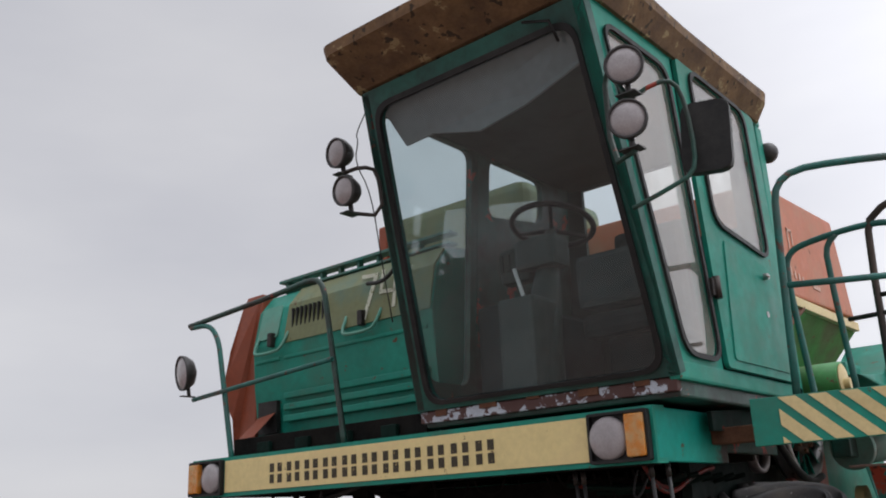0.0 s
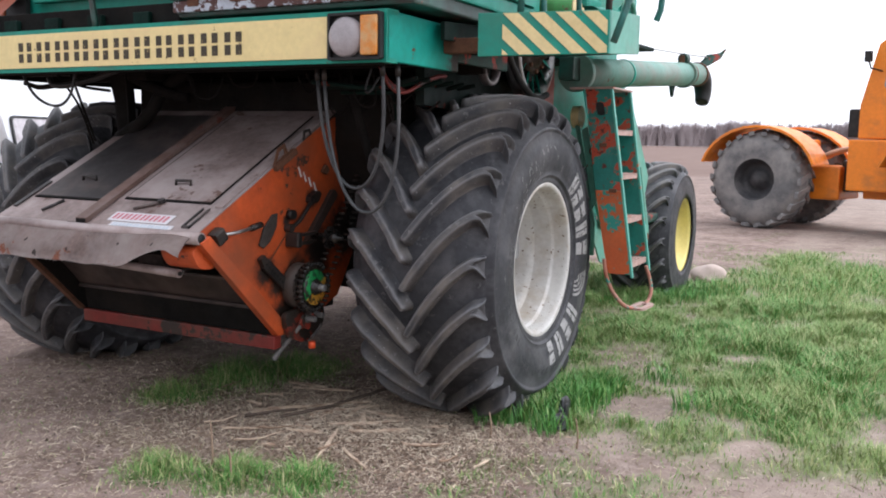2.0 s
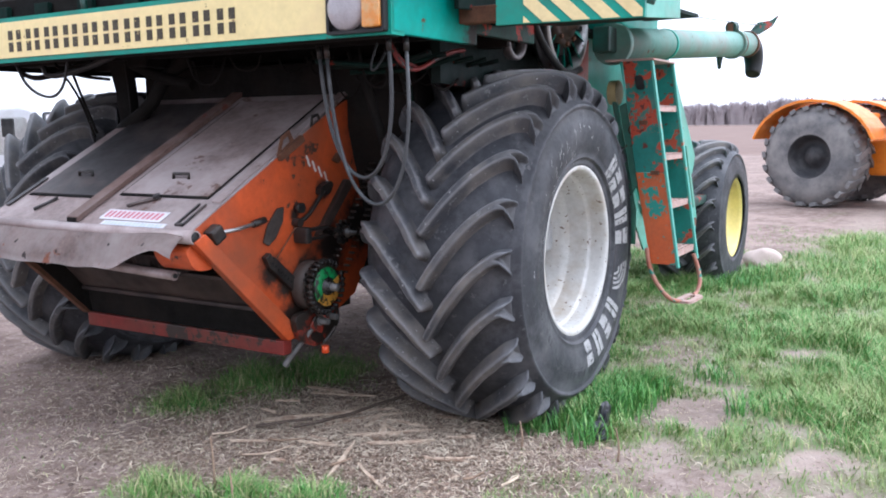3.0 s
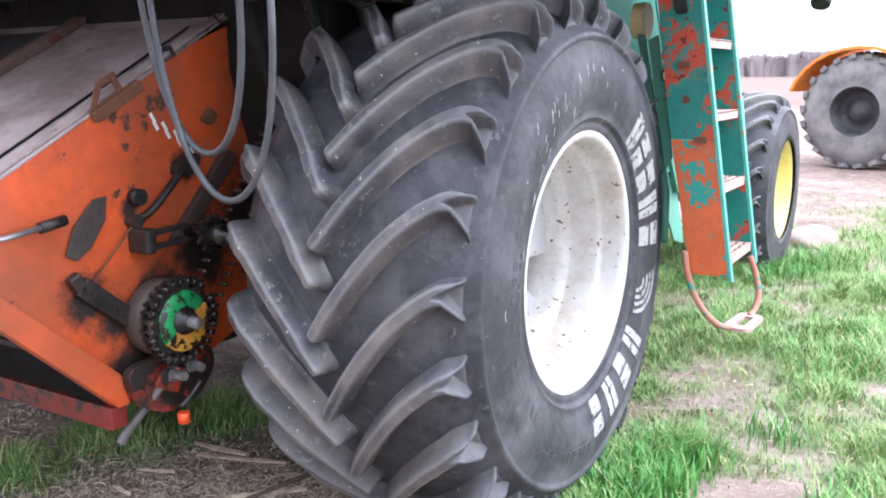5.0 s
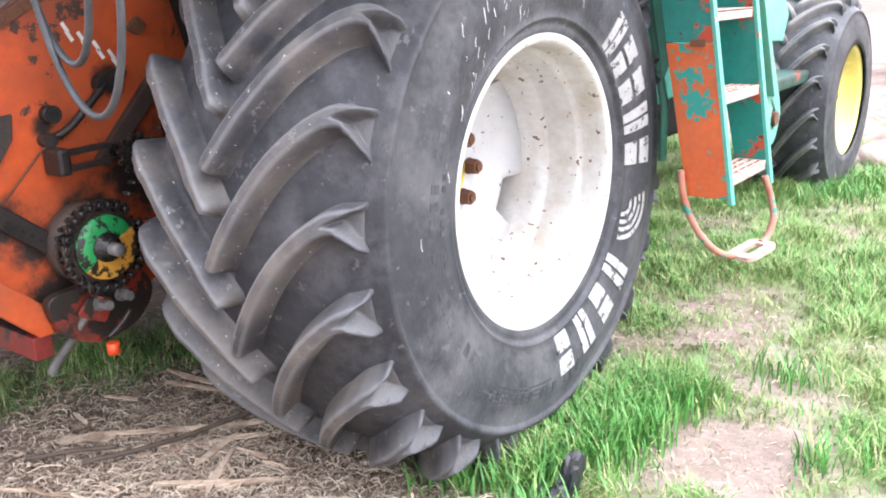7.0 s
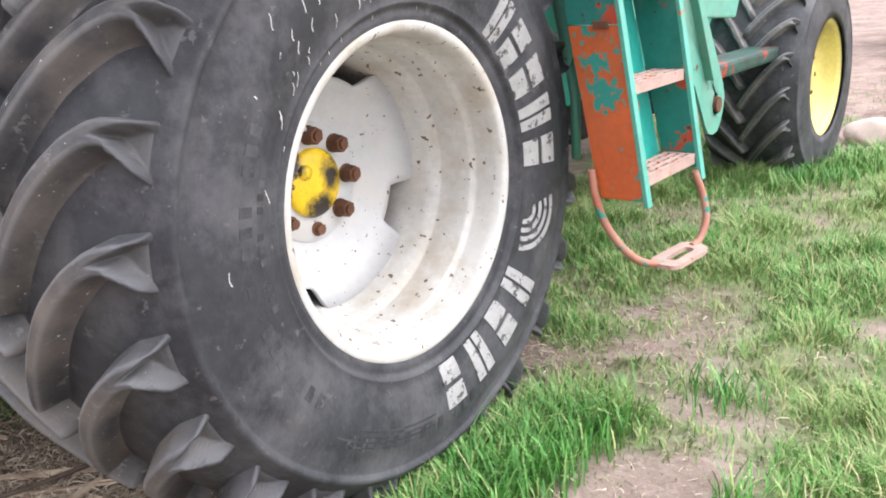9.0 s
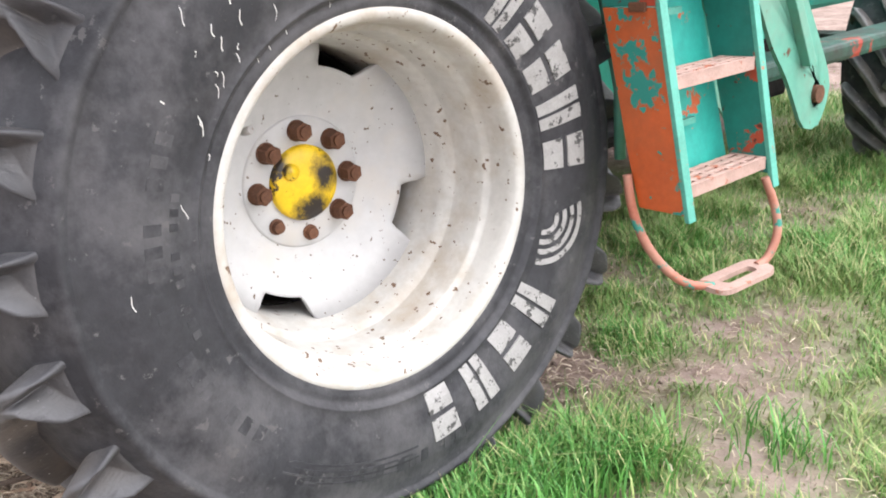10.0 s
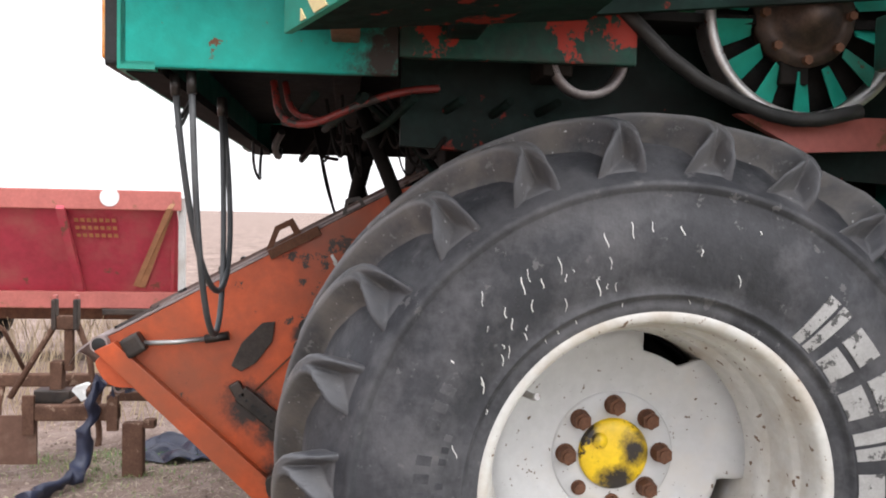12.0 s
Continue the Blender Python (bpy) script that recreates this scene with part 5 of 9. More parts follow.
part("mirror_glass", bm, mirror_mat, mir)

# -- engine hood beside the cab --
HY = -0.98
bm = B()
prism(bm, [V(-3.17, HY, 2.20), V(-3.17, HY - 0.03, 2.50), V(-3.17, HY - 0.05, 2.78), V(-3.17, HY, 3.02), V(-3.17, HY + 0.10, 3.14), V(-3.17, HY + 0.30, 3.17), V(-3.17, 0.9, 3.17), V(-3.17, 0.9, 2.20)], (1.55, 0, 0), 0.012)
hood = part("engine_hood", bm, teal, combine, "teal and olive engine hood with pressed panels")
bm = B()
prism(bm, [V(-2.86, HY - 0.058, 2.77), V(-2.86, HY - 0.008, 3.025), V(-2.86, HY + 0.095, 3.148), V(-2.86, HY + 0.31, 3.178), V(-2.86, 0.85, 3.18), V(-2.86, 0.85, 3.165), V(-2.86, HY + 0.30, 3.16), V(-2.86, HY + 0.11, 3.13), V(-2.86, HY + 0.01, 3.01), V(-2.86, HY - 0.045, 2.77)], (1.23, 0, 0))
part("upper_panel", bm, olive, hood, "olive repainted upper hood panel")
for x0, x1 in ((-3.14, -2.90), (-2.86, -1.66)):
    for z, w in ((2.68, 0.012), (2.44, 0.02), (2.37, 0.02), (2.30, 0.02)):
        if x1 < -2.8 and z < 2.5:
            continue
        bm = B()
        box(bm, (x0, HY - 0.052, z - w), (x1, HY - 0.022, z + w), 0.008)
        part("pressed_rib", bm, teal, hood)
bm = B()
for k in range(8):
    x = -2.80 + k * 0.040
    box(bm, (x, HY - 0.040, 2.865), (x + 0.011, HY - 0.020, 2.985))
part("louvres", bm, black, hood, "dark louvre slots")
for x0 in (-3.12, -2.30):
    bm = B()
    tube(bm, [(x0, HY - 0.04, 2.84), (x0 + 0.01, HY - 0.09, 2.74), (x0 + 0.05, HY - 0.10, 2.715), (x0 + 0.24, HY - 0.10, 2.715), (x0 + 0.28, HY - 0.09, 2.74), (x0 + 0.29, HY - 0.04, 2.84)], 0.010, 8, smooth=1)
    part("hood_handle", bm, teal_light, hood, "bent rod handle")
    bm = B()
    box(bm, (x0 + 0.13, HY - 0.085, 2.76), (x0 + 0.17, HY - 0.04, 2.85), 0.008)
    part("hood_latch", bm, iron, hood)
faded_white = surface("faded_white_paint", (0.55, 0.57, 0.46, 1), 0.7, vary=0.2, scale=20, chip=(0.17, 0.19, 0.085, 1), chips=0.24, chip_scale=30)
for pts in (((-2.20, 3.08), (-2.06, 3.07), (-2.065, 3.045), (-2.20, 3.055)), ((-2.095, 3.05), (-2.065, 3.05), (-2.125, 2.79), (-2.155, 2.79)),
            ((-2.035, 3.08), (-2.012, 3.08), (-2.012, 2.95), (-2.035, 2.95)), ((-2.035, 2.955), (-1.90, 2.945), (-1.90, 2.922), (-2.035, 2.93)),
            ((-1.930, 3.08), (-1.905, 3.08), (-1.895, 2.83), (-1.920, 2.83)), ((-1.83, 3.06), (-1.80, 3.06), (-1.79, 2.84), (-1.82, 2.84))):
    bm = B()
    prism(bm, [V(x, HY - 0.060 + (z - 2.77) * 0.195 - 0.003, z) for x, z in pts], (0, 0.012, 0))
    part("painted_stroke", bm, faded_white, hood, "faded whitish painted stroke")
bm = B()
prism(bm, rounded([V(-3.13, HY - 0.045, 2.82), V(-2.93, HY - 0.045, 2.82), V(-2.93, HY + 0.01, 3.04), V(-3.13, HY + 0.01, 3.04)], 0.03, 4), (0, -0.008, 0.0))
part("hatch_cover", bm, teal_light, hood)
# solid black plate that paints the shade of an opening
bm = B()
prism(bm, [V(-3.10, HY - 0.055, 2.22), V(-2.92, HY - 0.055, 2.22), V(-2.92, HY - 0.055, 2.42), V(-3.10, HY - 0.055, 2.42)], (0, 0.03, 0))
part("hood_opening", bm, black, hood, "black plate painting a shaded opening in the hood")
bm = B()
prism(bm, [V(-3.10, HY - 0.05, 2.33), V(-2.93, HY - 0.05, 2.35), V(-2.95, HY - 0.20, 2.20), V(-3.12, HY - 0.20, 2.18)], (0.0, 0.004, 0.004))
part("open_flap", bm, redorange, hood, "folded-out rusty flap")
bm = B()
for k in range(8):
    x = -3.05 + k * 0.17
    box(bm, (x, HY + 0.12, 3.17), (x + 0.02, HY + 0.16, 3.235))
box(bm, (-3.10, HY + 0.10, 3.225), (-1.60, HY + 0.18, 3.245), 0.004)
box(bm, (-3.10, HY + 0.10, 3.165), (-1.60, HY + 0.18, 3.18), 0.004)
part("top_grille", bm, teal_worn, hood, "slotted rail along the hood's top")
bm = B()
prism(bm, [V(-3.39, HY - 0.02, 2.10), V(-3.35, HY - 0.06, 2.35), V(-3.43, HY - 0.08, 2.45), V(-3.43, HY - 0.08, 2.62), V(-3.40, HY - 0.06, 2.80), V(-3.36, HY, 3.08), V(-3.33, HY + 0.02, 3.16), V(-3.17, HY + 0.02, 3.16), V(-3.17, HY - 0.03, 2.10)], (0, 1.6, 0), 0.01)
part("side_cover", bm, redorange, combine, "faded red-orange radiator side cover")
bm = B()
box(bm, (-2.84, -0.10, 3.15), (-1.60, 0.88, 3.78), 0.07)
part("engine_cover", bm, olive, hood, "olive engine cover behind the cab")
bm = B()
box(bm, (-2.93, -0.09, 3.15), (-2.845, 0.86, 3.76), 0.02)
part("cover_end", bm, redorange, hood, "orange end of the engine cover")
ctube("hood_cable", [(-1.62, HY - 0.25, 3.10), (-1.75, HY - 0.20, 2.98), (-1.95, HY - 0.1, 2.97), (-2.1, HY - 0.06, 3.0)], 0.012, black, "", combine, 2)
# black strip that paints the shaded gap at the hood's foot
cbox("hood_footing", (-3.12, -1.20, 2.082), (-1.54, -1.10, 2.19), shade_grime_mat, 0.006, "black strip painting the shaded gap under the hood")
for k in range(4):
    cbox("step_bracket", (-2.85 + k * 0.34, -1.235, 2.085), (-2.74 + k * 0.34, -1.205, 2.15), shade_green, 0.006)

# -- railings --
RY = -1.28
ctube("rail", [(-3.52, RY, 2.955), (-3.40, RY, 2.96), (-2.60, RY, 3.0), (-2.30, RY, 3.03), (-2.215, RY, 2.98), (-2.18, RY, 2.80), (-2.05, RY, 2.07)], 0.0165, teal_dark, "thin bent tube handrail", combine, 2)
ctube("rail", [(-3.50, RY, 2.94), (-3.30, RY, 2.93), (-3.20, RY, 2.82), (-3.16, RY, 2.65), (-3.03, RY, 2.07)], 0.0165, teal_rail, "", combine, 2)
ctube("rail", [(-3.42, RY - 0.02, 2.46), (-2.12, RY - 0.02, 2.535)], 0.014, teal_rail, "", combine, 0)
# left-hand platform by the ladder
PX0, PX1, PY0, PY1, PZ0, PZ1 = -0.012, 0.535, -0.888, -0.20, 1.905, 2.100


def skew(x, y, z):
    """The platform's front is set askew: its outer end stands further back and a little higher."""
    u = x - PX0
    return V(x, y + 0.43 * u, z + 0.035 * u)


bm = B()
prism(bm, [skew(PX0, PY0, PZ0), skew(PX1, PY0, PZ0), skew(PX1, PY0, PZ1), skew(PX0, PY0, PZ1)], (0, 0.02, 0), 0.003)
plat = part("ladder_platform", bm, teal, combine, "teal ladder platform with cream hazard stripes")
# the platform rises a little towards the rear
bm = B()
prism(bm, [skew(PX1, PY0 + 0.022, PZ0), V(PX1 + 0.015, PY1, PZ0 + 0.055), V(PX1 + 0.015, PY1, PZ1 + 0.05), skew(PX1, PY0 + 0.022, PZ1)], (-0.02, 0, 0), 0.003)
part("platform_side", bm, teal_light, plat, "pale teal side plate")
# the underside's green is darkened for the shade it hangs in
for name, z, mat, label in (("platform_floor", PZ1 - 0.025, teal_dark, ""), ("platform_bottom", PZ0 + 0.006, shade_green, "dark green underside, shade in its colour")):
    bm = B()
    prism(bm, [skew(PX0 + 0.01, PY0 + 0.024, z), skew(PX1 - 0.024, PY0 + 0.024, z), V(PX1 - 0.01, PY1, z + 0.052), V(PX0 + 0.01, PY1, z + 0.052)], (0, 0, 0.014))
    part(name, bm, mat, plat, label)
# deck out of view, implied by the ladder, added to shade the tyre
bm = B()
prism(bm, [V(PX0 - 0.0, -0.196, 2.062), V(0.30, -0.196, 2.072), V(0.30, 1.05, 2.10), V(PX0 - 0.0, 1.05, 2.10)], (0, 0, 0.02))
part("walkway_deck", bm, shade_green, plat, "unseen dark walkway deck, added to shade the wheel")
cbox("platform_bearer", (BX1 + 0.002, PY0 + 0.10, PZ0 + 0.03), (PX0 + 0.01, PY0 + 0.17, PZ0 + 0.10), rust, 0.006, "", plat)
cbox("platform_bearer", (BX1 + 0.002, -0.50, PZ0 + 0.05), (PX0 + 0.01, -0.42, PZ0 + 0.12), shade_green, 0.006, "", plat)
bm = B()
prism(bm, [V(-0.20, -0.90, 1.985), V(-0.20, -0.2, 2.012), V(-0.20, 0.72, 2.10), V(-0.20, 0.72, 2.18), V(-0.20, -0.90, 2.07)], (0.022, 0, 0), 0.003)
part("walkway_edge", bm, shade_green, combine, "dark green walkway edge plate with red patches")
SX0, SX1, sw = 0.092, 0.528, 0.064
for k in range(-3, 7):
    a = SX0 + k * 0.110
    h = PZ1 - PZ0 - 0.008
    run = 0.182
    pts = [(a, 1.0), (a + sw, 1.0), (a + sw + run, 0.0), (a + run, 0.0)]
    clip = []
    for i in range(4):
        clip.append(pts[i])

    def cut(poly, lim, s):
        out = []
        for i, p in enumerate(poly):
            q = poly[(i + 1) % len(poly)]
            ip, iq = (p[0] - lim) * s >= 0, (q[0] - lim) * s >= 0
            if ip:
                out.append(p)
            if ip != iq:
                u = (lim - p[0]) / (q[0] - p[0])
                out.append((lim, p[1] + (q[1] - p[1]) * u))
        return out
    poly = cut(cut(clip, SX0, 1), SX1, -1)
    if len(poly) > 2:
        bm = B()
        prism(bm, [skew(x, PY0 - 0.0035, PZ0 + 0.004 + z * h) for x, z in poly], (0, 0.003, 0))
        part("hazard_stripe", bm, stripe_yellow, plat, "cream diagonal stripe")
ctube("rail", [(0.151, -0.78, 2.090), (0.182, -0.767, 2.93), (0.199, -0.759, 3.035), (0.274, -0.727, 3.094), (0.438, -0.647, 3.106), (0.754, -0.491, 3.098), (0.744, -0.495, 3.015), (0.714, -0.528, 2.577), (0.699, -0.554, 2.467), (0.558, -0.655, 1.974)], 0.0165, teal_rail, "tall bent tube handrail at the ladder", combine, 1)
ctube("rail", [(0.169, -0.772, 2.575), (0.714, -0.528, 2.571)], 0.0145, teal_rail, "", combine, 0)
ctube("rail", [(0.045, -0.20, 2.10), (0.0, -0.2, 2.76), (0.02, -0.2, 2.86), (0.10, -0.2, 2.90), (0.40, -0.2, 2.93), (0.56, -0.2, 2.90), (0.62, -0.2, 2.80), (0.64, -0.2, 2.6), (0.66, -0.2, 2.20), (0.63, -0.2, 2.12)], 0.0155, teal_rail, "", combine, 2)
ctube("rail", [(0.235, -0.20, 2.09), (0.20, -0.2, 2.80), (0.215, -0.2, 2.87), (0.26, -0.2, 2.91)], 0.0145, teal_rail, "", combine, 1)
ctube("rail", [(0.385, -0.20, 2.09), (0.40, -0.20, 2.86), (0.43, -0.2, 2.97), (0.63, -0.2, 3.05), (0.70, -0.3, 3.10)], 0.017, iron, "", combine, 1)
ctube("rail", [(0.25, -0.2, 2.49), (0.61, -0.2, 2.50)], 0.012, iron, "", combine, 0)
ctube("rail", [(0.41, -0.2, 2.58), (0.61, -0.2, 2.585)], 0.012, iron, "", combine, 0)
ctube("wire_tangle", [(0.76, -0.8, 2.97), (0.72, -0.82, 2.86), (0.78, -0.8, 2.80), (0.70, -0.82, 2.75), (0.66, -0.83, 2.68), (0.74, -0.8, 2.78), (0.70, -0.84, 2.92), (0.80, -0.8, 2.9), (0.815, -0.8, 2.70)], 0.004, steel, "loose wire twisted round the rail", combine, 2, 6)

# -- grain tank behind the cab --
TX = -0.35
bm = B()
prism(bm, [V(TX, 0.55, 2.90), V(TX, 2.20, 2.94), V(TX, 2.02, 3.63), V(TX, 0.60, 3.57)], (2 * (AX - TX), 0, 0), 0.015)
part("grain_tank_top", bm, tank_orange, combine, "faded orange grain tank extension")
cbox("tank_rim", (TX - 0.03, 0.56, 2.845), (TX + 0.008, 2.25, 2.905), stripe_yellow, 0.004, "whitish tank edge strip")
bm = B()
prism(bm, [V(TX - 0.03, 0.5, 2.84), V(TX - 0.03, 2.3, 2.86), V(TX - 0.55, 2.1, 2.15), V(TX - 0.55, 0.6, 2.15)], (2 * (AX - TX) + 1.0, 0, 0), 0.01)
part("grain_tank", bm, green, combine, "green grain tank hopper")
faded_salmon = surface("faded_salmon_paint", (0.62, 0.40, 0.32, 1), 0.7, vary=0.2, scale=20, chip=(0.40, 0.12, 0.05, 1), chips=0.3, chip_scale=30)
for y0, y1, z0, z1 in ((0.86, 0.885, 3.22, 3.42), (1.00, 1.02, 3.20, 3.36), (1.00, 1.09, 3.345, 3.365), (1.07, 1.09, 3.22, 3.36), (0.96, 0.98, 3.04, 3.10), (1.02, 1.05, 3.03, 3.08), (1.09, 1.12, 3.02, 3.075), (1.16, 1.19, 3.01, 3.065), (1.36, 1.50, 3.02, 3.05)):
    cbox("faded_mark", (TX + 0.002, y0, z0), (TX + 0.005, y1, z1), faded_salmon, 0, "faded pale mark on the tank side")
bm = B()
lathe(bm, [(0.0, 0.0), (0.0, 0.10), (0.35, 0.10), (0.352, 0.085), (0.345, 0.0)], 28, Matrix.Translation((-0.33, 0.35, 2.28)))
part("air_tank", bm, green, combine, "green drum with pale end")
bm = B()
lathe(bm, [(0.354, 0.0), (0.354, 0.088), (0.36, 0.08), (0.362, 0.0)], 28, Matrix.Translation((-0.33, 0.35, 2.28)))
disc(bm, (0.03, 0.35, 2.26), (1, 0, 0), 0.03, 0.03)
part("drum_end", bm, stripe_yellow, combine)
cbox("side_box", (-0.6, 0.9, 2.05), (-0.1, 1.6, 2.46), teal, 0.03, "teal machinery cover behind the platform")
bm = B()
prism(bm, [V(0.052, 0.55, 2.33), V(0.052, 1.05, 2.36), V(0.052, 1.5, 2.62), V(0.052, 1.48, 2.25)], (-0.3, 0, 0), 0.01)
part("belt_guard", bm, teal, combine)
ctube("strut", [(-0.42, 0.6, 2.85), (-0.30, 0.62, 2.35)], 0.025, rust, "", combine, 0)
ctube("strut", [(-0.36, 1.1, 2.85), (-0.42, 0.75, 2.62), (-0.38, 0.7, 2.55)], 0.022, rust, "", combine, 0)
bm = B()
tube(bm, [(0.07, 1.25 + 0.16 * math.cos(a), 2.30 + 0.16 * math.sin(a)) for a in [k * math.tau / 28 for k in range(28)]], 0.016, 8, closed=True)
part("guard_hoop", bm, teal_light, combine)

# -- body behind the front wheel --
bm = B()
prism(bm, [V(-0.42, 0.95, 0.78), V(-0.42, 2.50, 0.95), V(-0.42, 2.50, 1.45), V(-0.42, 2.15, 2.1), V(-0.42, 0.95, 2.1)], (-2.75, 0, 0), 0.012)
part("thresher_body", bm, teal, combine, "teal thresher body side")
bm = B()
prism(bm, [V(-0.12, 1.35, 1.87), V(-0.12, 2.05, 1.87), V(-0.08, 2.52, 1.25), V(-0.08, 2.45, 1.12), V(-0.12, 1.35, 1.20)], (-0.06, 0, 0), 0.01)
part("side_shield", bm, teal_light, combine, "pale teal side shield")
# housing blackened: the platform's shade is in its colour
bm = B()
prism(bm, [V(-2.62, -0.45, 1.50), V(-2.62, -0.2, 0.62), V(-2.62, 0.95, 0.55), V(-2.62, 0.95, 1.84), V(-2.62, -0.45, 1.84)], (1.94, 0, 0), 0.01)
part("thresher_front", bm, shade_grime_mat, combine, "thresher housing, blackened for the shade under the platform")
cbox("front_axle", (-2.9, -0.14, 0.74), (-0.8, 0.14, 1.0), teal_dark, 0.02, "heavy front axle")
bm = B()
box(bm, (-2.45, 2.2, 0.85), (-1.2, 5.6, 2.25), 0.03)
part("straw_walker_body", bm, teal, combine, "teal rear body")
cbox("rear_axle", (-2.9, 4.45, 0.5), (-0.6, 4.65, 0.68), teal_dark, 0.01, "rear axle beam")
cbox("tow_link", (-0.50, 2.1, 0.78), (-0.30, 4.5, 0.86), teal_dark, 0.02, "long side girder")
# unloading auger folded along the side
A0, A1 = V(-0.10, 0.74, 1.95), V(0.12, 3.22, 2.115)
AD = (A1 - A0).normalized()
auger_paint = surface("dulled_teal_paint", (0.125, 0.275, 0.220, 1), 0.55, vary=0.25, scale=3, chip=RUST, chips=0.10, chip_scale=9, dirt=(0.17, 0.19, 0.16, 1), dirty=0.45)
ctube("unloading_auger", [A0, A1], 0.094, auger_paint, "pale teal unloading auger tube, rust bands", combine, 0, 28)
ctube("auger_flange", [A0 - AD * 0.02, A0 + AD * 0.025], 0.118, auger_paint, "pale bolted flange", combine, 0, 28)
for u, r, m in ((0.30, 0.099, teal), (0.845, 0.112, auger_paint), (0.875, 0.100, rust), (0.985, 0.104, rust)):
    p = A0.lerp(A1, u)
    ctube("auger_band", [p, p + AD * 0.03], r, m, "", combine, 0, 28)
bm = B()
tube(bm, [A1 - AD * 0.01, A1 + AD * 0.07 - V(0, 0, 0.005), A1 + V(0.02, 0.13, -0.05), A1 + V(0.025, 0.155, -0.13), A1 + V(0.025, 0.14, -0.20), A1 + V(0.025, 0.12, -0.235)], [0.098, 0.104, 0.118, 0.122, 0.105, 0.055], 20, smooth=1)
part("auger_spout", bm, black, combine, "dark rubber auger spout")
bm = B()
prism(bm, [A1 + V(x, y, z) for x, y, z in ((0.0, 0.02, 0.085), (0.06, 0.06, 0.17), (0.15, 0.13, 0.185), (0.19, 0.16, 0.225), (0.15, 0.12, 0.14), (0.06, 0.05, 0.075))], (0.008, 0.04, 0), 0.002)
part("spout_flap", bm, teal_dark, combine)
bm = B()
disc(bm, A0.lerp(A1, 0.83) + V(0, 0, 0.125), (0.3, 0.95, 0), 0.045, 0.05)
part("pulley", bm, teal_dark, combine)
bm = B()
box(bm, A0.lerp(A1, 0.83) + V(-0.02, -0.02, 0.085), A0.lerp(A1, 0.83) + V(0.02, 0.02, 0.15), 0.004)
part("pulley_bracket", bm, rust, combine)
ctube("auger_cable", [A0 + V(0, -0.1, 0.22), A0.lerp(A1, 0.83) + V(0, 0, 0.165), A1 + V(0.06, 0.06, 0.15)], 0.006, steel, "", combine, 0, 6)
ctube("auger_stay", [A0.lerp(A1, 0.76) + V(-0.03, 0, -0.09), A0.lerp(A1, 0.775) + V(-0.03, 0, -0.17), A0.lerp(A1, 0.79) + V(-0.03, 0, -0.09)], 0.014, teal_dark, "", combine, 0)
cbox("auger_bracket", (-0.17, 0.60, 1.90), (-0.07, 0.73, 2.04), teal_dark, 0.01, "dark bracket at the auger root")

# -- ladder --
stirrup_paint = surface("worn_salmon_rod", (0.42, 0.12, 0.07, 1), 0.6, vary=0.3, scale=12, chip=(0.03, 0.22, 0.17, 1), chips=0.30, chip_scale=9, dirt=(0.36, 0.20, 0.15, 1), dirty=0.5)
LB, LT = V(0.312, 0.692, 0.708), V(0.150, 0.652, 1.845)     # outer edge of the near rail
def lad(v, depth=0.0, y=0.0):
    """A point of the ladder: v from bottom to top, depth inwards, y along the step."""
    p = LB.lerp(LT, v)
    return V(p.x - depth, p.y + y, p.z)


LW = 0.405
bm = B()
prism(bm, [lad(0, 0), lad(0.455, 0), lad(0.455, 0.168), lad(0.12, 0.155), lad(0, 0.145)], (0, 0.012, 0), 0.003)
ladder = part("ladder", bm, ladder_side, combine, "steel access ladder, orange showing through worn teal")
bm = B()
prism(bm, [lad(0.457, 0), lad(1, 0), lad(1, 0.160), lad(0.55, 0.168), lad(0.457, 0.168)], (0, 0.012, 0), 0.003)
part("upper_rail", bm, ladder_paint, ladder, "flaking teal upper rail")
bm = B()
prism(bm, [lad(0.02, 0, LW), lad(1, 0, LW), lad(1, 0.15, LW), lad(0.5, 0.15, LW), lad(0.02, 0.12, LW)], (0, 0.012, 0), 0.003)
part("far_rail", bm, ladder_paint, ladder)
for yy in (-0.002, LW - 0.002):
    bm = B()
    prism(bm, [lad(-0.015, -0.010, yy), lad(1.0, -0.010, yy), lad(1.0, 0.004, yy), lad(-0.015, 0.004, yy)], (0, 0.030, 0), 0.002)
    part("rail_edge", bm, edge_paint, ladder, "rubbed pale green edge")
bm = B()
prism(bm, [lad(0.03, 0.130, 0.013), lad(1, 0.175, 0.013), lad(1, 0.175, LW - 0.002), lad(0.03, 0.130, LW - 0.002)], (-0.006, 0, 0))
part("back_plate", bm, ladder_in, ladder, "teal back plate, flaking")
for k, v in enumerate((0.062, 0.305, 0.545, 0.785)):
    bm = B()
    a = lad(v, 0.002, 0.016)
    z = a.z
    for j in range(4):
        x1 = a.x - j * 0.030
        box(bm, (x1 - 0.016, a.y, z - 0.008), (x1, a.y + LW - 0.02, z), 0.002)
    for j in range(6):
        y0 = a.y + j * (LW - 0.03) / 5
        box(bm, (a.x - 0.11, y0, z - 0.010), (a.x - 0.001, y0 + 0.016, z - 0.001))
    box(bm, (a.x - 0.004, a.y, z - 0.034), (a.x, a.y + LW - 0.02, z + 0.001), 0.001)
    part("step", bm, pink_step, ladder, "scuffed slotted step")
for v, d in ((0.455, 0.03), (0.70, 0.06)):
    bm = B()
    box(bm, lad(v, d + 0.05, -0.011) - V(0, 0, 0.010), lad(v, d, 0.0) + V(0, 0, 0.014), 0.004)
    part("weld_lug", bm, rust, ladder)
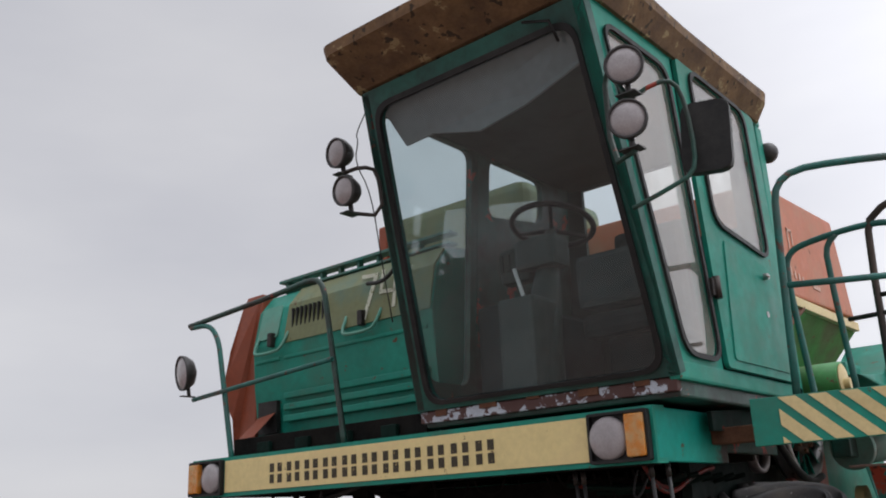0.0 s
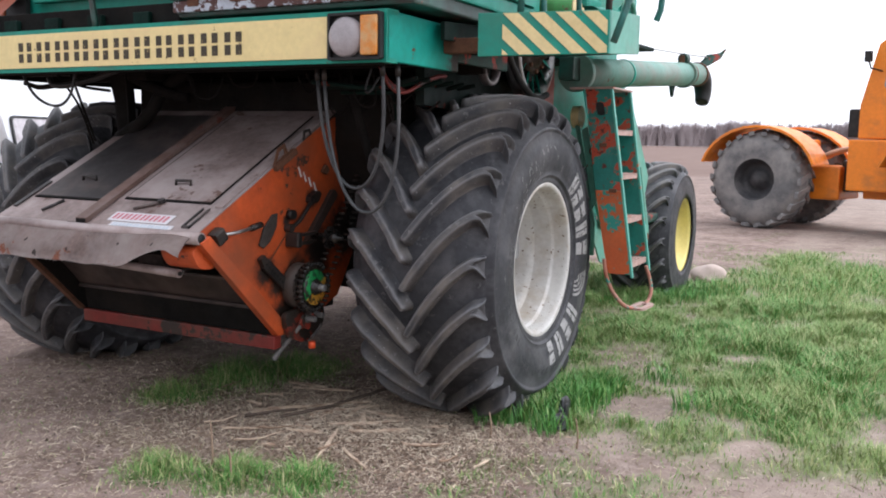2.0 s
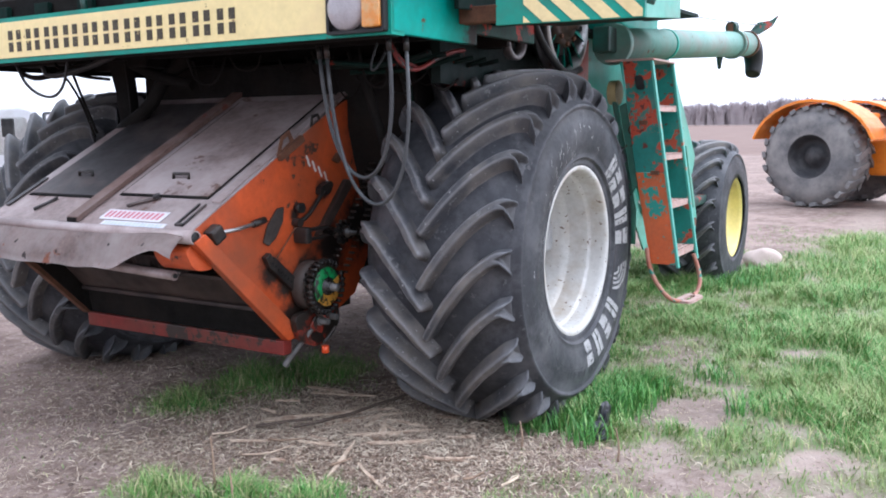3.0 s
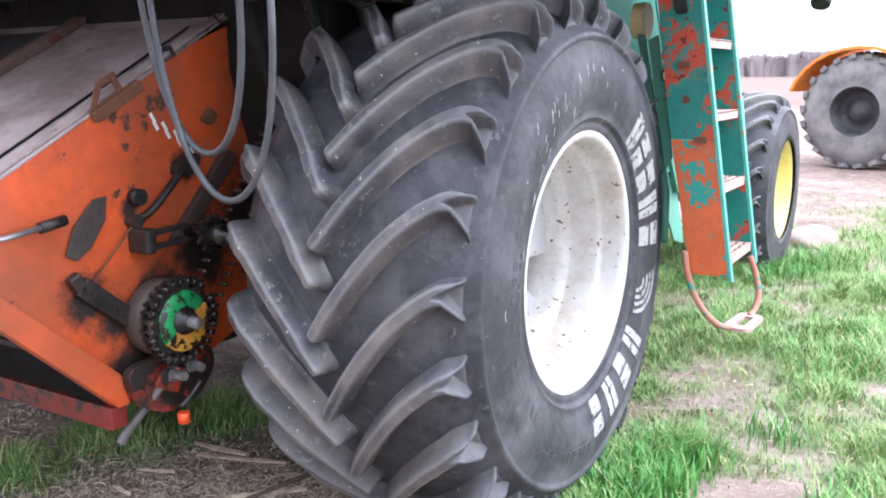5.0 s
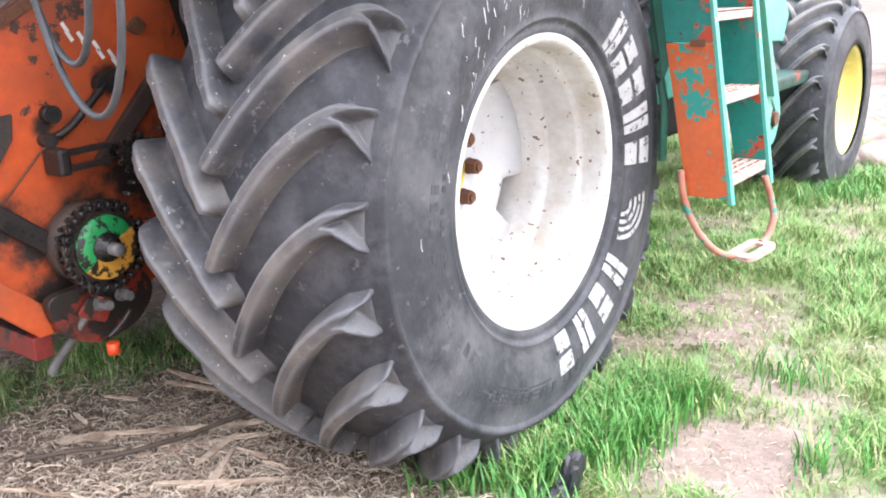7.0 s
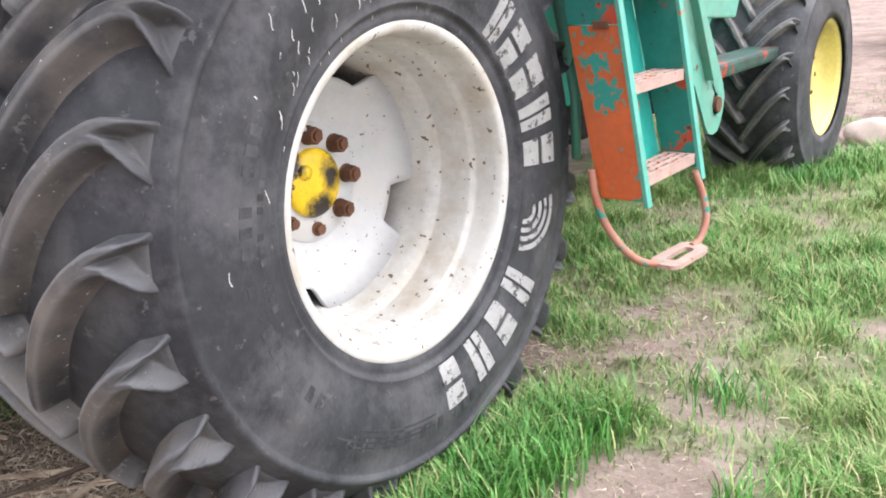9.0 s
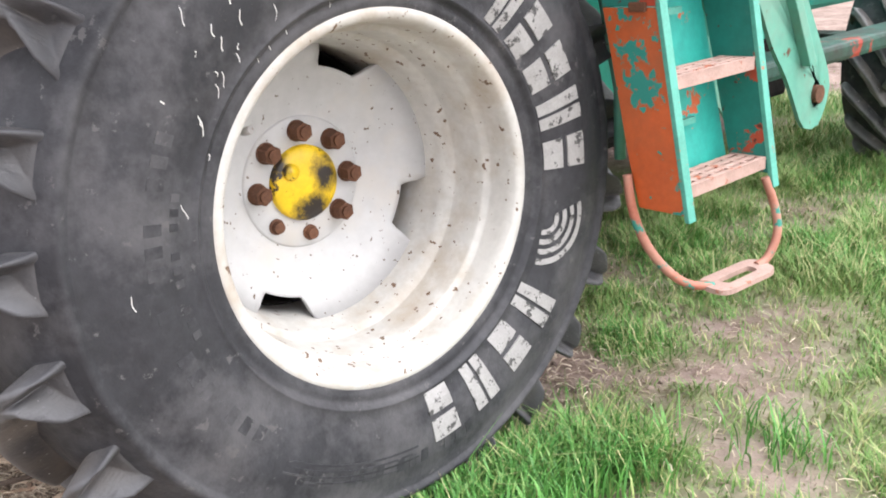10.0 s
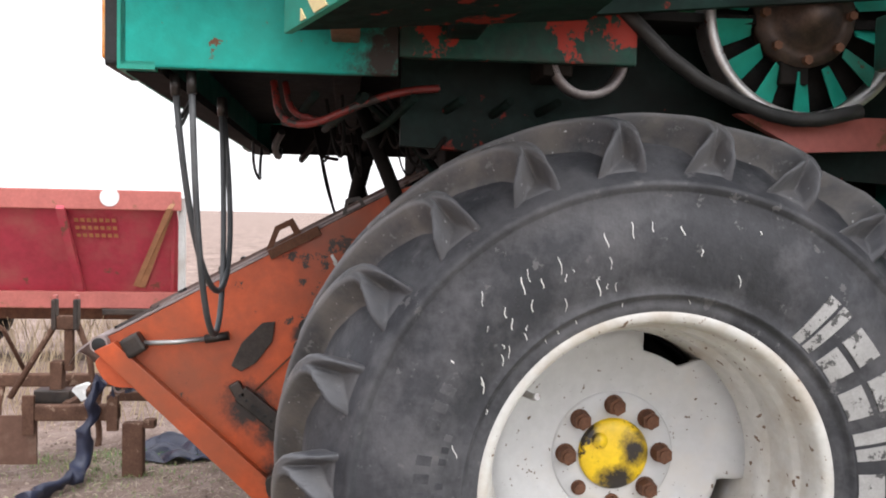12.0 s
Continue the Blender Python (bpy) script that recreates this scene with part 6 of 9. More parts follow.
for v in (0.16, 0.42, 0.66):
    bm = B()
    box(bm, lad(v, 0.128, 0.03), lad(v, 0.118, 0.26) + V(0, 0, 0.018))
    part("back_rib", bm, edge_paint, ladder)
cbox("top_tread", lad(1, 0.26, -0.01), lad(1, -0.02, LW + 0.01) + V(0, 0, 0.012), pink_step, 0.002, "pale top tread", ladder)
# solid black patch painted in place of the open hand hole
bm = B()
prism(bm, rounded([lad(0.86, 0.10, -0.004), lad(0.86, 0.05, -0.004), lad(0.93, 0.055, -0.004), lad(0.93, 0.105, -0.004)], 0.02, 4), (0, 0.003, 0))
part("hand_hole", bm, black, ladder)
bm = B()
tube(bm, [(0.145, 0.672, 0.80), (0.158, 0.672, 0.70), (0.20, 0.69, 0.59), (0.265, 0.745, 0.495), (0.315, 0.82, 0.478)], 0.0125, 10, smooth=2)
part("stirrup", bm, stirrup_paint, ladder, "bent rod stirrup")
bm = B()
tube(bm, [(0.30, 1.09, 0.72), (0.325, 1.105, 0.64), (0.345, 1.10, 0.56), (0.335, 1.06, 0.49), (0.325, 1.02, 0.48)], 0.0125, 10, smooth=2)
part("stirrup", bm, stirrup_paint, ladder, "bent rod stirrup")
bm = B()
o = rounded([V(0.265, 0.80, 0.472), V(0.375, 0.78, 0.472), V(0.390, 1.03, 0.472), V(0.285, 1.06, 0.472)], 0.05, 5)
i = rounded([V(0.305, 0.85, 0.472), V(0.345, 0.845, 0.472), V(0.352, 0.985, 0.472), V(0.315, 0.995, 0.472)], 0.03, 5)
ring_plate(bm, o, i, (0, 0, 0.014))
part("stirrup_plate", bm, pink_step, ladder, "worn slotted foot plate")
ctube("ladder_stay", [(-0.12, 0.80, 1.70), (0.02, 0.80, 1.0), (0.02, 0.8, 0.8)], 0.016, teal_light, "", combine, 0)
bm = B()
prism(bm, [V(-0.06, 0.75, 1.60), V(-0.02, 0.75, 1.62), V(0.055, 0.75, 1.15), V(0.03, 0.75, 1.10)], (0, 0.008, 0))
part("gusset", bm, teal_light, combine, "pale teal bracket behind the wheel")
bm = B()
eye = [V(0.12, 1.682 + 0.028 * math.cos(k * math.tau / 24), 0.846 + 0.045 * math.sin(k * math.tau / 24)) for k in range(24)]
arm = rounded([V(0.12, 1.20, 1.36), V(0.12, 1.402, 1.022), V(0.12, 1.487, 0.932), V(0.12, 1.610, 0.735), V(0.12, 1.715, 0.725), V(0.12, 1.790, 0.86), V(0.12, 1.714, 0.985), V(0.12, 1.46, 1.36)], 0.06, 2)
ring_plate(bm, arm, eye, (0.014, 0, 0))
link = part("link_plate", bm, teal_light, combine, "pale teal link plate with a pin eye")
bm = B()
prism(bm, [V(0.13, 1.36, 1.36), V(0.13, 1.40, 1.36), V(0.13, 1.62, 0.96), V(0.13, 1.58, 0.95)], (0.035, 0, 0), 0.004)
part("stiffener", bm, teal_light, link)
bm = B()
disc(bm, (0.10, 1.682, 0.846), (1, 0, 0), 0.03, 0.05)
part("pin", bm, rust, link, "rusty pin")
bm = B()
prism(bm, [V(-0.25, 1.349, 1.446), V(-0.25, 1.43, 1.445), V(-0.25, 1.908, 0.858), V(-0.25, 1.809, 0.87)], (0.02, 0, 0), 0.002)
part("chain_guard", bm, teal_light, combine, "pale green strip behind the tyre")
bm = B()
prism(bm, [V(-0.27, 1.627, 1.048), V(-0.27, 1.896, 0.847), V(-0.27, 2.039, 0.566), V(-0.27, 1.872, 0.609), V(-0.27, 1.633, 0.863)], (0.012, 0, 0), 0.002)
part("chain_guard", bm, teal_light, combine, "pale green plate behind the tyre")
bm = B()
for k in range(15):
    u = k / 14
    p = V(-0.03 + 0.10 * u, 0.78 + 0.05 * math.sin(u * 9), 1.74 - 0.55 * u)
    tube(bm, [p + V(0, 0.014 * math.cos(a), 0.022 * math.sin(a)).lerp(V(0.014 * math.cos(a), 0, 0.022 * math.sin(a)), k % 2) for a in [j * math.tau / 8 for j in range(8)]], 0.005, 6, closed=True)
part("hanging_chain", bm, rust, combine, "short rusty link chain")

# -- drive pulleys over the wheel --
pm = Matrix.Translation((-0.27, 0.475, 2.065))
bm = B()
lathe(bm, [(-0.10, 0.270), (-0.07, 0.286), (-0.055, 0.274), (-0.04, 0.286), (-0.025, 0.274), (-0.006, 0.288), (0.012, 0.286), (0.012, 0.262), (-0.10, 0.255)], 72, pm, close=True)
pul = part("drive_pulley", bm, steel, combine, "large bright-rimmed belt pulley with teal fan blades")
for k in range(14):
    a = k * math.tau / 14
    bm = B()
    m = pm @ Matrix.Rotation(a, 4, "X")
    prism(bm, [m @ V(-0.045, -0.022, 0.15), m @ V(-0.015, 0.018, 0.15), m @ V(0.0, 0.036, 0.258), m @ V(-0.05, -0.038, 0.258)], m.to_3x3() @ V(0.006, 0, 0), 0.002)
    part("blade", bm, teal, pul, "teal fan blade")
bm = B()
lathe(bm, [(-0.09, 0.0), (-0.09, 0.135), (-0.01, 0.14), (-0.005, 0.11), (0.0, 0.09), (0.02, 0.085), (0.022, 0.05), (0.06, 0.045), (0.062, 0.0)], 32, pm)
hub = part("pulley_hub", bm, surface("greasy_brown_hub", (0.07, 0.042, 0.03, 1), 0.5, metal=0.3, vary=0.5, scale=18, dirt=(0.012, 0.010, 0.009, 1), dirty=0.5, dirt_scale=12), pul, "greasy brown hub")
for k in range(8):
    bm = B()
    a = k * math.tau / 8
    hex_bolt(bm, pm @ V(-0.004, 0.122 * math.cos(a), 0.122 * math.sin(a)), (1, 0, 0), 0.014, 0.016)
    part("hub_bolt", bm, rust, hub)
bm = B()
lathe(bm, [(-0.07, 0.135), (-0.06, 0.262), (-0.055, 0.262), (-0.062, 0.135)], 48, pm, close=True)
part("pulley_web", bm, shade_grime_mat, pul, "dark web behind the blades")
pm2 = Matrix.Translation((-0.295, -0.115, 1.93))
bm = B()
lathe(bm, [(-0.04, 0.085), (-0.035, 0.105), (0.0, 0.108), (0.01, 0.104), (0.01, 0.088), (-0.03, 0.08)], 48, pm2, close=True)
part("belt_pulley", bm, surface("tarnished_steel", (0.20, 0.18, 0.175, 1), 0.5, metal=0.6, vary=0.4, scale=20, dirt=(0.10, 0.05, 0.035, 1), dirty=0.4), combine, "small worn belt pulley")
ctube("drive_belt", [(-0.25, -0.05, 2.06), (-0.25, 0.12, 1.90), (-0.25, 0.33, 1.80), (-0.25, 0.47, 1.775), (-0.25, 0.62, 1.81)], 0.02, black, "slack black drive belt", combine, 1, 8)
bm = B()
prism(bm, [V(-0.34, 0.30, 1.80), V(-0.34, 0.75, 1.80), V(-0.34, 0.90, 2.0), V(-0.34, 0.90, 1.72), V(-0.34, 0.5, 1.70)], (0.03, 0, 0))
part("belt_shield", bm, spread_pink, combine, "salmon primer shield below the pulley")
# wall colour blackened to paint the shade above the wheel
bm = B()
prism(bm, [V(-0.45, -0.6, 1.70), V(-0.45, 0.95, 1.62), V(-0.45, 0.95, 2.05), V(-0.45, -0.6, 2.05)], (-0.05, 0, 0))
part("inner_wall", bm, surface("shade_black_wall_paint", (0.004, 0.015, 0.012, 1), 0.6, vary=0.5, scale=5, chip=(0.14, 0.016, 0.010, 1), chips=0.20, chip_scale=4, dirt=(0.006, 0.008, 0.007, 1), dirty=0.5, spec=0.15), combine, "inner wall with red patches, blackened for shade")
bm = B()
disc(bm, (-0.14, 0.83, 1.68), (1, 0, 0), 0.07, 0.05)
part("roller", bm, stripe_yellow, combine)
ctube("brake_pipe", [(-0.5, -0.95, 1.87), (-0.45, -0.93, 1.76), (-0.42, -0.85, 1.74), (-0.40, -0.72, 1.80), (-0.38, -0.6, 1.84), (-0.38, -0.5, 1.85)], 0.0105, pipe_red, "red bent pipe", combine, 2)
ctube("brake_pipe", [(-0.52, -0.92, 1.87), (-0.47, -0.90, 1.78), (-0.44, -0.82, 1.76)], 0.0095, pipe_red, "", combine, 2)

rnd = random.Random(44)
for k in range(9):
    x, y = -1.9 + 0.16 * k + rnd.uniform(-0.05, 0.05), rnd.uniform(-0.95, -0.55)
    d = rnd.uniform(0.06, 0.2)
    ctube("cable", [(x, y, 1.86), (x + 0.02, y + 0.03, 1.86 - d), (x + rnd.uniform(0.04, 0.14), y + 0.06, 1.86 - d * 1.05), (x + rnd.uniform(0.1, 0.22), y + rnd.uniform(0.02, 0.2), 1.86)], rnd.uniform(0.004, 0.009), shade_grime_mat, "loose dark cable under the platform", combine, 2, 6)
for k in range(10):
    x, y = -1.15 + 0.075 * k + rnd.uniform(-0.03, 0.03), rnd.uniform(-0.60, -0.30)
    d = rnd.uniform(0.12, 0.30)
    ctube("cable", [(x, y, 1.86), (x + 0.01, y + 0.02, 1.86 - d * 0.8), (x + 0.06, y + 0.06, 1.86 - d), (x + 0.12, y + 0.10, 1.86 - d * rnd.uniform(0.3, 0.9))], rnd.uniform(0.003, 0.007), shade_grime_mat, "loose dark cable under the platform", combine, 2, 6)
for k in range(4):
    ctube("cable", [(-0.62 - 0.02 * k, -0.72 + 0.03 * k, 1.86), (-0.66 - 0.015 * k, -0.52, 1.70), (-0.74, -0.40 + 0.02 * k, 1.50), (-0.80, -0.30 + 0.03 * k, 1.30)], 0.010 + 0.003 * (k % 2), black if k % 2 else shade_green, "bundle of dark cables", combine, 2, 8)
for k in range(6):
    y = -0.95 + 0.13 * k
    ctube("pipe", [(-0.9, y, 1.80 - 0.02 * (k % 3)), (-0.55, y + 0.05, 1.76 + 0.02 * (k % 2)), (-0.36, y + 0.12, 1.82)], 0.012, shade_green, "dark pipe under the platform", combine, 1, 8)

# -- feeder house --
FX0, FX1 = 2 * AX + 1.106, -1.106
def top_z(y):
    return 1.062 + (y + 1.57) * 0.533


bm = B()
# box added below the body to keep light off the ground
cbox("cleaning_shoe", (-2.70, 0.97, 0.47), (-0.95, 3.50, 0.92), shade_grime_mat, 0.03, "light-blocking belly box in place of the cleaning shoe")
SIDE = [(-1.575, 1.06), (-0.60, top_z(-0.60)), (-0.10, 1.78), (-0.10, 1.10), (-0.42, 0.62), (-0.80, 0.47), (-1.0, 0.475)]
prism(bm, [V(FX1, y, z) for y, z in SIDE], (-0.012, 0, 0), 0.002)
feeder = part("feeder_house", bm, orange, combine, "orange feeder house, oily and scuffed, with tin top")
# black inner sides paint the shade inside the mouth
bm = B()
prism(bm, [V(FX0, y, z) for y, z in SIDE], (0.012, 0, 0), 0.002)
part("far_side", bm, shade_grime_mat, feeder)
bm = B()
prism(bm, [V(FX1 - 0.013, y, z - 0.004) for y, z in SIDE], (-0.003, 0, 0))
part("side_lining", bm, shade_grime_mat, feeder)
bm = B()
prism(bm, [V(FX1 + 0.004, -1.585, top_z(-1.585) + 0.002), V(FX1 + 0.004, -0.30, top_z(-0.30) + 0.002), V(FX0 - 0.004, -0.30, top_z(-0.30) + 0.002), V(FX0 - 0.004, -1.585, top_z(-1.585) + 0.002)], (0, 0, 0.010), 0.002)
part("top_sheet", bm, tin, feeder, "dusty brown sheet-metal top")


def on_top(x, y, h=0.014):
    return V(x, y, top_z(y) + h)


def slab(name, x0, x1, y0, y1, h0, h1, mat, label=""):
    bm = B()
    prism(bm, [on_top(x0, y0, h0), on_top(x1, y0, h0), on_top(x1, y1, h0), on_top(x0, y1, h0)], (0, 0, h1 - h0), 0.001)
    return part(name, bm, mat, feeder, label)


h1 = slab("hatch", AX - 0.62, AX - 0.115, -1.375, -0.52, 0.014, 0.022, tin_dark, "grimy dark inspection hatch with handle")
h2 = slab("hatch", AX + 0.035, AX + 0.60, -1.345, -0.52, 0.014, 0.022, tin, "dusty inspection hatch with handle")
for x0, x1, y in ((AX - 0.63, AX - 0.105, -1.388), (AX + 0.025, AX + 0.61, -1.358)):
    slab("hatch_lip", x0, x1, y, y + 0.013, 0.014, 0.020, shade_grime_mat)
slab("hatch_lip", AX + 0.600, AX + 0.610, -1.345, -0.52, 0.014, 0.019, shade_grime_mat)
slab("hatch_lip", AX + 0.024, AX + 0.034, -1.345, -0.52, 0.014, 0.019, shade_grime_mat)
slab("middle_rib", AX - 0.095, AX - 0.020, -1.565, -0.35, 0.014, 0.040, rib_rust, "long raised rusty rib")
# dark strip that paints the rib's shadow on the sheet
slab("rib_seam", AX - 0.112, AX - 0.096, -1.50, -0.35, 0.014, 0.018, shade_grime_mat)
slab("rib_end", AX - 0.090, AX - 0.025, -1.571, -1.566, 0.018, 0.037, shade_grime_mat)
slab("rib_foot", AX - 0.15, AX + 0.02, -1.582, -1.572, 0.012, 0.020, tin_dark)
slab("edge_strip", FX1 - 0.055, FX1 - 0.005, -1.38, -0.40, 0.014, 0.022, tin)
for x in (FX1 - 0.115, FX1 - 0.075):
    slab("edge_strip", x, x + 0.010, -1.545, -1.40, 0.014, 0.024, tin_dark)
slab("edge_strip", FX1 - 0.115, FX1 - 0.065, -1.545, -1.535, 0.014, 0.024, tin_dark)
slab("edge_strip", FX0 + 0.02, FX0 + 0.05, -1.48, -1.25, 0.014, 0.024, tin_dark)
for a, b in (((AX - 0.428, -1.505), (AX - 0.367, -1.410)), ((AX + 0.175, -1.44), (AX + 0.30, -1.375))):
    ctube("latch_bar", [on_top(a[0], a[1], 0.022), on_top(b[0], b[1], 0.022)], 0.008, tin_dark, "", feeder, 0, 8)
bm = B()
disc(bm, on_top(AX + 0.30, -1.372, 0.022), (0, -0.47, 0.88), 0.018, 0.014)
part("latch_knob", bm, tin_dark, feeder)
for h, x in ((h1, AX - 0.385), (h2, AX + 0.304)):
    bm = B()
    tube(bm, [on_top(x - 0.05, -1.225, 0.02), on_top(x - 0.05, -1.225, 0.045), on_top(x + 0.05, -1.225, 0.045), on_top(x + 0.05, -1.225, 0.02)], 0.008, 8)
    part("handle", bm, iron, h, "small rod handle")
# stickers with plain bars for their makers' lettering
def sticker(x0, x1, y0, y1, bg, fg, n):
    s = slab("sticker", x0, x1, y0, y1, 0.0145, 0.0165, bg, "small white and red paper sticker")
    for k in range(n):
        bm = B()
        u = x0 + 0.02 + (x1 - x0 - 0.03) * k / n
        a, b = y0 + (y1 - y0) * 0.18, y0 + (y1 - y0) * 0.82
        for q0, q1 in ((0, 0.26), (0.44, 0.70)):
            w = (x1 - x0) / n
            prism(bm, [on_top(u + w * q0, a, 0.017), on_top(u + w * q1, a, 0.017), on_top(u + w * q1, b, 0.017), on_top(u + w * q0, b, 0.017)], (0, 0, 0.001))
        part("printed_bar", bm, fg, s)


paper_red = surface("red_ink", (0.50, 0.16, 0.20, 1), 0.5, vary=0.1)
paper_white = surface("sticker_paper", (0.62, 0.60, 0.62, 1), 0.5, vary=0.1)
paper_blue = surface("pale_blue_ink", (0.46, 0.52, 0.58, 1), 0.5, vary=0.1)
sticker(AX + 0.085, AX + 0.485, -1.530, -1.462, paper_white, paper_red, 6)
sticker(AX + 0.135, AX + 0.545, -1.582, -1.538, paper_white, paper_blue, 8)
# nose lip: a bent tin flap with a ragged lower edge
bm = B()
rows = []
nx = 36
for j in range(7):
    row = []
    for i in range(nx + 1):
        u = i / nx
        x = FX0 - 0.05 + (FX1 - FX0 + 0.045) * u
        t = j / 6
        rag = 0.02 * noise.noise((x * 6, 0, 0)) + 0.008 * math.sin(u * 40)
        y = -1.575 - 0.055 * math.sin(t * 1.7) - 0.05 * t + 0.012 * noise.noise((x * 3, t * 2, 0))
        low = 0.893 + 0.012 * u + 0.10 * smooth(0.70, 0.93, u) ** 1.3 - 0.035 * smooth(0.93, 1.0, u) + rag * 0.35
        z = 1.075 + (low - 1.075) * t
        row.append(bm.verts.new((x, y, z)))
    rows.append(row)
for a, b in zip(rows, rows[1:]):
    for i in range(nx):
        bm.faces.new((a[i], a[i + 1], b[i + 1], b[i])).smooth = True
bmesh.ops.solidify(bm, geom=list(bm.faces), thickness=0.006)
part("nose_flap", bm, flap_tin, feeder, "bent rusty tin flap along the nose")
ctube("nose_tube", [(FX0, -1.57, 1.05), (FX1 + 0.035, -1.57, 1.05)], 0.030, tin, "", feeder, 0, 18)
bm = B()
lathe(bm, [(0.036, 0.0), (0.037, 0.022), (0.035, 0.024)], 16, Matrix.Translation((FX1, -1.57, 1.05)))
part("tube_mouth", bm, black, feeder)
bm = B()
prism(bm, rounded([V(FX1 + 0.0, -1.545, 1.02), V(FX1 + 0.0, -1.60, 0.99), V(FX1 + 0.0, -1.55, 0.90), V(FX1 + 0.0, -1.44, 0.895), V(FX1, -1.42, 0.96)], 0.04, 4), (-0.20, 0, 0), 0.004)
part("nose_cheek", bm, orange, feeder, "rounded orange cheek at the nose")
bm = B()
prism(bm, [V(FX1 + 0.002, -1.585, 1.03), V(FX1 + 0.002, -1.52, 1.06), V(FX1 + 0.002, -0.985, 0.570), V(FX1 + 0.002, -0.985, 0.49), V(FX1 + 0.002, -1.025, 0.49)], (0.042, 0, 0), 0.004)
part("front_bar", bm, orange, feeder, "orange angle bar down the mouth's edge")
bm = B()
prism(bm, [V(FX0 - 0.002, -1.585, 1.03), V(FX0 - 0.002, -1.52, 1.06), V(FX0 - 0.002, -0.965, 0.555), V(FX0 - 0.002, -0.985, 0.47), V(FX0 - 0.002, -1.03, 0.48)], (-0.042, 0, 0), 0.004)
part("front_bar", bm, rust, feeder, "dark brown angle bar")
bm = B()
box(bm, (FX0 + 0.02, -1.045, 0.418), (FX1 + 0.03, -0.985, 0.490), 0.006, None)
part("sill_bar", bm, red, feeder, "dull red sill bar across the mouth's foot")
# black sheet paints the shaded recess over the sill
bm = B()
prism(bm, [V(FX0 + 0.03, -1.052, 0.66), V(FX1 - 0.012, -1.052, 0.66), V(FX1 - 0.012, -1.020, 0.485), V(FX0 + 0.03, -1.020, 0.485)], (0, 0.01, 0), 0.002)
part("sill_face", bm, shade_grime_mat, feeder, "black sheet painting the shaded recess above the sill")
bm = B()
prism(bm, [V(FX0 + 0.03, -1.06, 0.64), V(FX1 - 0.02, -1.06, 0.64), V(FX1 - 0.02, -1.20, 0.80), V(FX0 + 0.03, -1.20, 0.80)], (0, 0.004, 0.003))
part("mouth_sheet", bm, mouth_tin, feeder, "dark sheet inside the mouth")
bm = B()
box(bm, (FX0 + 0.02, -1.225, 0.795), (FX1 - 0.02, -1.20, 0.815), 0.004)
part("mouth_edge", bm, iron, feeder)
bm = B()
box(bm, (FX0 + 0.03, -1.082, 0.628), (FX1 - 0.012, -1.045, 0.648), 0.004)
part("mouth_ledge", bm, mouth_tin, feeder, "bent lower edge of the mouth sheet")
ctube("beater_tube", [(FX0 + 0.02, -1.0, 0.92), (FX1 - 0.015, -1.0, 0.92)], 0.09, shade_grime_mat, "", feeder, 0, 20)
# black box paints the dark depth of the mouth
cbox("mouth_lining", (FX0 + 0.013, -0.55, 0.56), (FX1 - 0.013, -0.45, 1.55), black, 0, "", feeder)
bm = B()
rnd = random.Random(3)
top, low = [], []
for k in range(61):
    x = FX0 + 0.02 + (FX1 - FX0 - 0.08) * k / 60
    top.append(bm.verts.new((x, -1.515 + 0.012 * noise.noise((x * 8, 0, 0)), 0.945)))
    low.append(bm.verts.new((x, -1.50 + 0.03 * noise.noise((x * 9, 4, 0)), 0.900 - 0.022 * rnd.random() + 0.03 * noise.noise((x * 4, 2, 0)))))
for k in range(60):
    bm.faces.new((top[k], top[k + 1], low[k + 1], low[k]))
bmesh.ops.solidify(bm, geom=list(bm.faces), thickness=0.005)
part("torn_apron", bm, tin_dark, feeder, "torn ragged rubber apron under the flap")
# a strip of frayed pale fabric along the apron's lower edge
bm = B()
rnd = random.Random(8)
for k in range(46):
    x = FX0 + 0.10 + (FX1 - FX0 - 0.22) * (k + rnd.random()) / 46
    w, d = rnd.uniform(0.012, 0.05), rnd.uniform(0.006, 0.022)
    z = 0.884 + 0.022 * noise.noise((x * 4, 2, 0))
    v = [bm.verts.new(p) for p in ((x, -1.527, z), (x + w, -1.530, z + rnd.uniform(-0.006, 0.006)), (x + w * 0.8, -1.533, z - d * rnd.uniform(0.3, 1)), (x + w * 0.2, -1.533, z - d))]
    bm.faces.new(v)
bmesh.ops.solidify(bm, geom=list(bm.faces), thickness=0.003)
tagged(part("frayed_edge", bm, surface("frayed_pale_fabric", (0.27, 0.25, 0.23, 1), 0.9, vary=0.5, scale=30), feeder, "frayed pale fabric edge"), kind="stuff")
ctube("apron_roller", [(AX - 0.1, -1.500, 0.885), (FX1 - 0.13, -1.545, 0.872)], 0.021, tin, "", feeder, 0, 14)
bm = B()
disc(bm, (FX1 - 0.128, -1.5455, 0.872), (1, -0.08, 0), 0.011, 0.006, 12)
part("roller_bore", bm, black, feeder)
# fittings on the orange side
FS = FX1 + 0.001
bm = B()
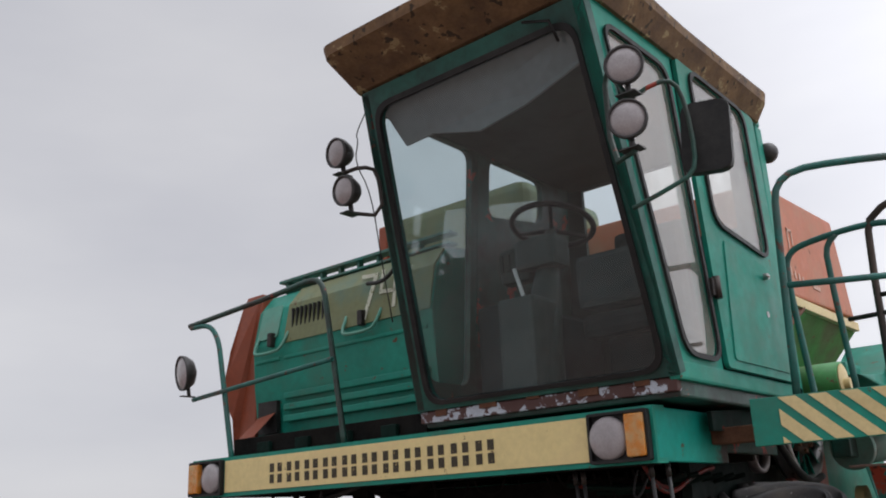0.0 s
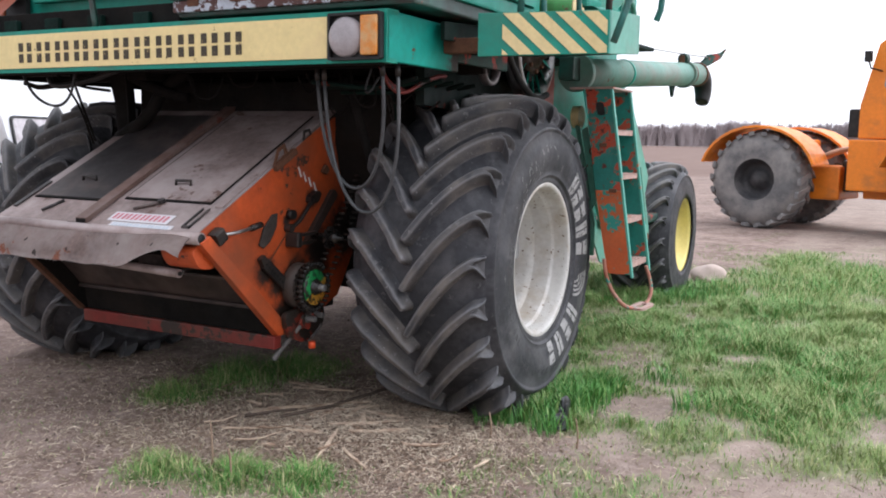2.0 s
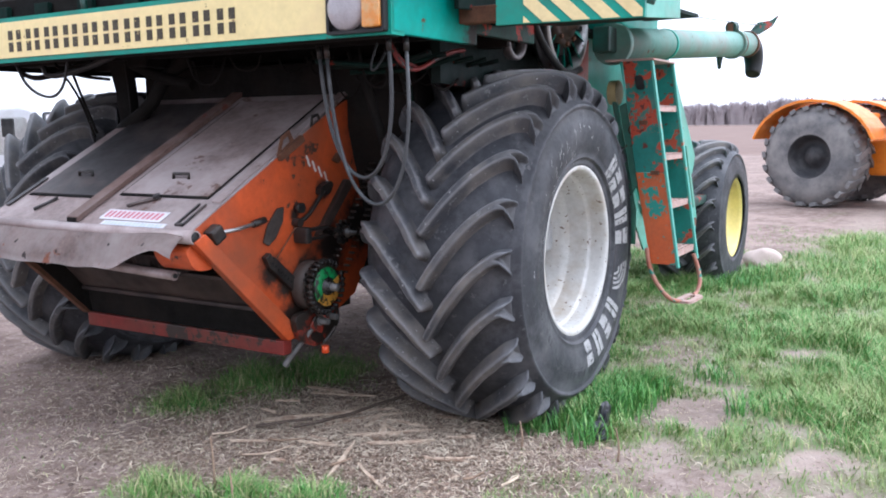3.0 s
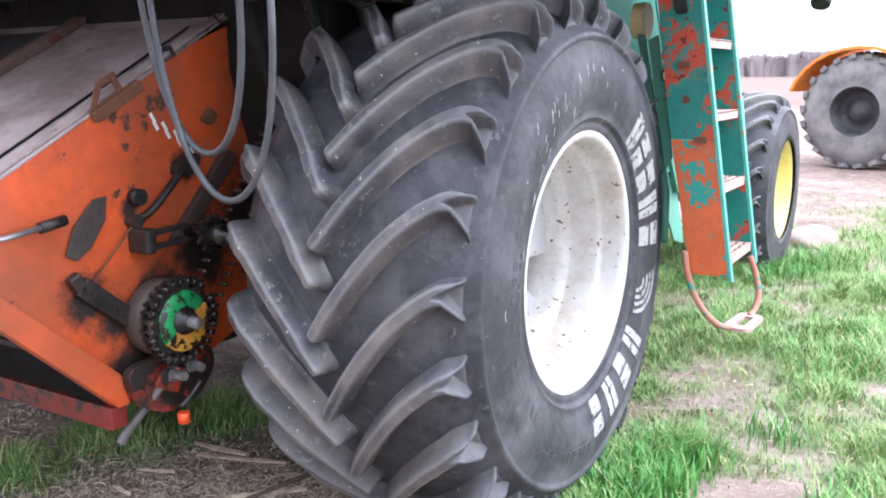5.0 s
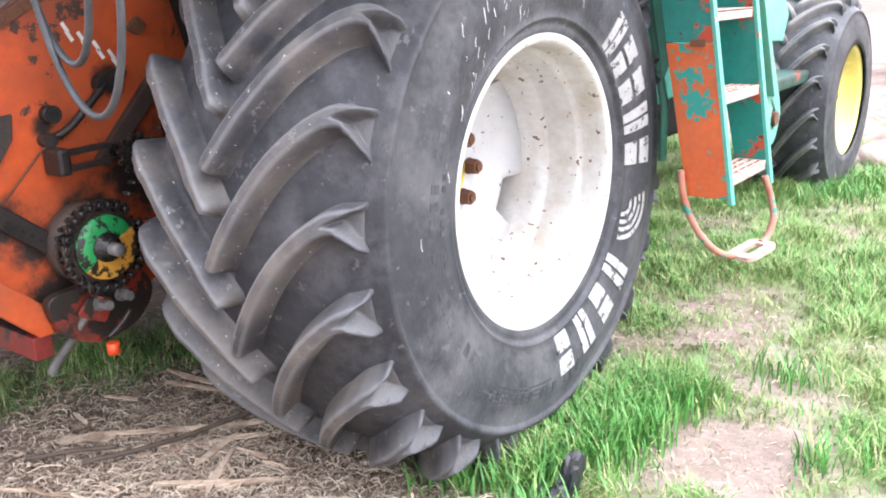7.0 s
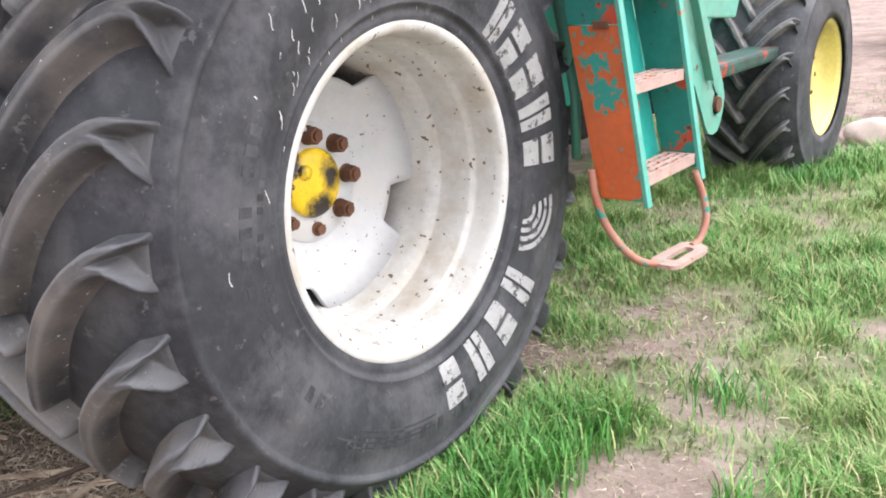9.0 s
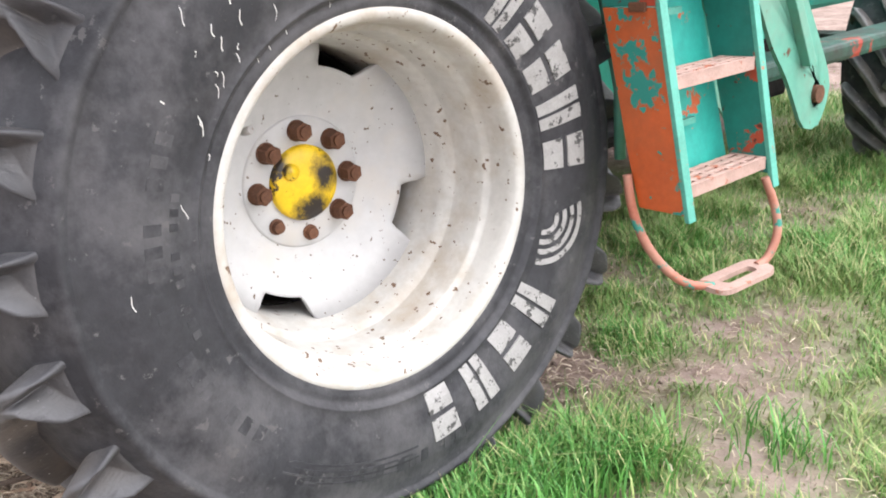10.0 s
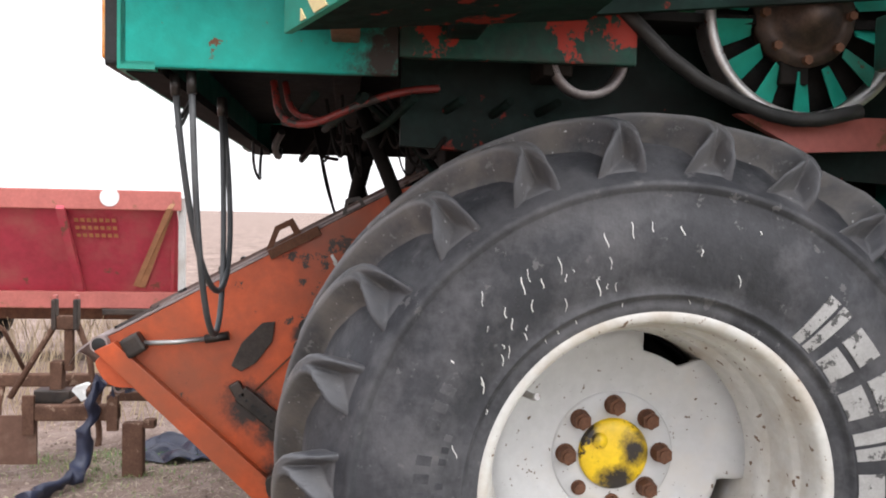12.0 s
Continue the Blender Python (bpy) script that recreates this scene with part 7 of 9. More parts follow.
for k, (a, b) in enumerate((((-0.985, 1.36), (-0.835, 1.44)),)):
    prism(bm, [V(FS, -1.0, 1.345), V(FS, -0.83, 1.435), V(FS, -0.845, 1.465), V(FS, -1.015, 1.375)], (0.028, 0, 0), 0.003)
    o = [V(FS + 0.01, y, z) for y, z in ((-1.02, 1.375), (-0.99, 1.46), (-0.93, 1.49), (-0.90, 1.44))]
    i = [V(FS + 0.01, y, z) for y, z in ((-0.995, 1.39), (-0.975, 1.445), (-0.94, 1.463), (-0.925, 1.435))]
    ring_plate(bm, o, i, (0.006, 0, 0))
part("lifting_eye", bm, rust, feeder, "pinkish lifting bracket")
bm = B()
ring_plate(bm, [V(FS, y, z) for y, z in ((-0.76, 1.50), (-0.75, 1.56), (-0.70, 1.57), (-0.68, 1.54))], [V(FS, y, z) for y, z in ((-0.745, 1.51), (-0.74, 1.545), (-0.705, 1.555), (-0.695, 1.54))], (0.006, 0, 0))
part("lifting_eye", bm, iron, feeder)
bm = B()
tube(bm, [(FS, -0.879, 1.115), (FS + 0.035, -0.879, 1.115)], 0.026, 14)
part("pipe_stub", bm, iron, feeder)
bm = B()
disc(bm, (FS + 0.03, -0.879, 1.115), (1, 0, 0), 0.017, 0.0065, 14)
part("stub_mouth", bm, black, feeder)
bm = B()
prism(bm, [V(FS + 0.004, y, z) for y, z in ((-1.135, 0.975), (-1.10, 1.055), (-1.03, 1.125), (-0.985, 1.13), (-0.995, 1.06), (-1.05, 0.985), (-1.10, 0.955))], (0.010, 0, 0), 0.004)
part("mud_pad", bm, surface("caked_grease", (0.040, 0.030, 0.024, 1), 0.7, vary=0.5, scale=14, bump=0.6, bump_scale=50), feeder, "dark cake of greasy dirt")
ctube("tie_rod", [(FS + 0.03, -1.44, 1.055), (FS + 0.035, -1.32, 1.060), (FS + 0.03, -1.19, 1.075)], 0.009, steel, "", feeder, 0)
bm = B()
box(bm, (FS, -1.49, 1.015), (FS + 0.06, -1.42, 1.085), 0.012, Matrix.Rotation(radians(30), 4, "X"))
part("clamp", bm, iron, feeder)
bm = B()
tube(bm, [(FS + 0.03, -1.22, 1.070), (FS + 0.03, -1.14, 1.083)], 0.016, 10)
part("clamp", bm, iron, feeder)
bm = B()
box(bm, (FS, -1.13, 0.86), (FS + 0.03, -1.09, 0.92), 0.006, Matrix.Rotation(radians(30), 4, "X"))
part("clamp", bm, iron, feeder)
bm = B()
tube(bm, [(FS + 0.02, -0.90, 1.045), (FS + 0.03, -0.84, 1.065), (FS + 0.03, -0.77, 1.125), (FS + 0.025, -0.70, 1.185)], [0.011, 0.009, 0.009, 0.012], 10, smooth=1)
disc(bm, (FS, -0.90, 1.045), (1, 0, 0), 0.022, 0.04, 14)
prism(bm, rounded([V(FS, -0.735, 1.165), V(FS, -0.66, 1.165), V(FS, -0.625, 1.215), V(FS, -0.65, 1.235), V(FS, -0.73, 1.205)], 0.02, 3), (0.035, 0, 0), 0.006)
part("spring_rod", bm, iron, feeder, "greasy lever and spring")
bm = B()
box(bm, (FS, -1.13, 0.775), (FS + 0.03, -0.89, 0.835), 0.006, Matrix.Rotation(radians(-40), 4, "X"))
part("slotted_arm", bm, iron, feeder, "dark slotted adjuster arm")
bm = B()
for k in range(9):
    u = k / 8
    disc(bm, (FS + 0.0305, -1.10 + 0.17 * u, 0.875 - 0.142 * u), (1, 0, 0), 0.006, 0.003, 10)
part("arm_holes", bm, black, feeder)
bm = B()
rnd = random.Random(8)
for k in range(8):
    y, z = -0.80 + 0.045 * (k // 2) + 0.01 * (k % 2), 1.36 - 0.028 * (k // 2) - 0.024 * (k % 2)
    prism(bm, [V(FS, y, z), V(FS, y + 0.009, z + 0.006), V(FS, y + 0.026, z - 0.022), V(FS, y + 0.016, z - 0.028)], (0.0015, 0, 0))
part("chalk_marks", bm, white, feeder, "short white chalk dashes")
bm = B()
prism(bm, rounded([V(FS, -0.765, 0.96), V(FS, -0.725, 0.935), V(FS, -0.46, 1.20), V(FS, -0.50, 1.24)], 0.02, 3), (0.03, 0, 0), 0.006)
part("guide_bar", bm, surface("brown_greasy_bar", (0.045, 0.030, 0.024, 1), 0.55, vary=0.4, scale=10), feeder, "dark greasy angled bar")
# sprocket with chain
grimy_red = surface("grimy_red_paint", (0.30, 0.030, 0.014, 1), 0.4, vary=0.3, scale=6, chip=(0.020, 0.016, 0.013, 1), chips=0.62, chip_scale=8, dirt=(0.035, 0.024, 0.018, 1), dirty=0.5, dirt_scale=9)
wet_iron = surface("oil_wet_iron", (0.018, 0.017, 0.016, 1), 0.25, metal=0.3, vary=0.5, scale=30, dirt=(0.05, 0.04, 0.032, 1), dirty=0.3, dirt_scale=20)
lever_steel = surface("dull_steel", (0.17, 0.165, 0.16, 1), 0.55, metal=0.4, vary=0.3, scale=20)
sm = Matrix.Translation((-0.985, -0.837, 0.732))
bm = B()
N = 56
prof = []
for k in range(N):
    r = 0.118 if k % 4 < 2 else 0.104
    a = k * math.tau / N
    prof.append(sm @ V(-0.012, r * math.cos(a), r * math.sin(a)))
prism(bm, prof, (0.022, 0, 0))
lathe(bm, [(0.0, 0.075), (-0.10, 0.09), (-0.10, 0.0)], 28, sm)
spr = part("sprocket", bm, iron, feeder, "oily chain sprocket with green and yellow face")
bm = B()
lathe(bm, [(0.012, 0.0), (0.012, 0.096), (0.018, 0.094), (0.022, 0.045), (0.022, 0.0)], 36, sm)
face_green = surface("chipped_green_face", (0.02, 0.27, 0.075, 1), 0.4, vary=0.2, scale=9, chip=(0.012, 0.010, 0.008, 1), chips=0.50, chip_scale=26)
face_yellow = surface("chipped_yellow_face", (0.52, 0.26, 0.035, 1), 0.4, vary=0.2, scale=9, chip=(0.012, 0.010, 0.008, 1), chips=0.48, chip_scale=26)
part("sprocket_face", bm, face_green, spr, "chipped green paint")
bm = B()
arc = [radians(-140 + 165 * k / 20) for k in range(21)]
prism(bm, [sm @ V(0.0125, 0.095 * math.cos(a), 0.095 * math.sin(a)) for a in arc] + [sm @ V(0.0125, 0.030 * math.cos(a), 0.030 * math.sin(a)) for a in arc[::-1]], (0.0112, 0, 0))
part("sprocket_patch", bm, face_yellow, spr, "orange-yellow painted patch")
bm = B()
lathe(bm, [(0.02, 0.045), (0.032, 0.042), (0.035, 0.03), (0.05, 0.030), (0.052, 0.0)], 24, sm)
part("shaft_nut", bm, wet_iron, spr)
bm = B()
lathe(bm, [(0.05, 0.0195), (0.082, 0.0195), (0.086, 0.016), (0.087, 0.0)], 24, sm)
part("shaft_end", bm, lever_steel, spr, "bare steel shaft end")
for k in range(26):
    a = radians(52) + k * radians(13.2)
    p = sm @ V(0.0, 0.124 * math.cos(a), 0.124 * math.sin(a))
    m = Matrix.Translation(p) @ Matrix.Rotation(a, 4, "X")
    bm = B()
    for x in (-0.022, 0.014):
        box(bm, m @ V(x, -0.011, -0.0165), m @ V(x + 0.009, 0.011, 0.0165), 0.004)
    tube(bm, [p + V(-0.026, 0, 0), p + V(0.029, 0, 0)], 0.0085, 10)
    part("chain_link", bm, wet_iron, spr, "greasy roller chain link")
bm = B()
lathe(bm, [(-0.115, 0.0), (-0.115, 0.112), (-0.106, 0.122), (-0.040, 0.122), (-0.034, 0.112), (-0.030, 0.0)], 40, sm)
part("drum", bm, surface("dusty_oily_drum", (0.060, 0.045, 0.037, 1), 0.6, vary=0.4, scale=9), spr, "dull brown drum behind the sprocket")
for k in range(22):
    u = k / 21
    for p in (V(-0.98, -0.76 + 0.46 * u, 0.84 + 0.62 * u), V(-0.98, -0.72 + 0.46 * u, 0.72 + 0.62 * u)):
        m = Matrix.Translation(p) @ Matrix.Rotation(radians(-53), 4, "X")
        bm = B()
        box(bm, m @ V(-0.014, -0.008, -0.012), m @ V(0.014, 0.008, 0.012), 0.003)
        tube(bm, [p + V(-0.018, 0, 0), p + V(0.018, 0, 0)], 0.006, 8)
        part("chain_link", bm, iron, feeder, "greasy drive chain link")
im = Matrix.Translation((-0.965, -0.70, 0.985))
bm = B()
prism(bm, [im @ V(-0.01, (0.062 if k % 4 < 2 else 0.048) * math.cos(k * math.tau / 44), (0.062 if k % 4 < 2 else 0.048) * math.sin(k * math.tau / 44)) for k in range(44)], (0.018, 0, 0))
lathe(bm, [(-0.14, 0.0), (-0.14, 0.022), (0.012, 0.022), (0.012, 0.034), (0.05, 0.034), (0.055, 0.015), (0.09, 0.014), (0.09, 0.0)], 18, im)
part("idler", bm, wet_iron, feeder, "small toothed chain idler")
for z in (0.955, 1.0):
    bm = B()
    prism(bm, rounded([V(FS + 0.06, -0.90, z), V(FS + 0.06, -0.74, z + 0.006), V(FS + 0.085, -0.74, z + 0.006), V(FS + 0.085, -0.90, z)], 0.01, 3), (0, 0, 0.016), 0.003)
    part("idler_fork", bm, iron, feeder, "greasy fork arm")
bm = B()
box(bm, (FS, -0.915, 0.945), (FS + 0.09, -0.875, 1.025), 0.012)
part("idler_bracket", bm, iron, feeder)
ctube("tension_wire", [(FS + 0.01, -1.08, 0.86), (FS + 0.02, -0.92, 1.02), (FS + 0.02, -0.84, 1.06)], 0.0035, rust, "thin rusty wire", feeder, 0, 6)
bm = B()
prism(bm, rounded([V(FS, -0.60, 1.335), V(FS, -0.56, 1.375), V(FS, -0.53, 1.345), V(FS, -0.56, 1.315)], 0.008, 2), (0.02, 0, 0), 0.003)
part("lug_plate", bm, rust, feeder)
bm = B()
prism(bm, rounded([V(-1.06, -1.02, 0.61), V(-1.06, -0.70, 0.63), V(-1.06, -0.655, 0.55), V(-1.06, -0.72, 0.455), V(-1.06, -0.86, 0.425), V(-1.06, -0.98, 0.48)], 0.05, 4), (0.035, 0, 0), 0.005)
part("bearing_plate", bm, grimy_red, feeder, "grimy red bearing plate")
ctube("latch_lever", [(-0.995, -0.89, 0.555), (-1.01, -0.91, 0.527), (-1.05, -0.93, 0.47), (-1.09, -0.95, 0.415), (-1.12, -0.970, 0.37), (-1.13, -0.976, 0.345)], [0.009, 0.010, 0.011, 0.015, 0.026, 0.016], lever_steel, "bent steel latch lever hanging down", feeder, 1)
bm = B()
prism(bm, rounded([V(-1.0, -0.945, 0.545), V(-1.0, -0.86, 0.50), V(-1.0, -0.84, 0.535), V(-1.0, -0.90, 0.595)], 0.012, 3), (0.012, 0, 0), 0.002)
prism(bm, rounded([V(-0.99, -0.90, 0.595), V(-0.99, -0.855, 0.575), V(-0.94, -0.855, 0.575), V(-0.94, -0.90, 0.595)], 0.012, 3), (0, 0.0, 0.010), 0.002)
part("lever_bracket", bm, grimy_red, feeder, "bent red lever bracket")
for y, z in ((-0.87, 0.565), (-0.80, 0.575)):
    bm = B()
    hex_bolt(bm, (-0.99, y, z), (1, 0, 0), 0.017, 0.05)
    disc(bm, (-0.99, y, z), (1, 0, 0), 0.024, 0.008, 16)
    part("bracket_bolt", bm, lever_steel, feeder, "bare steel bolt")
bm = B()
tube(bm, [(-0.97, -0.86, 0.44), (-0.97, -0.86, 0.405)], 0.019, 14)
part("plug", bm, surface("red_orange_plastic", (0.62, 0.07, 0.012, 1), 0.45, vary=0.15, scale=20), feeder, "bright orange plug")
ctube("plug_bail", [(-0.97, -0.87, 0.46), (-0.96, -0.83, 0.49), (-0.95, -0.80, 0.53)], 0.007, iron, "", feeder, 1)

# -- hydraulic hoses hanging under the platform --
def hose(p0, low, p1, r=0.0086):
    p0, low, p1 = V(*p0), V(*low), V(*p1)
    pts = []
    for k in range(25):
        u = k / 24
        s = math.sin(u * math.pi)
        base = p0.lerp(p1, 0.5 - 0.5 * math.cos(u * math.pi))
        drop = (low - (p0 + p1) / 2) * (s ** 0.75)
        pts.append(base + drop)
    ctube("hydraulic_hose", pts, r, hose_rubber, "black hydraulic hose hanging in a loop", combine, 0, 10)
    for p, q in ((pts[0], pts[1]), (pts[-1], pts[-2])):
        d = (q - p).normalized()
        ctube("hose_fitting", [p - d * 0.028, p + d * 0.028], 0.0125, iron, "", combine, 0, 8)


hose((-0.745, -1.12, 1.82), (-0.536, -1.10, 1.285), (-0.34, -1.185, 1.83))
hose((-0.705, -1.12, 1.82), (-0.473, -1.10, 1.172), (-0.29, -1.135, 1.83))
ctube("cable", [(-0.42, -1.15, 1.84), (-0.44, -1.18, 1.74), (-0.40, -1.2, 1.72), (-0.38, -1.15, 1.80)], 0.005, black, "", combine, 2, 6)
# frame post, braces and loose cables at the far end of the beam
bm = B()
prism(bm, [V(-2.40, -0.78, 1.96), V(-2.56, -0.78, 1.96), V(-2.53, -0.74, 1.72), V(-2.60, -0.66, 1.46), V(-2.50, -0.66, 1.46), V(-2.42, -0.74, 1.72)], (0, 0.06, 0), 0.006)
part("frame_post", bm, shade_grime_mat, combine, "black frame post")
ctube("frame_brace", [(-2.52, -0.72, 1.50), (-2.30, -0.70, 1.62), (-2.22, -0.66, 1.78), (-2.05, -0.62, 1.90)], 0.038, shade_grime_mat, "", combine, 1, 10)
ctube("frame_brace", [(-2.48, -0.74, 1.90), (-2.20, -0.70, 1.78), (-2.0, -0.66, 1.74)], 0.030, shade_grime_mat, "", combine, 1, 10)
# added dark block that fills in the black outline under the beam
cbox("valve_block", (-2.36, -0.80, 1.84), (-2.20, -0.62, 1.96), shade_grime_mat, 0.012, "dark block filling the gap under the beam")
for a, b, c, r in (((-2.84, -0.9, 1.88), (-2.70, -0.86, 1.70), (-2.66, -0.8, 1.46), 0.007), ((-2.72, -0.9, 1.88), (-2.66, -0.86, 1.66), (-2.64, -0.8, 1.48), 0.008), ((-3.0, -1.0, 1.82), (-2.84, -1.0, 1.78), (-2.52, -0.9, 1.88), 0.016), ((-2.80, -0.92, 1.86), (-2.66, -0.88, 1.80), (-2.50, -0.8, 1.78), 0.010)):
    ctube("cable", [a, b, c], r, shade_grime_mat, "loose dark cable under the beam", combine, 2, 6)
ctube("cable", [(-2.75, -1.2, 1.85), (-2.66, -1.2, 1.72), (-2.50, -1.18, 1.66), (-2.36, -1.2, 1.72), (-2.32, -1.2, 1.85)], 0.008, black, "loose dangling cable", combine, 2, 6)
ctube("cable", [(-2.66, -1.1, 1.84), (-2.62, -1.1, 1.78), (-2.3, -1.1, 1.82), (-2.15, -1.05, 1.88)], 0.017, black, "", combine, 2, 6)
ctube("lift_arm", [(-1.30, -0.4, 1.84), (-1.25, -0.3, 1.75), (-1.2, -0.2, 1.62)], 0.04, shade_grime_mat, "", combine, 1, 10)
ctube("lift_arm", [(-0.78, -0.30, 1.10), (-0.82, -0.5, 1.35), (-0.85, -0.7, 1.84)], 0.024, shade_grime_mat, "", combine, 0, 10)


# ---- parked machines round the yard ----
def placed(x, y, heading, z=None):
    """A frame with its X axis along the heading (degrees from the world's X), standing on the ground."""
    return Matrix.Translation((x, y, ground_z(x, y) if z is None else z)) @ Matrix.Rotation(radians(heading), 4, "Z")


def mbox(parent, name, m, lo, hi, mat, bevel=0.01, label=""):
    bm = B()
    box(bm, lo, hi, bevel)
    return part(name, bm, mat, parent, label, m)


def road_wheel(parent, m, x, y, r, w, rim_mat, tyre_mat, outward=1, lugs=0):
    """A plain road or tractor wheel, its axle along the machine's Y."""
    q = m @ Matrix.Translation((x, y, r)) @ Matrix.Rotation(radians(90 * outward), 4, "Z")
    bm = B()
    rr = r * (0.43 if lugs else 0.50)
    lathe(bm, [(-w, rr), (-w * 1.02, r * 0.70), (-w * 0.92, r * 0.93), (-w * 0.75, r * 0.985), (-w * 0.25, r * 0.985), (-w * 0.08, r * 0.93), (0.02 * w, r * 0.70), (0.0, rr)], 48)
    wheel = part("wheel", bm, tyre_mat, parent, "", q)
    for s in (0, 1) if lugs else ():
        bm = B()
        x0, x1 = -w * 0.5, 0.0 if s == 0 else -w
        prism(bm, [V(x0, -0.05, r * 0.955), V(x0, 0.04, r * 0.955), V(x1, 0.22 * r, r * 0.89), V(x1, 0.10 * r, r * 0.89)], (0, 0, 0.065))
        first = finish("tread_lug", bm, tyre_mat)
        for k in range(lugs):
            ob = new("tread_lug", first.data) if k else first
            ob.parent = wheel
            ob.matrix_basis = q @ Matrix.Rotation((k + 0.5 * s) * math.tau / lugs, 4, "X")
    bm = B()
    lathe(bm, [(-0.01, rr * 1.04), (0.0, rr * 1.03), (-0.03, rr * 0.94), (-w * 0.35, rr * 0.86), (-w * 0.40, rr * 0.5), (-w * 0.25, rr * 0.36), (-w * 0.22, 0), (-w * 0.6, 0), (-w * 0.6, rr)], 32)
    part("rim", bm, rim_mat, wheel, "", q)
    return wheel


# orange articulated tractor, its rear half towards the machine
TM = placed(-0.55, 12.42, -17)
tractor = thing("tractor", tuple(TM.translation), "orange articulated farm tractor parked on bare soil", "tractor")
hub_black = surface("dull_black_hub", (0.022, 0.022, 0.026, 1), 0.6, vary=0.4, scale=9, dirt=(0.07, 0.065, 0.065, 1), dirty=0.3)
KR = 0.88
for x in (0.0, 3.15):
    road_wheel(tractor, TM, x, -0.35, KR, 0.62, hub_black, old_rubber, -1, 22)
    road_wheel(tractor, TM, x, 2.05, KR, 0.62, hub_black, old_rubber, 1, 22)
for x in (0.0, 3.15):
    for y0, y1 in ((-0.36, 0.34), (1.36, 2.06)):
        bm = B()
        pts = []
        for k in range(13):
            a = radians(165 - k * 150 / 12)
            pts.append(V(x + 1.10 * math.cos(a), y0, KR + 0.06 + 0.92 * math.sin(a)))
        low = [V(x + 1.06 * math.cos(a), y0, KR + 0.06 + 0.88 * math.sin(a)) for a in [radians(15 + k * 150 / 12) for k in range(13)]]
        prism(bm, pts + low, (0, y1 - y0, 0), 0.006)
        part("mudguard", bm, k_orange, tractor, "curved orange mudguard", TM)
mbox(tractor, "rear_frame", TM, (-0.75, 0.35, 0.55), (1.25, 1.35, 1.15), k_orange, 0.04, "orange rear half frame")
mbox(tractor, "rear_deck", TM, (-0.9, 0.34, 1.15), (0.5, 1.36, 1.62), k_orange, 0.06)
mbox(tractor, "hinge", TM, (1.2, 0.55, 0.70), (1.75, 1.15, 1.25), iron, 0.03, "dark articulation joint")
mbox(tractor, "front_frame", TM, (1.65, 0.35, 0.60), (5.6, 1.35, 1.25), k_orange, 0.04)
mbox(tractor, "tank", TM, (1.50, -0.05, 0.75), (2.35, 0.55, 1.62), k_orange, 0.03, "orange fuel tank")
mbox(tractor, "tank", TM, (1.50, 1.15, 0.75), (2.35, 1.75, 1.62), k_orange, 0.03)
mbox(tractor, "engine_bonnet", TM, (3.3, 0.3, 1.25), (5.9, 1.4, 2.35), k_orange, 0.06)
bm = B()
prism(bm, [V(1.62, 0.02, 1.63), V(3.25, 0.02, 1.63), V(3.25, 0.02, 3.05), V(3.12, 0.02, 3.30), V(1.98, 0.02, 3.30), V(1.86, 0.02, 3.20), V(1.62, 0.02, 2.2)], (0, 1.66, 0), 0.03)
tcab = part("cab", bm, k_orange, tractor, "orange cab with side windows", TM)
# opaque panes whose pale colour paints the reflected sky
for yy in (0.012, 1.683):
    bm = B()
    prism(bm, rounded([V(1.98, yy, 2.48), V(2.30, yy, 2.44), V(2.30, yy, 3.12), V(2.08, yy, 3.12)], 0.06, 4), (0, 0.006, 0))
    part("window", bm, lens_mat, tcab, "pale cab window, sky reflection in its colour", TM)
    bm = B()
    prism(bm, rounded([V(2.45, yy, 2.44), V(3.10, yy, 2.44), V(3.10, yy, 3.12), V(2.45, yy, 3.12)], 0.06, 4), (0, 0.006, 0))
    part("window", bm, lens_mat, tcab, "", TM)
mbox(tcab, "air_box", TM, (1.42, 0.10, 1.66), (1.62, 0.60, 2.14), black, 0.03, "black box behind the cab")
bm = B()
tube(bm, [(1.95, 0.0, 2.75), (1.80, -0.12, 2.80), (1.76, -0.14, 2.95)], 0.015, 8)
box(bm, (1.70, -0.18, 2.90), (1.82, -0.10, 3.08), 0.02)
part("mirror", bm, black, tcab, "", TM)
bm = B()
for k in range(3):
    tube(bm, [(0.75, 0.5 + 0.15 * k, 1.25), (1.1, 0.45 + 0.15 * k, 1.42), (1.5, 0.5 + 0.15 * k, 1.50)], 0.04, 8, smooth=1)
part("hydraulic_pipes", bm, surface("dusty_pipes", (0.5, 0.30, 0.2, 1), 0.6), tractor, "dusty hydraulic pipes", TM)
mbox(tractor, "drawbar", TM, (-1.25, 0.75, 0.42), (-0.7, 0.95, 0.55), iron, 0.01, "dark drawbar")

# white flatbed truck behind the far wheel
UM = placed(-11.5, 3.97, 22)
truck = thing("truck", tuple(UM.translation), "white flatbed truck with grey board sides, parked", "truck")
bm = B()
prism(bm, [V(0.0, 0.0, 0.80), V(1.16, 0.0, 0.80), V(1.16, 0.0, 1.40), V(1.05, 0.0, 1.60), V(0.92, 0.0, 2.17), V(0.70, 0.0, 2.24), V(0.06, 0.0, 2.22), V(0.0, 0.0, 1.5)], (0, 2.0, 0), 0.04)
ucab = part("cab", bm, white_cab, truck, "white truck cab", UM)
bm = B()
prism(bm, [V(1.14, 0.12, 0.85), V(2.5, 0.35, 0.85), V(2.5, 0.35, 1.25), V(2.2, 0.35, 1.42), V(1.14, 0.12, 1.48)], (0, 1.5, 0), 0.06)
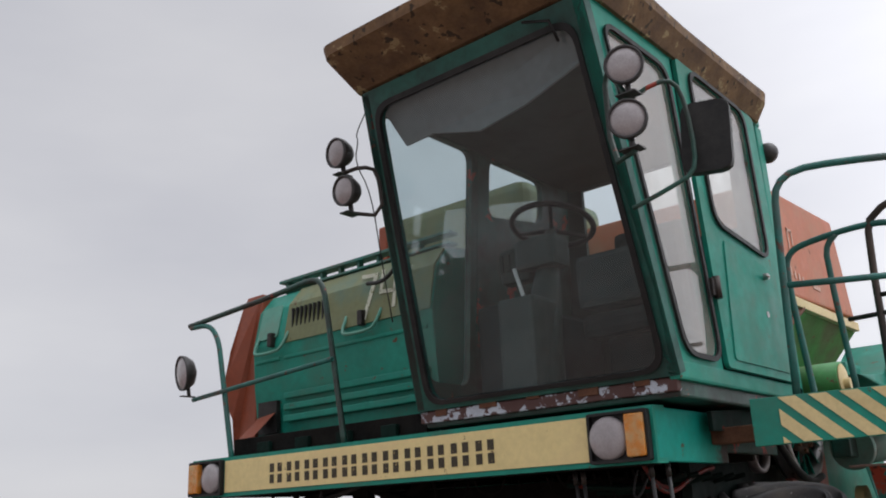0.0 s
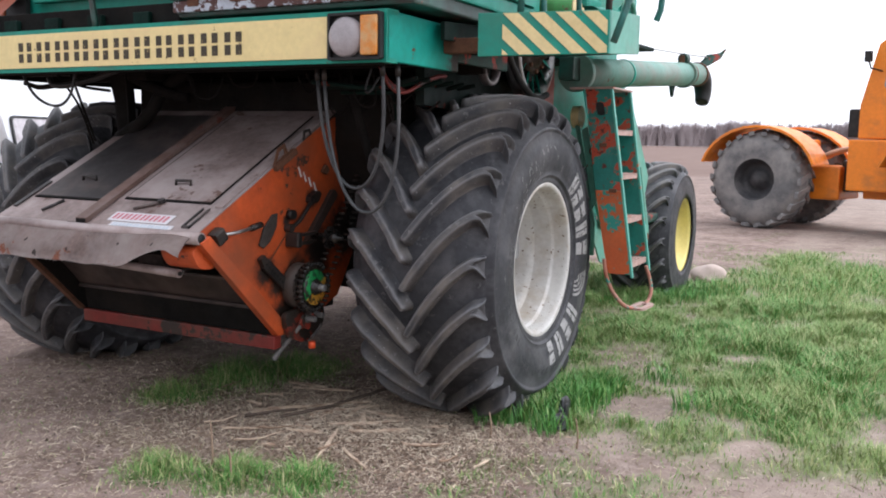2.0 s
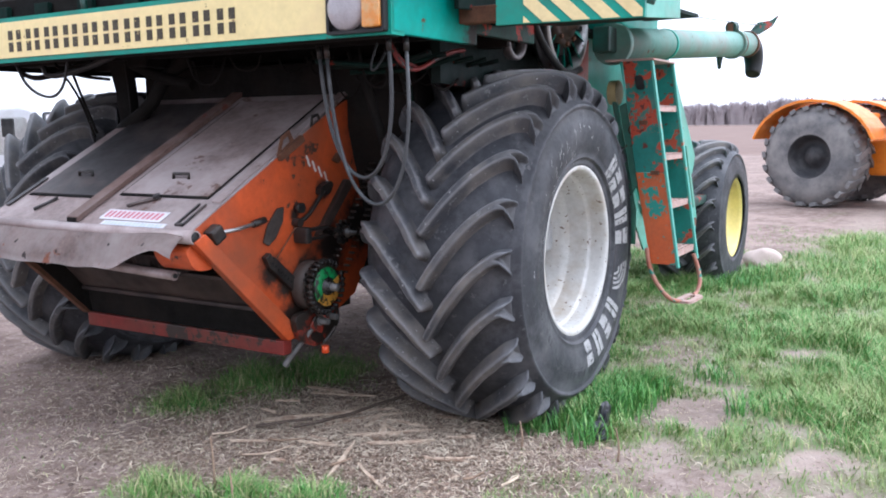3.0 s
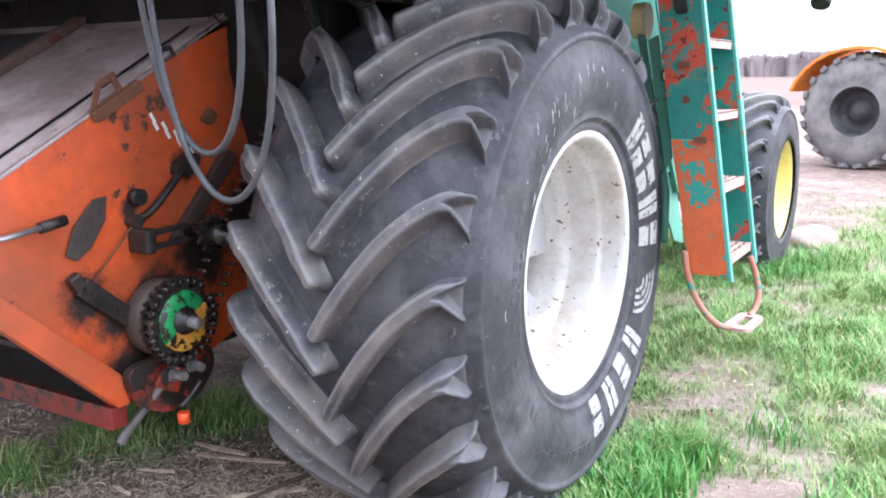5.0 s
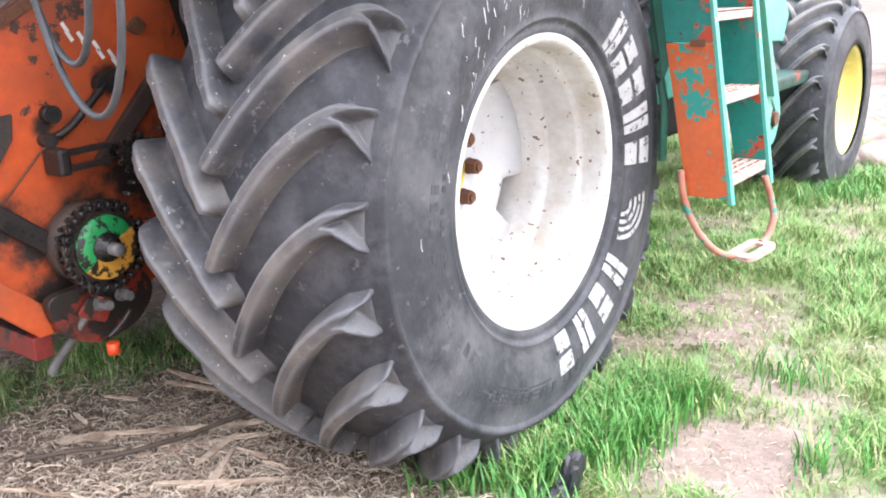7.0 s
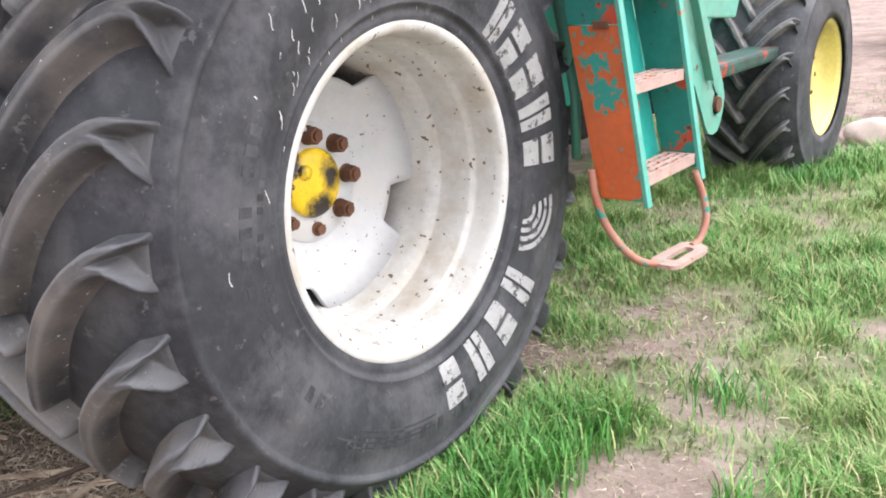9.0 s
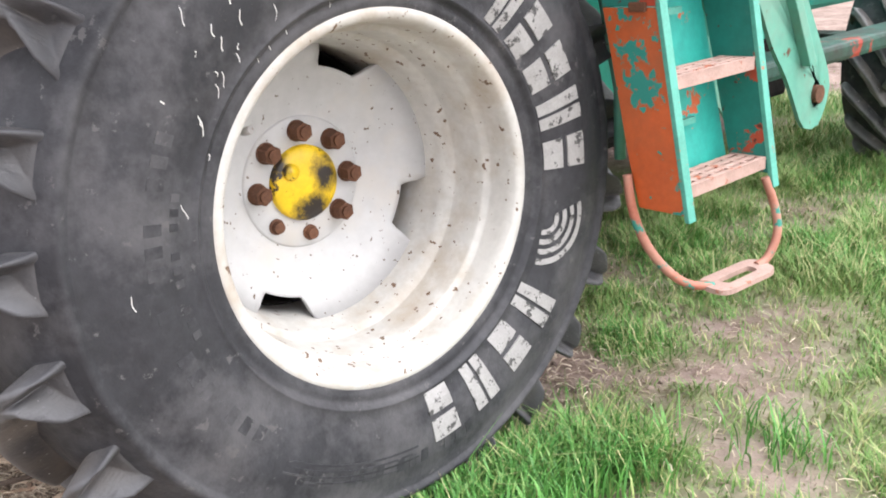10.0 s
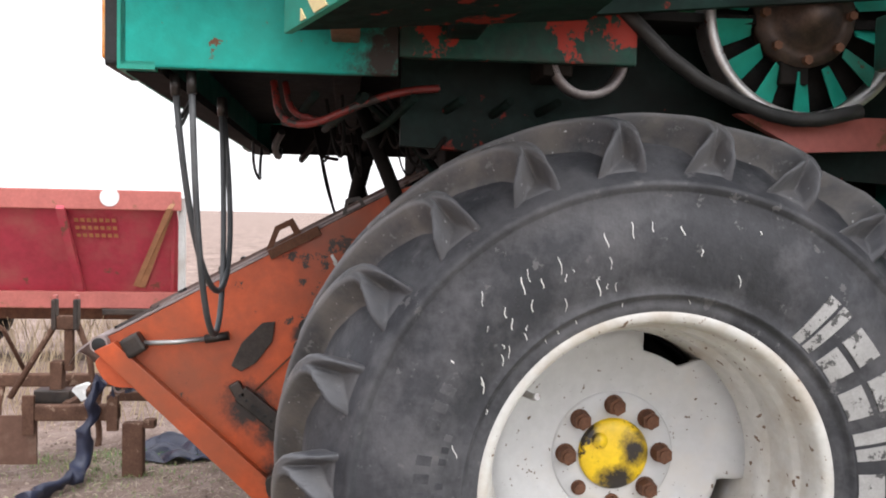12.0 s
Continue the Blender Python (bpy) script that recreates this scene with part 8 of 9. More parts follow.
part("bonnet", bm, white_cab, truck, "white bonnet", UM)
bm = B()
prism(bm, rounded([V(0.28, -0.005, 1.50), V(0.86, -0.005, 1.50), V(0.78, -0.005, 2.08), V(0.28, -0.005, 2.08)], 0.06, 4), (0, 0.012, 0))
part("side_window", bm, side_glass, ucab, "", UM)
bm = B()
prism(bm, rounded([V(0.30, 0.004, 1.52), V(0.84, 0.004, 1.52), V(0.77, 0.004, 2.06), V(0.30, 0.004, 2.06)], 0.06, 4), (0, 0.05, 0))
part("window_dark", bm, surface("grey_cab_gloom", (0.16, 0.17, 0.18, 1), 0.6), ucab, "", UM)
# solid pale plate: the sky's reflection is painted into it
bm = B()
prism(bm, rounded([V(1.072, 0.12, 1.56), V(1.072, 1.88, 1.56), V(0.936, 1.80, 2.13), V(0.936, 0.20, 2.13)], 0.08, 4), (0.02, 0, 0.004))
part("windscreen", bm, lens_mat, ucab, "pale windscreen, sky reflection in its colour", UM)
bm = B()
ring_plate(bm, rounded([V(1.08, 0.08, 1.53), V(1.08, 1.92, 1.53), V(0.935, 1.83, 2.16), V(0.935, 0.17, 2.16)], 0.09, 4), rounded([V(1.072, 0.13, 1.57), V(1.072, 1.87, 1.57), V(0.94, 1.79, 2.12), V(0.94, 0.21, 2.12)], 0.08, 4), (0.026, 0, 0.005))
part("windscreen_seal", bm, black, ucab, "", UM)
bm = B()
tube(bm, [(0.92, -0.02, 1.36), (0.80, -0.16, 1.65), (0.62, -0.22, 1.90)], 0.012, 6)
box(bm, (0.52, -0.25, 1.78), (0.72, -0.20, 2.06), 0.02)
part("mirror", bm, black, ucab, "black door mirror", UM)
bm = B()
box(bm, (0.10, -0.02, 1.30), (0.24, -0.004, 1.33), 0.004)
box(bm, (0.06, -0.004, 0.83), (0.075, 0.002, 2.12))
box(bm, (0.93, -0.004, 0.83), (0.945, 0.002, 1.50))
part("door_lines", bm, iron, ucab, "", UM)
for z0, z1 in ((1.00, 1.16), (1.18, 1.36), (1.38, 1.56), (1.60, 1.84), (1.86, 2.12)):
    for x0, x1 in ((-3.9, -2.05), (-2.0, -0.12)):
        mbox(truck, "side_board", UM, (x0, -0.16, z0), (x1, -0.12, z1), pale_boards if z0 < 1.5 else boards, 0.006, "weathered grey board")
        mbox(truck, "side_board", UM, (x0, 2.14, z0), (x1, 2.18, z1), boards, 0.006)
    mbox(truck, "front_board", UM, (-0.16, -0.12, z0), (-0.12, 2.14, z1), boards, 0.006)
for x in (-3.85, -2.9, -2.05, -1.1, -0.2):
    mbox(truck, "stake", UM, (x, -0.19, 0.92), (x + 0.06, -0.16, 1.62), pale_boards, 0.005)
mbox(truck, "bed", UM, (-3.95, -0.16, 0.92), (-0.10, 2.18, 1.0), boards, 0.01)
mbox(truck, "chassis", UM, (-3.9, 0.6, 0.55), (2.3, 1.4, 0.85), iron, 0.02, "dark chassis")
mbox(truck, "running_board", UM, (0.1, -0.05, 0.45), (1.0, 0.25, 0.55), iron, 0.01)
mbox(truck, "fuel_tank", UM, (-0.95, -0.02, 0.45), (-0.15, 0.4, 0.88), iron, 0.06)
mbox(truck, "bumper", UM, (2.5, 0.0, 0.5), (2.62, 2.0, 0.72), iron, 0.02)
for x in (1.75, -2.9):
    road_wheel(truck, UM, x, -0.02, 0.48, 0.26, iron, black, -1)
    road_wheel(truck, UM, x, 2.02, 0.48, 0.26, iron, black, 1)

# red hopper spreader standing across the yard
SM = Matrix.Translation((-6.2, -2.35, ground_z(-6.2, -2.6)))
spreader = thing("hopper_spreader", tuple(SM.translation), "faded red hopper spreader with pale worn rim", "farm trailer")
bm = B()
prism(bm, [V(0.0, -4.2, 1.56), V(0.0, 0.05, 1.60), V(-0.50, 0.05, 0.72), V(-0.50, -4.2, 0.68)], (-0.03, 0, 0), 0.004)
part("hopper_side", bm, spread_red, spreader, "dull crimson sloping hopper side", SM)
mbox(spreader, "rim_band", SM, (-0.03, -4.2, 1.50), (0.035, 0.10, 1.68), spread_pink, 0.012, "pale worn rim band")
mbox(spreader, "far_side", SM, (-1.9, -4.2, 0.72), (-1.85, -0.42, 1.66), spread_red, 0.01)
bm = B()
prism(bm, [V(0.0, 0.03, 1.60), V(-1.85, -0.40, 1.60), V(-1.5, -0.32, 0.72), V(-0.46, -0.08, 0.72)], (0, 0.03, 0), 0.003)
part("end_wall", bm, spread_red, spreader, "", SM)
for y in (-4.0, -3.05, -2.1, -0.98):
    bm = B()
    prism(bm, [V(0.02, y, 1.55), V(0.06, y, 1.50), V(-0.44, y + 0.04, 0.70), V(-0.50, y + 0.04, 0.72)], (0, 0.07, 0), 0.004)
    part("rib", bm, spread_red, spreader, "", SM)
bm = B()
prism(bm, [V(0.03, 0.02, 1.58), V(0.05, -0.02, 1.52), V(-0.42, -0.42, 0.78), V(-0.44, -0.36, 0.76)], (0.0, 0.05, 0), 0.004)
part("brace", bm, surface("ochre_rust_brace", (0.40, 0.20, 0.10, 1), 0.7, vary=0.3, scale=8), spreader, "ochre diagonal brace", SM)
bm = B()
disc(bm, (0.036, -0.52, 1.615), (1, 0, 0), 0.085, 0.006, 32)
part("reflector", bm, white, spreader, "round white reflector", SM)
ochre = surface("ochre_stencil", (0.42, 0.16, 0.07, 1), 0.7)
for j in range(3):
    for k in range(7):
        bm = B()
        y = -0.86 + 0.055 * k
        z = 1.42 - 0.07 * j
        s = -(1.56 - z) * 0.57
        prism(bm, [V(s + 0.012, y, z), V(s + 0.012, y + 0.038, z), V(s - 0.012, y + 0.038, z - 0.035), V(s - 0.012, y, z - 0.035)], (0.004, 0, 0))
        part("stencil_bar", bm, ochre, spreader, "faint ochre stencil bar", SM)
mbox(spreader, "lower_beam", SM, (-0.62, -4.2, 0.56), (-0.42, 0.15, 0.72), spread_pink, 0.012, "pale lower beam", )
mbox(spreader, "end_frame", SM, (-0.10, 0.07, 0.60), (-0.03, 0.13, 1.62), pale_boards, 0.01, "pale worn end post")
mbox(spreader, "end_frame", SM, (-0.55, -0.70, 0.50), (-0.40, 0.14, 0.56), iron, 0.01)
mbox(spreader, "chassis", SM, (-1.5, -4.2, 0.42), (-0.7, -0.3, 0.58), rust, 0.02)
for y in (-3.2, -2.3):
    road_wheel(spreader, SM @ Matrix.Rotation(radians(90), 4, "Z"), y, 0.45, 0.42, 0.3, rust, black, -1)
    road_wheel(spreader, SM @ Matrix.Rotation(radians(90), 4, "Z"), y, 1.6, 0.42, 0.3, rust, black, 1)

# rusty cultivator frame lying in front of it
CM = Matrix.Translation((-3.05, -2.2, ground_z(-3.05, -2.2)))
cult = thing("cultivator_frame", tuple(CM.translation), "rusty cultivator frame standing on straw and soil", "farm implement")
old_rust = surface("dull_brown_rust", (0.115, 0.062, 0.042, 1), 0.9, vary=0.4, scale=9, chip=(0.22, 0.15, 0.11, 1), chips=0.25, chip_scale=12, spec=0.15)
mbox(cult, "main_beam", CM, (-0.06, -0.27, 0.315), (0.02, 0.20, 0.40), old_rust, 0.012)
mbox(cult, "main_beam", CM, (-0.16, 0.12, 0.40), (-0.10, 0.66, 0.455), old_rust, 0.01)
mbox(cult, "main_beam", CM, (-0.80, -1.5, 0.36), (-0.72, 0.75, 0.44), old_rust, 0.012)
mbox(cult, "beam_flange", CM, (0.0, -0.31, 0.24), (0.03, -0.245, 0.46), old_rust, 0.006, "upright bolted flange")
mbox(cult, "beam_flange", CM, (-0.02, 0.14, 0.26), (0.03, 0.20, 0.46), old_rust, 0.006)
mbox(cult, "tool_post", CM, (-0.06, 0.22, -0.02), (0.02, 0.335, 0.30), old_rust, 0.012, "flat upright rusty post")
mbox(cult, "tool_post", CM, (-0.05, 0.335, 0.27), (0.02, 0.40, 0.32), old_rust, 0.01)
mbox(cult, "tool_post", CM, (-0.16, 0.56, 0.22), (-0.10, 0.60, 0.44), old_rust, 0.008)
mbox(cult, "side_plate", CM, (-0.02, -0.95, 0.07), (0.0, -0.24, 0.345), surface("weathered_brown_plate", (0.15, 0.085, 0.062, 1), 0.85, vary=0.25, scale=3, dirt=(0.22, 0.16, 0.12, 1), dirty=0.4, spec=0.15), 0.004, "large flat brown side plate")
for y in (-1.25, -0.70, -0.10, 0.45, 0.70):
    bm = B()
    tube(bm, [(-0.76, y, 0.38), (-0.66, y, 0.22), (-0.73, y, 0.05), (-0.68, y, -0.02)], 0.02, 8, smooth=1)
    part("tine", bm, old_rust, cult, "curved rusty tine", CM)
for y in (-0.34, -0.12):
    mbox(cult, "cross_bar", CM, (-0.75, y, 0.36), (-0.04, y + 0.05, 0.41), old_rust, 0.01)
mbox(cult, "cross_bar", CM, (-0.22, -0.22, 0.40), (-0.14, -0.15, 0.62), old_rust, 0.01)
mbox(cult, "cross_bar", CM, (-0.24, -0.30, 0.38), (-0.12, -0.10, 0.46), iron, 0.01)
bm = B()
tube(bm, [(-0.10, -0.42, 0.42), (-0.18, -0.30, 0.66), (-0.20, -0.19, 0.85)], 0.018, 8)
tube(bm, [(-0.10, 0.04, 0.42), (-0.18, -0.01, 0.66), (-0.20, -0.09, 0.85)], 0.018, 8)
box(bm, (-0.22, -0.20, 0.80), (-0.16, -0.07, 0.88), 0.01)
box(bm, (-0.22, -0.15, 0.56), (-0.17, -0.10, 0.80), 0.01)
part("hitch_mast", bm, old_rust, cult, "A-shaped hitch mast", CM)
bm = B()
tube(bm, [(-0.76, -0.55, 0.42), (-0.50, -0.60, 0.75), (-0.45, -0.70, 0.86)], 0.014, 8)
part("stay_rod", bm, old_rust, cult, "thin bent rod", CM)
for y in (-0.215, -0.095):
    mbox(cult, "hitch_cheek", CM, (-0.21, y, 0.80), (-0.15, y + 0.028, 0.975), iron, 0.006)
    mbox(cult, "pin_head", CM, (-0.205, y + 0.002, 0.978), (-0.165, y + 0.026, 1.0), spread_pink, 0.004)

# black plastic rag hanging over the frame and lying on the soil
bluish = surface("blue_black_plastic", (0.022, 0.027, 0.055, 1), 0.38, vary=0.5, scale=9)
bm = B()
tube(bm, [(-3.00, -2.11, 0.56), (-2.98, -2.11, 0.45), (-2.98, -2.155, 0.31), (-2.96, -2.17, 0.13), (-2.88, -2.19, 0.06), (-2.75, -2.25, 0.045), (-2.58, -2.36, 0.03)], [0.02, 0.035, 0.03, 0.038, 0.05, 0.055, 0.04], 16, smooth=2)
for v in bm.verts:
    v.co += V(*(0.05 * noise.noise(v.co * 12 + V(k, 0, 0)) for k in (0, 7, 13)))
solo("plastic_rag", bm, bluish, "crumpled blue-black plastic rag draped to the ground", "rag")
rnd = random.Random(77)
for k, mat in enumerate((white, bluish, bluish, white, bluish)):
    bm = B()
    c = V(-3.0 + rnd.uniform(-0.02, 0.03), -2.16 + 0.065 * k, 0.53 + rnd.uniform(-0.03, 0.03))
    bmesh.ops.create_grid(bm, x_segments=6, y_segments=6, size=0.5, matrix=Matrix.Translation(c) @ Matrix.Rotation(radians(90), 4, "Y") @ Matrix.Diagonal((0.10, 0.06, 1, 1)))
    for v in bm.verts:
        v.co += V(*(0.06 * noise.noise(v.co * 17 + V(q, k, 0)) for q in (0, 7, 13)))
    bmesh.ops.solidify(bm, geom=list(bm.faces), thickness=0.002)
    solo("plastic_scrap", bm, mat, "torn plastic scrap knotted round the rusty frame", "plastic scrap")
bm = B()
bmesh.ops.create_grid(bm, x_segments=28, y_segments=28, size=0.5, matrix=Matrix.Translation((-3.52, -1.76, ground_z(-3.52, -1.76) + 0.035)) @ Matrix.Diagonal((0.42, 0.48, 1, 1)))
for v in bm.verts:
    v.co.z += 0.11 * abs(noise.noise(v.co * 8)) - 0.03
    v.co.x += 0.09 * noise.noise(v.co * 6 + V(3, 0, 0))
    v.co.y += 0.09 * noise.noise(v.co * 6 + V(9, 0, 0))
bmesh.ops.solidify(bm, geom=list(bm.faces), thickness=0.004)
solo("plastic_sheet", bm, bluish, "crumpled bluish plastic sheet on the soil", "rag")

# ---- small things on the ground ----
bm = B()
bmesh.ops.create_icosphere(bm, subdivisions=4, radius=0.16, matrix=Matrix.Translation((-0.10, 5.36, 0.06)) @ Matrix.Diagonal((1.05, 0.9, 0.78, 1)))
for v in bm.verts:
    v.co += V(*(0.05 * noise.noise(v.co * 5 + V(k, 0, 0)) for k in (0, 5, 9)))
for f in bm.faces:
    f.smooth = True
solo("stone", bm, stone_mat, "pale pinkish stone lying in the grass", "stone")
def crumple(name, at, size, mat, label, category, seed, rough=0.45):
    """A crumpled lump: creased and folded, flat underneath."""
    bm = B()
    bmesh.ops.create_icosphere(bm, subdivisions=3, radius=1.0)
    for v in bm.verts:
        n = v.co.normalized()
        f = 1 + rough * 1.3 * noise.noise(n * 1.3 + V(seed, 0, 0)) + rough * 0.7 * (1 - 2 * abs(noise.noise(n * 2.2 + V(0, seed, 0))))
        v.co = V(at[0] + n.x * size[0] * f, at[1] + n.y * size[1] * f, max(at[2] - size[2] * 0.8, at[2] + n.z * size[2] * f))
    return solo(name, bm, mat, label, category)


crumple("plastic_scrap", (0.225, -0.32, 0.04), (0.050, 0.045, 0.042), tarp, "crumpled shiny black plastic scrap in the grass", "scrap", 3.1)
crumple("plastic_scrap", (0.235, -0.235, 0.085), (0.020, 0.055, 0.060), tarp, "twisted black plastic scrap standing in grass", "scrap", 8.4)


def stick(pts, r, mat, label):
    bm = B()
    tube(bm, pts, r, 7, smooth=1)
    for v in bm.verts:
        v.co += V(0, 0, 0.006 * noise.noise(v.co * 12))
    tagged(finish("stick", bm, mat), label, "stick", group="sticks by the wheel")


rnd = random.Random(21)
stick([(-1.13, -0.93, 0.02), (-1.02, -0.78, 0.030), (-0.98, -0.62, 0.03), (-0.92, -0.42, 0.040), (-0.87, -0.24, 0.045)], [0.008, 0.013, 0.012, 0.014, 0.009], dark_stick, "dark weathered stick lying on soil")
stick([(-1.30, -1.02, 0.02), (-1.22, -0.93, 0.03), (-1.10, -0.82, 0.03)], [0.009, 0.013, 0.007], dark_stick, "short dark broken stick on soil")
for k in range(9):
    cx, cy = rnd.gauss(-0.65, 0.45), rnd.gauss(-1.0, 0.28)
    a, L = rnd.gauss(0.3, 0.9), rnd.uniform(0.04, 0.12)
    z = max(0.012, ground_z(cx, cy) + 0.016 + 0.012 * rnd.random())
    d = V(math.cos(a), math.sin(a), 0) * L
    b = V(rnd.uniform(-0.01, 0.01), rnd.uniform(-0.01, 0.01), rnd.uniform(0, 0.008))
    c = V(cx, cy, z)
    stick([c - d, c + b, c + d + V(0, 0, rnd.uniform(0, 0.04))], [rnd.uniform(0.004, 0.008), 0.003], stalk_mat if rnd.random() < 0.6 else stick_mat, "dry pale stalk lying on soil")
for x, y, h in ((-0.98, -1.62, 0.22), (-0.80, -1.70, 0.15), (-0.02, -0.62, 0.14), (0.42, -0.55, 0.16)):
    stick([(x, y, 0.0), (x + 0.01, y - 0.01, h * 0.5), (x - 0.01, y, h)], [0.006, 0.003], stick_mat, "thin upright dry pale stalk")


def splinter(c, a, L, w, mat, label):
    """A flat split piece of stalk, ragged at the ends."""
    bm = B()
    r = random.Random(int(c[0] * 1000) + 7)
    d, p = V(math.cos(a), math.sin(a), 0), V(-math.sin(a), math.cos(a), 0)
    lo, hi = [], []
    for i in range(7):
        u = i / 6 - 0.5
        half = w * (0.35 + 0.65 * math.cos(u * 2.6)) * r.uniform(0.75, 1.15)
        q = V(c[0], c[1], ground_z(c[0], c[1]) + 0.012) + d * (L * u) + p * (0.06 * L * u * u)
        lo.append(q - p * half + V(0, 0, r.uniform(0, 0.004)))
        hi.append(q + p * half + V(0, 0, r.uniform(0.002, 0.008)))
    prism(bm, lo + hi[::-1], (0, 0, 0.007))
    tagged(finish("splinter", bm, mat), label, "splinter", group="splinters by the wheel")


rnd = random.Random(31)
for x0, y0, x1, y1, w in ((-1.27, -0.77, -0.88, -0.40, 0.010), (-1.07, -0.74, -0.80, -0.45, 0.009), (-0.85, -0.87, -0.52, -0.61, 0.011), (-0.82, -0.585, -0.68, -0.80, 0.017), (-1.55, -0.32, -1.28, -0.30, 0.011), (-0.70, -0.91, -0.43, -0.76, 0.010),
                          (-0.40, -0.66, -0.28, -0.59, 0.012), (-0.84, -0.72, -0.885, -0.505, 0.011), (-0.60, -1.33, -0.76, -0.91, 0.008), (-0.58, -1.15, -0.34, -1.31, 0.007), (-0.63, -0.885, -0.43, -0.72, 0.010), (-1.45, -0.39, -1.10, -0.265, 0.011),
                          (-0.77, -0.84, -0.60, -0.67, 0.009), (-1.33, -0.82, -1.24, -0.74, 0.030), (-1.36, -0.88, -1.30, -0.80, 0.022), (-1.0, -1.05, -0.80, -1.0, 0.007), (-1.3, -1.2, -1.12, -1.1, 0.006), (-0.35, -0.95, -0.15, -0.82, 0.007)):
    splinter(((x0 + x1) / 2, (y0 + y1) / 2), math.atan2(y1 - y0, x1 - x0), math.hypot(x1 - x0, y1 - y0), w, stalk_mat, "pale split stalk lying on soil")
for k in range(16):
    splinter((rnd.gauss(-0.85, 0.36), rnd.gauss(-0.85, 0.22)), rnd.uniform(-1.4, 1.4), rnd.uniform(0.05, 0.14), rnd.uniform(0.003, 0.008), stalk_mat if k % 3 else stick_mat, "short split stalk lying on soil")


# ---- grass blades, straw and clods ----
def blades():
    """Grass as many bent blades, thick where the ground is green."""
    rnd = random.Random(4)
    vs, fs = [], []
    for zone, count, size in (((-1.6, 2.6, -1.3, 4.2), 190000, 1.0), ((-3.6, 0.2, -3.3, -1.3), 75000, 1.0), ((-3.6, -1.6, -1.3, 0.6), 30000, 1.0), ((2.0, 5.5, -1.5, 9.0), 24000, 1.25), ((-2.8, 2.6, 4.2, 9.0), 36000, 1.3), ((-9.0, -2.8, -4.2, 4.0), 9000, 1.2)):
        for _ in range(count):
            x, y = rnd.uniform(zone[0], zone[1]), rnd.uniform(zone[2], zone[3])
            g = green_at(x, y)
            if rnd.random() > 1.05 * g ** 1.45 * (1.0 if x < 0.7 else 0.8) + 0.015:
                continue
            z = ground_z(x, y) - 0.004
            h = (0.012 + 0.030 * g + 0.075 * g ** 3 * rnd.random() + 0.012 * rnd.random()) * size * (1.3 if rnd.random() < 0.1 else 1) * (1 + 0.8 * tall_at(x, y))
            a, lean = 9 * noise.noise((x * 5, y * 5, 2)) + rnd.gauss(0, 1.1), rnd.uniform(0.3, 1.6) * h
            w = rnd.uniform(0.0013, 0.0028) * size
            dx, dy = math.cos(a), math.sin(a)
            px, py = -dy * w, dx * w
            b = len(vs)
            vs += [(x - px, y - py, z), (x + px, y + py, z), (x + px * 0.8 + dx * lean * 0.35, y + py * 0.8 + dy * lean * 0.35, z + h * 0.62),
                   (x - px * 0.8 + dx * lean * 0.35, y - py * 0.8 + dy * lean * 0.35, z + h * 0.62), (x + dx * lean, y + dy * lean, z + h)]
            fs += [(b, b + 1, b + 2, b + 3), (b + 3, b + 2, b + 4)]
    me = bpy.data.meshes.new("grass")
    me.from_pydata(vs, [], fs)
    m = bpy.data.materials.new("fresh_grass")
    m.use_nodes = True
    n, l = m.node_tree.nodes, m.node_tree.links
    b = n["Principled BSDF"]
    geo, cr = n.new("ShaderNodeNewGeometry"), n.new("ShaderNodeValToRGB")
    cr.color_ramp.elements[0].color = (0.058, 0.175, 0.036, 1)
    cr.color_ramp.elements[1].color = (0.52, 0.46, 0.26, 1)
    for p, c in ((0.40, (0.095, 0.255, 0.050, 1)), (0.66, (0.145, 0.300, 0.070, 1)), (0.79, (0.30, 0.33, 0.14, 1))):
        cr.color_ramp.elements.new(p).color = c
    l.new(geo.outputs["Random Per Island"], cr.inputs["Fac"])
    # whole patches are drier and yellower than others
    tc, nz, rp, mx = n.new("ShaderNodeTexCoord"), n.new("ShaderNodeTexNoise"), n.new("ShaderNodeMapRange"), n.new("ShaderNodeMix")
    nz.inputs["Scale"].default_value, nz.inputs["Detail"].default_value = 0.9, 4.0
    rp.inputs["From Min"].default_value, rp.inputs["From Max"].default_value, rp.inputs["To Max"].default_value = 0.42, 0.68, 0.62
    mx.data_type = "RGBA"
    mx.inputs["B"].default_value = (0.29, 0.315, 0.125, 1)
    l.new(tc.outputs["Object"], nz.inputs["Vector"])
    l.new(nz.outputs["Fac"], rp.inputs["Value"])
    l.new(rp.outputs["Result"], mx.inputs["Factor"])
    l.new(cr.outputs["Color"], mx.inputs["A"])
    l.new(mx.outputs["Result"], b.inputs["Base Color"])
    b.inputs["Roughness"].default_value = 0.6
    b.inputs["Specular IOR Level"].default_value = 0.3
    b.inputs["Subsurface Weight"].default_value = 0.0
    me.materials.append(m)
    tagged(new("grass", me), "fresh green grass blades, thick beside the wheels", "grass", kind="stuff")


blades()


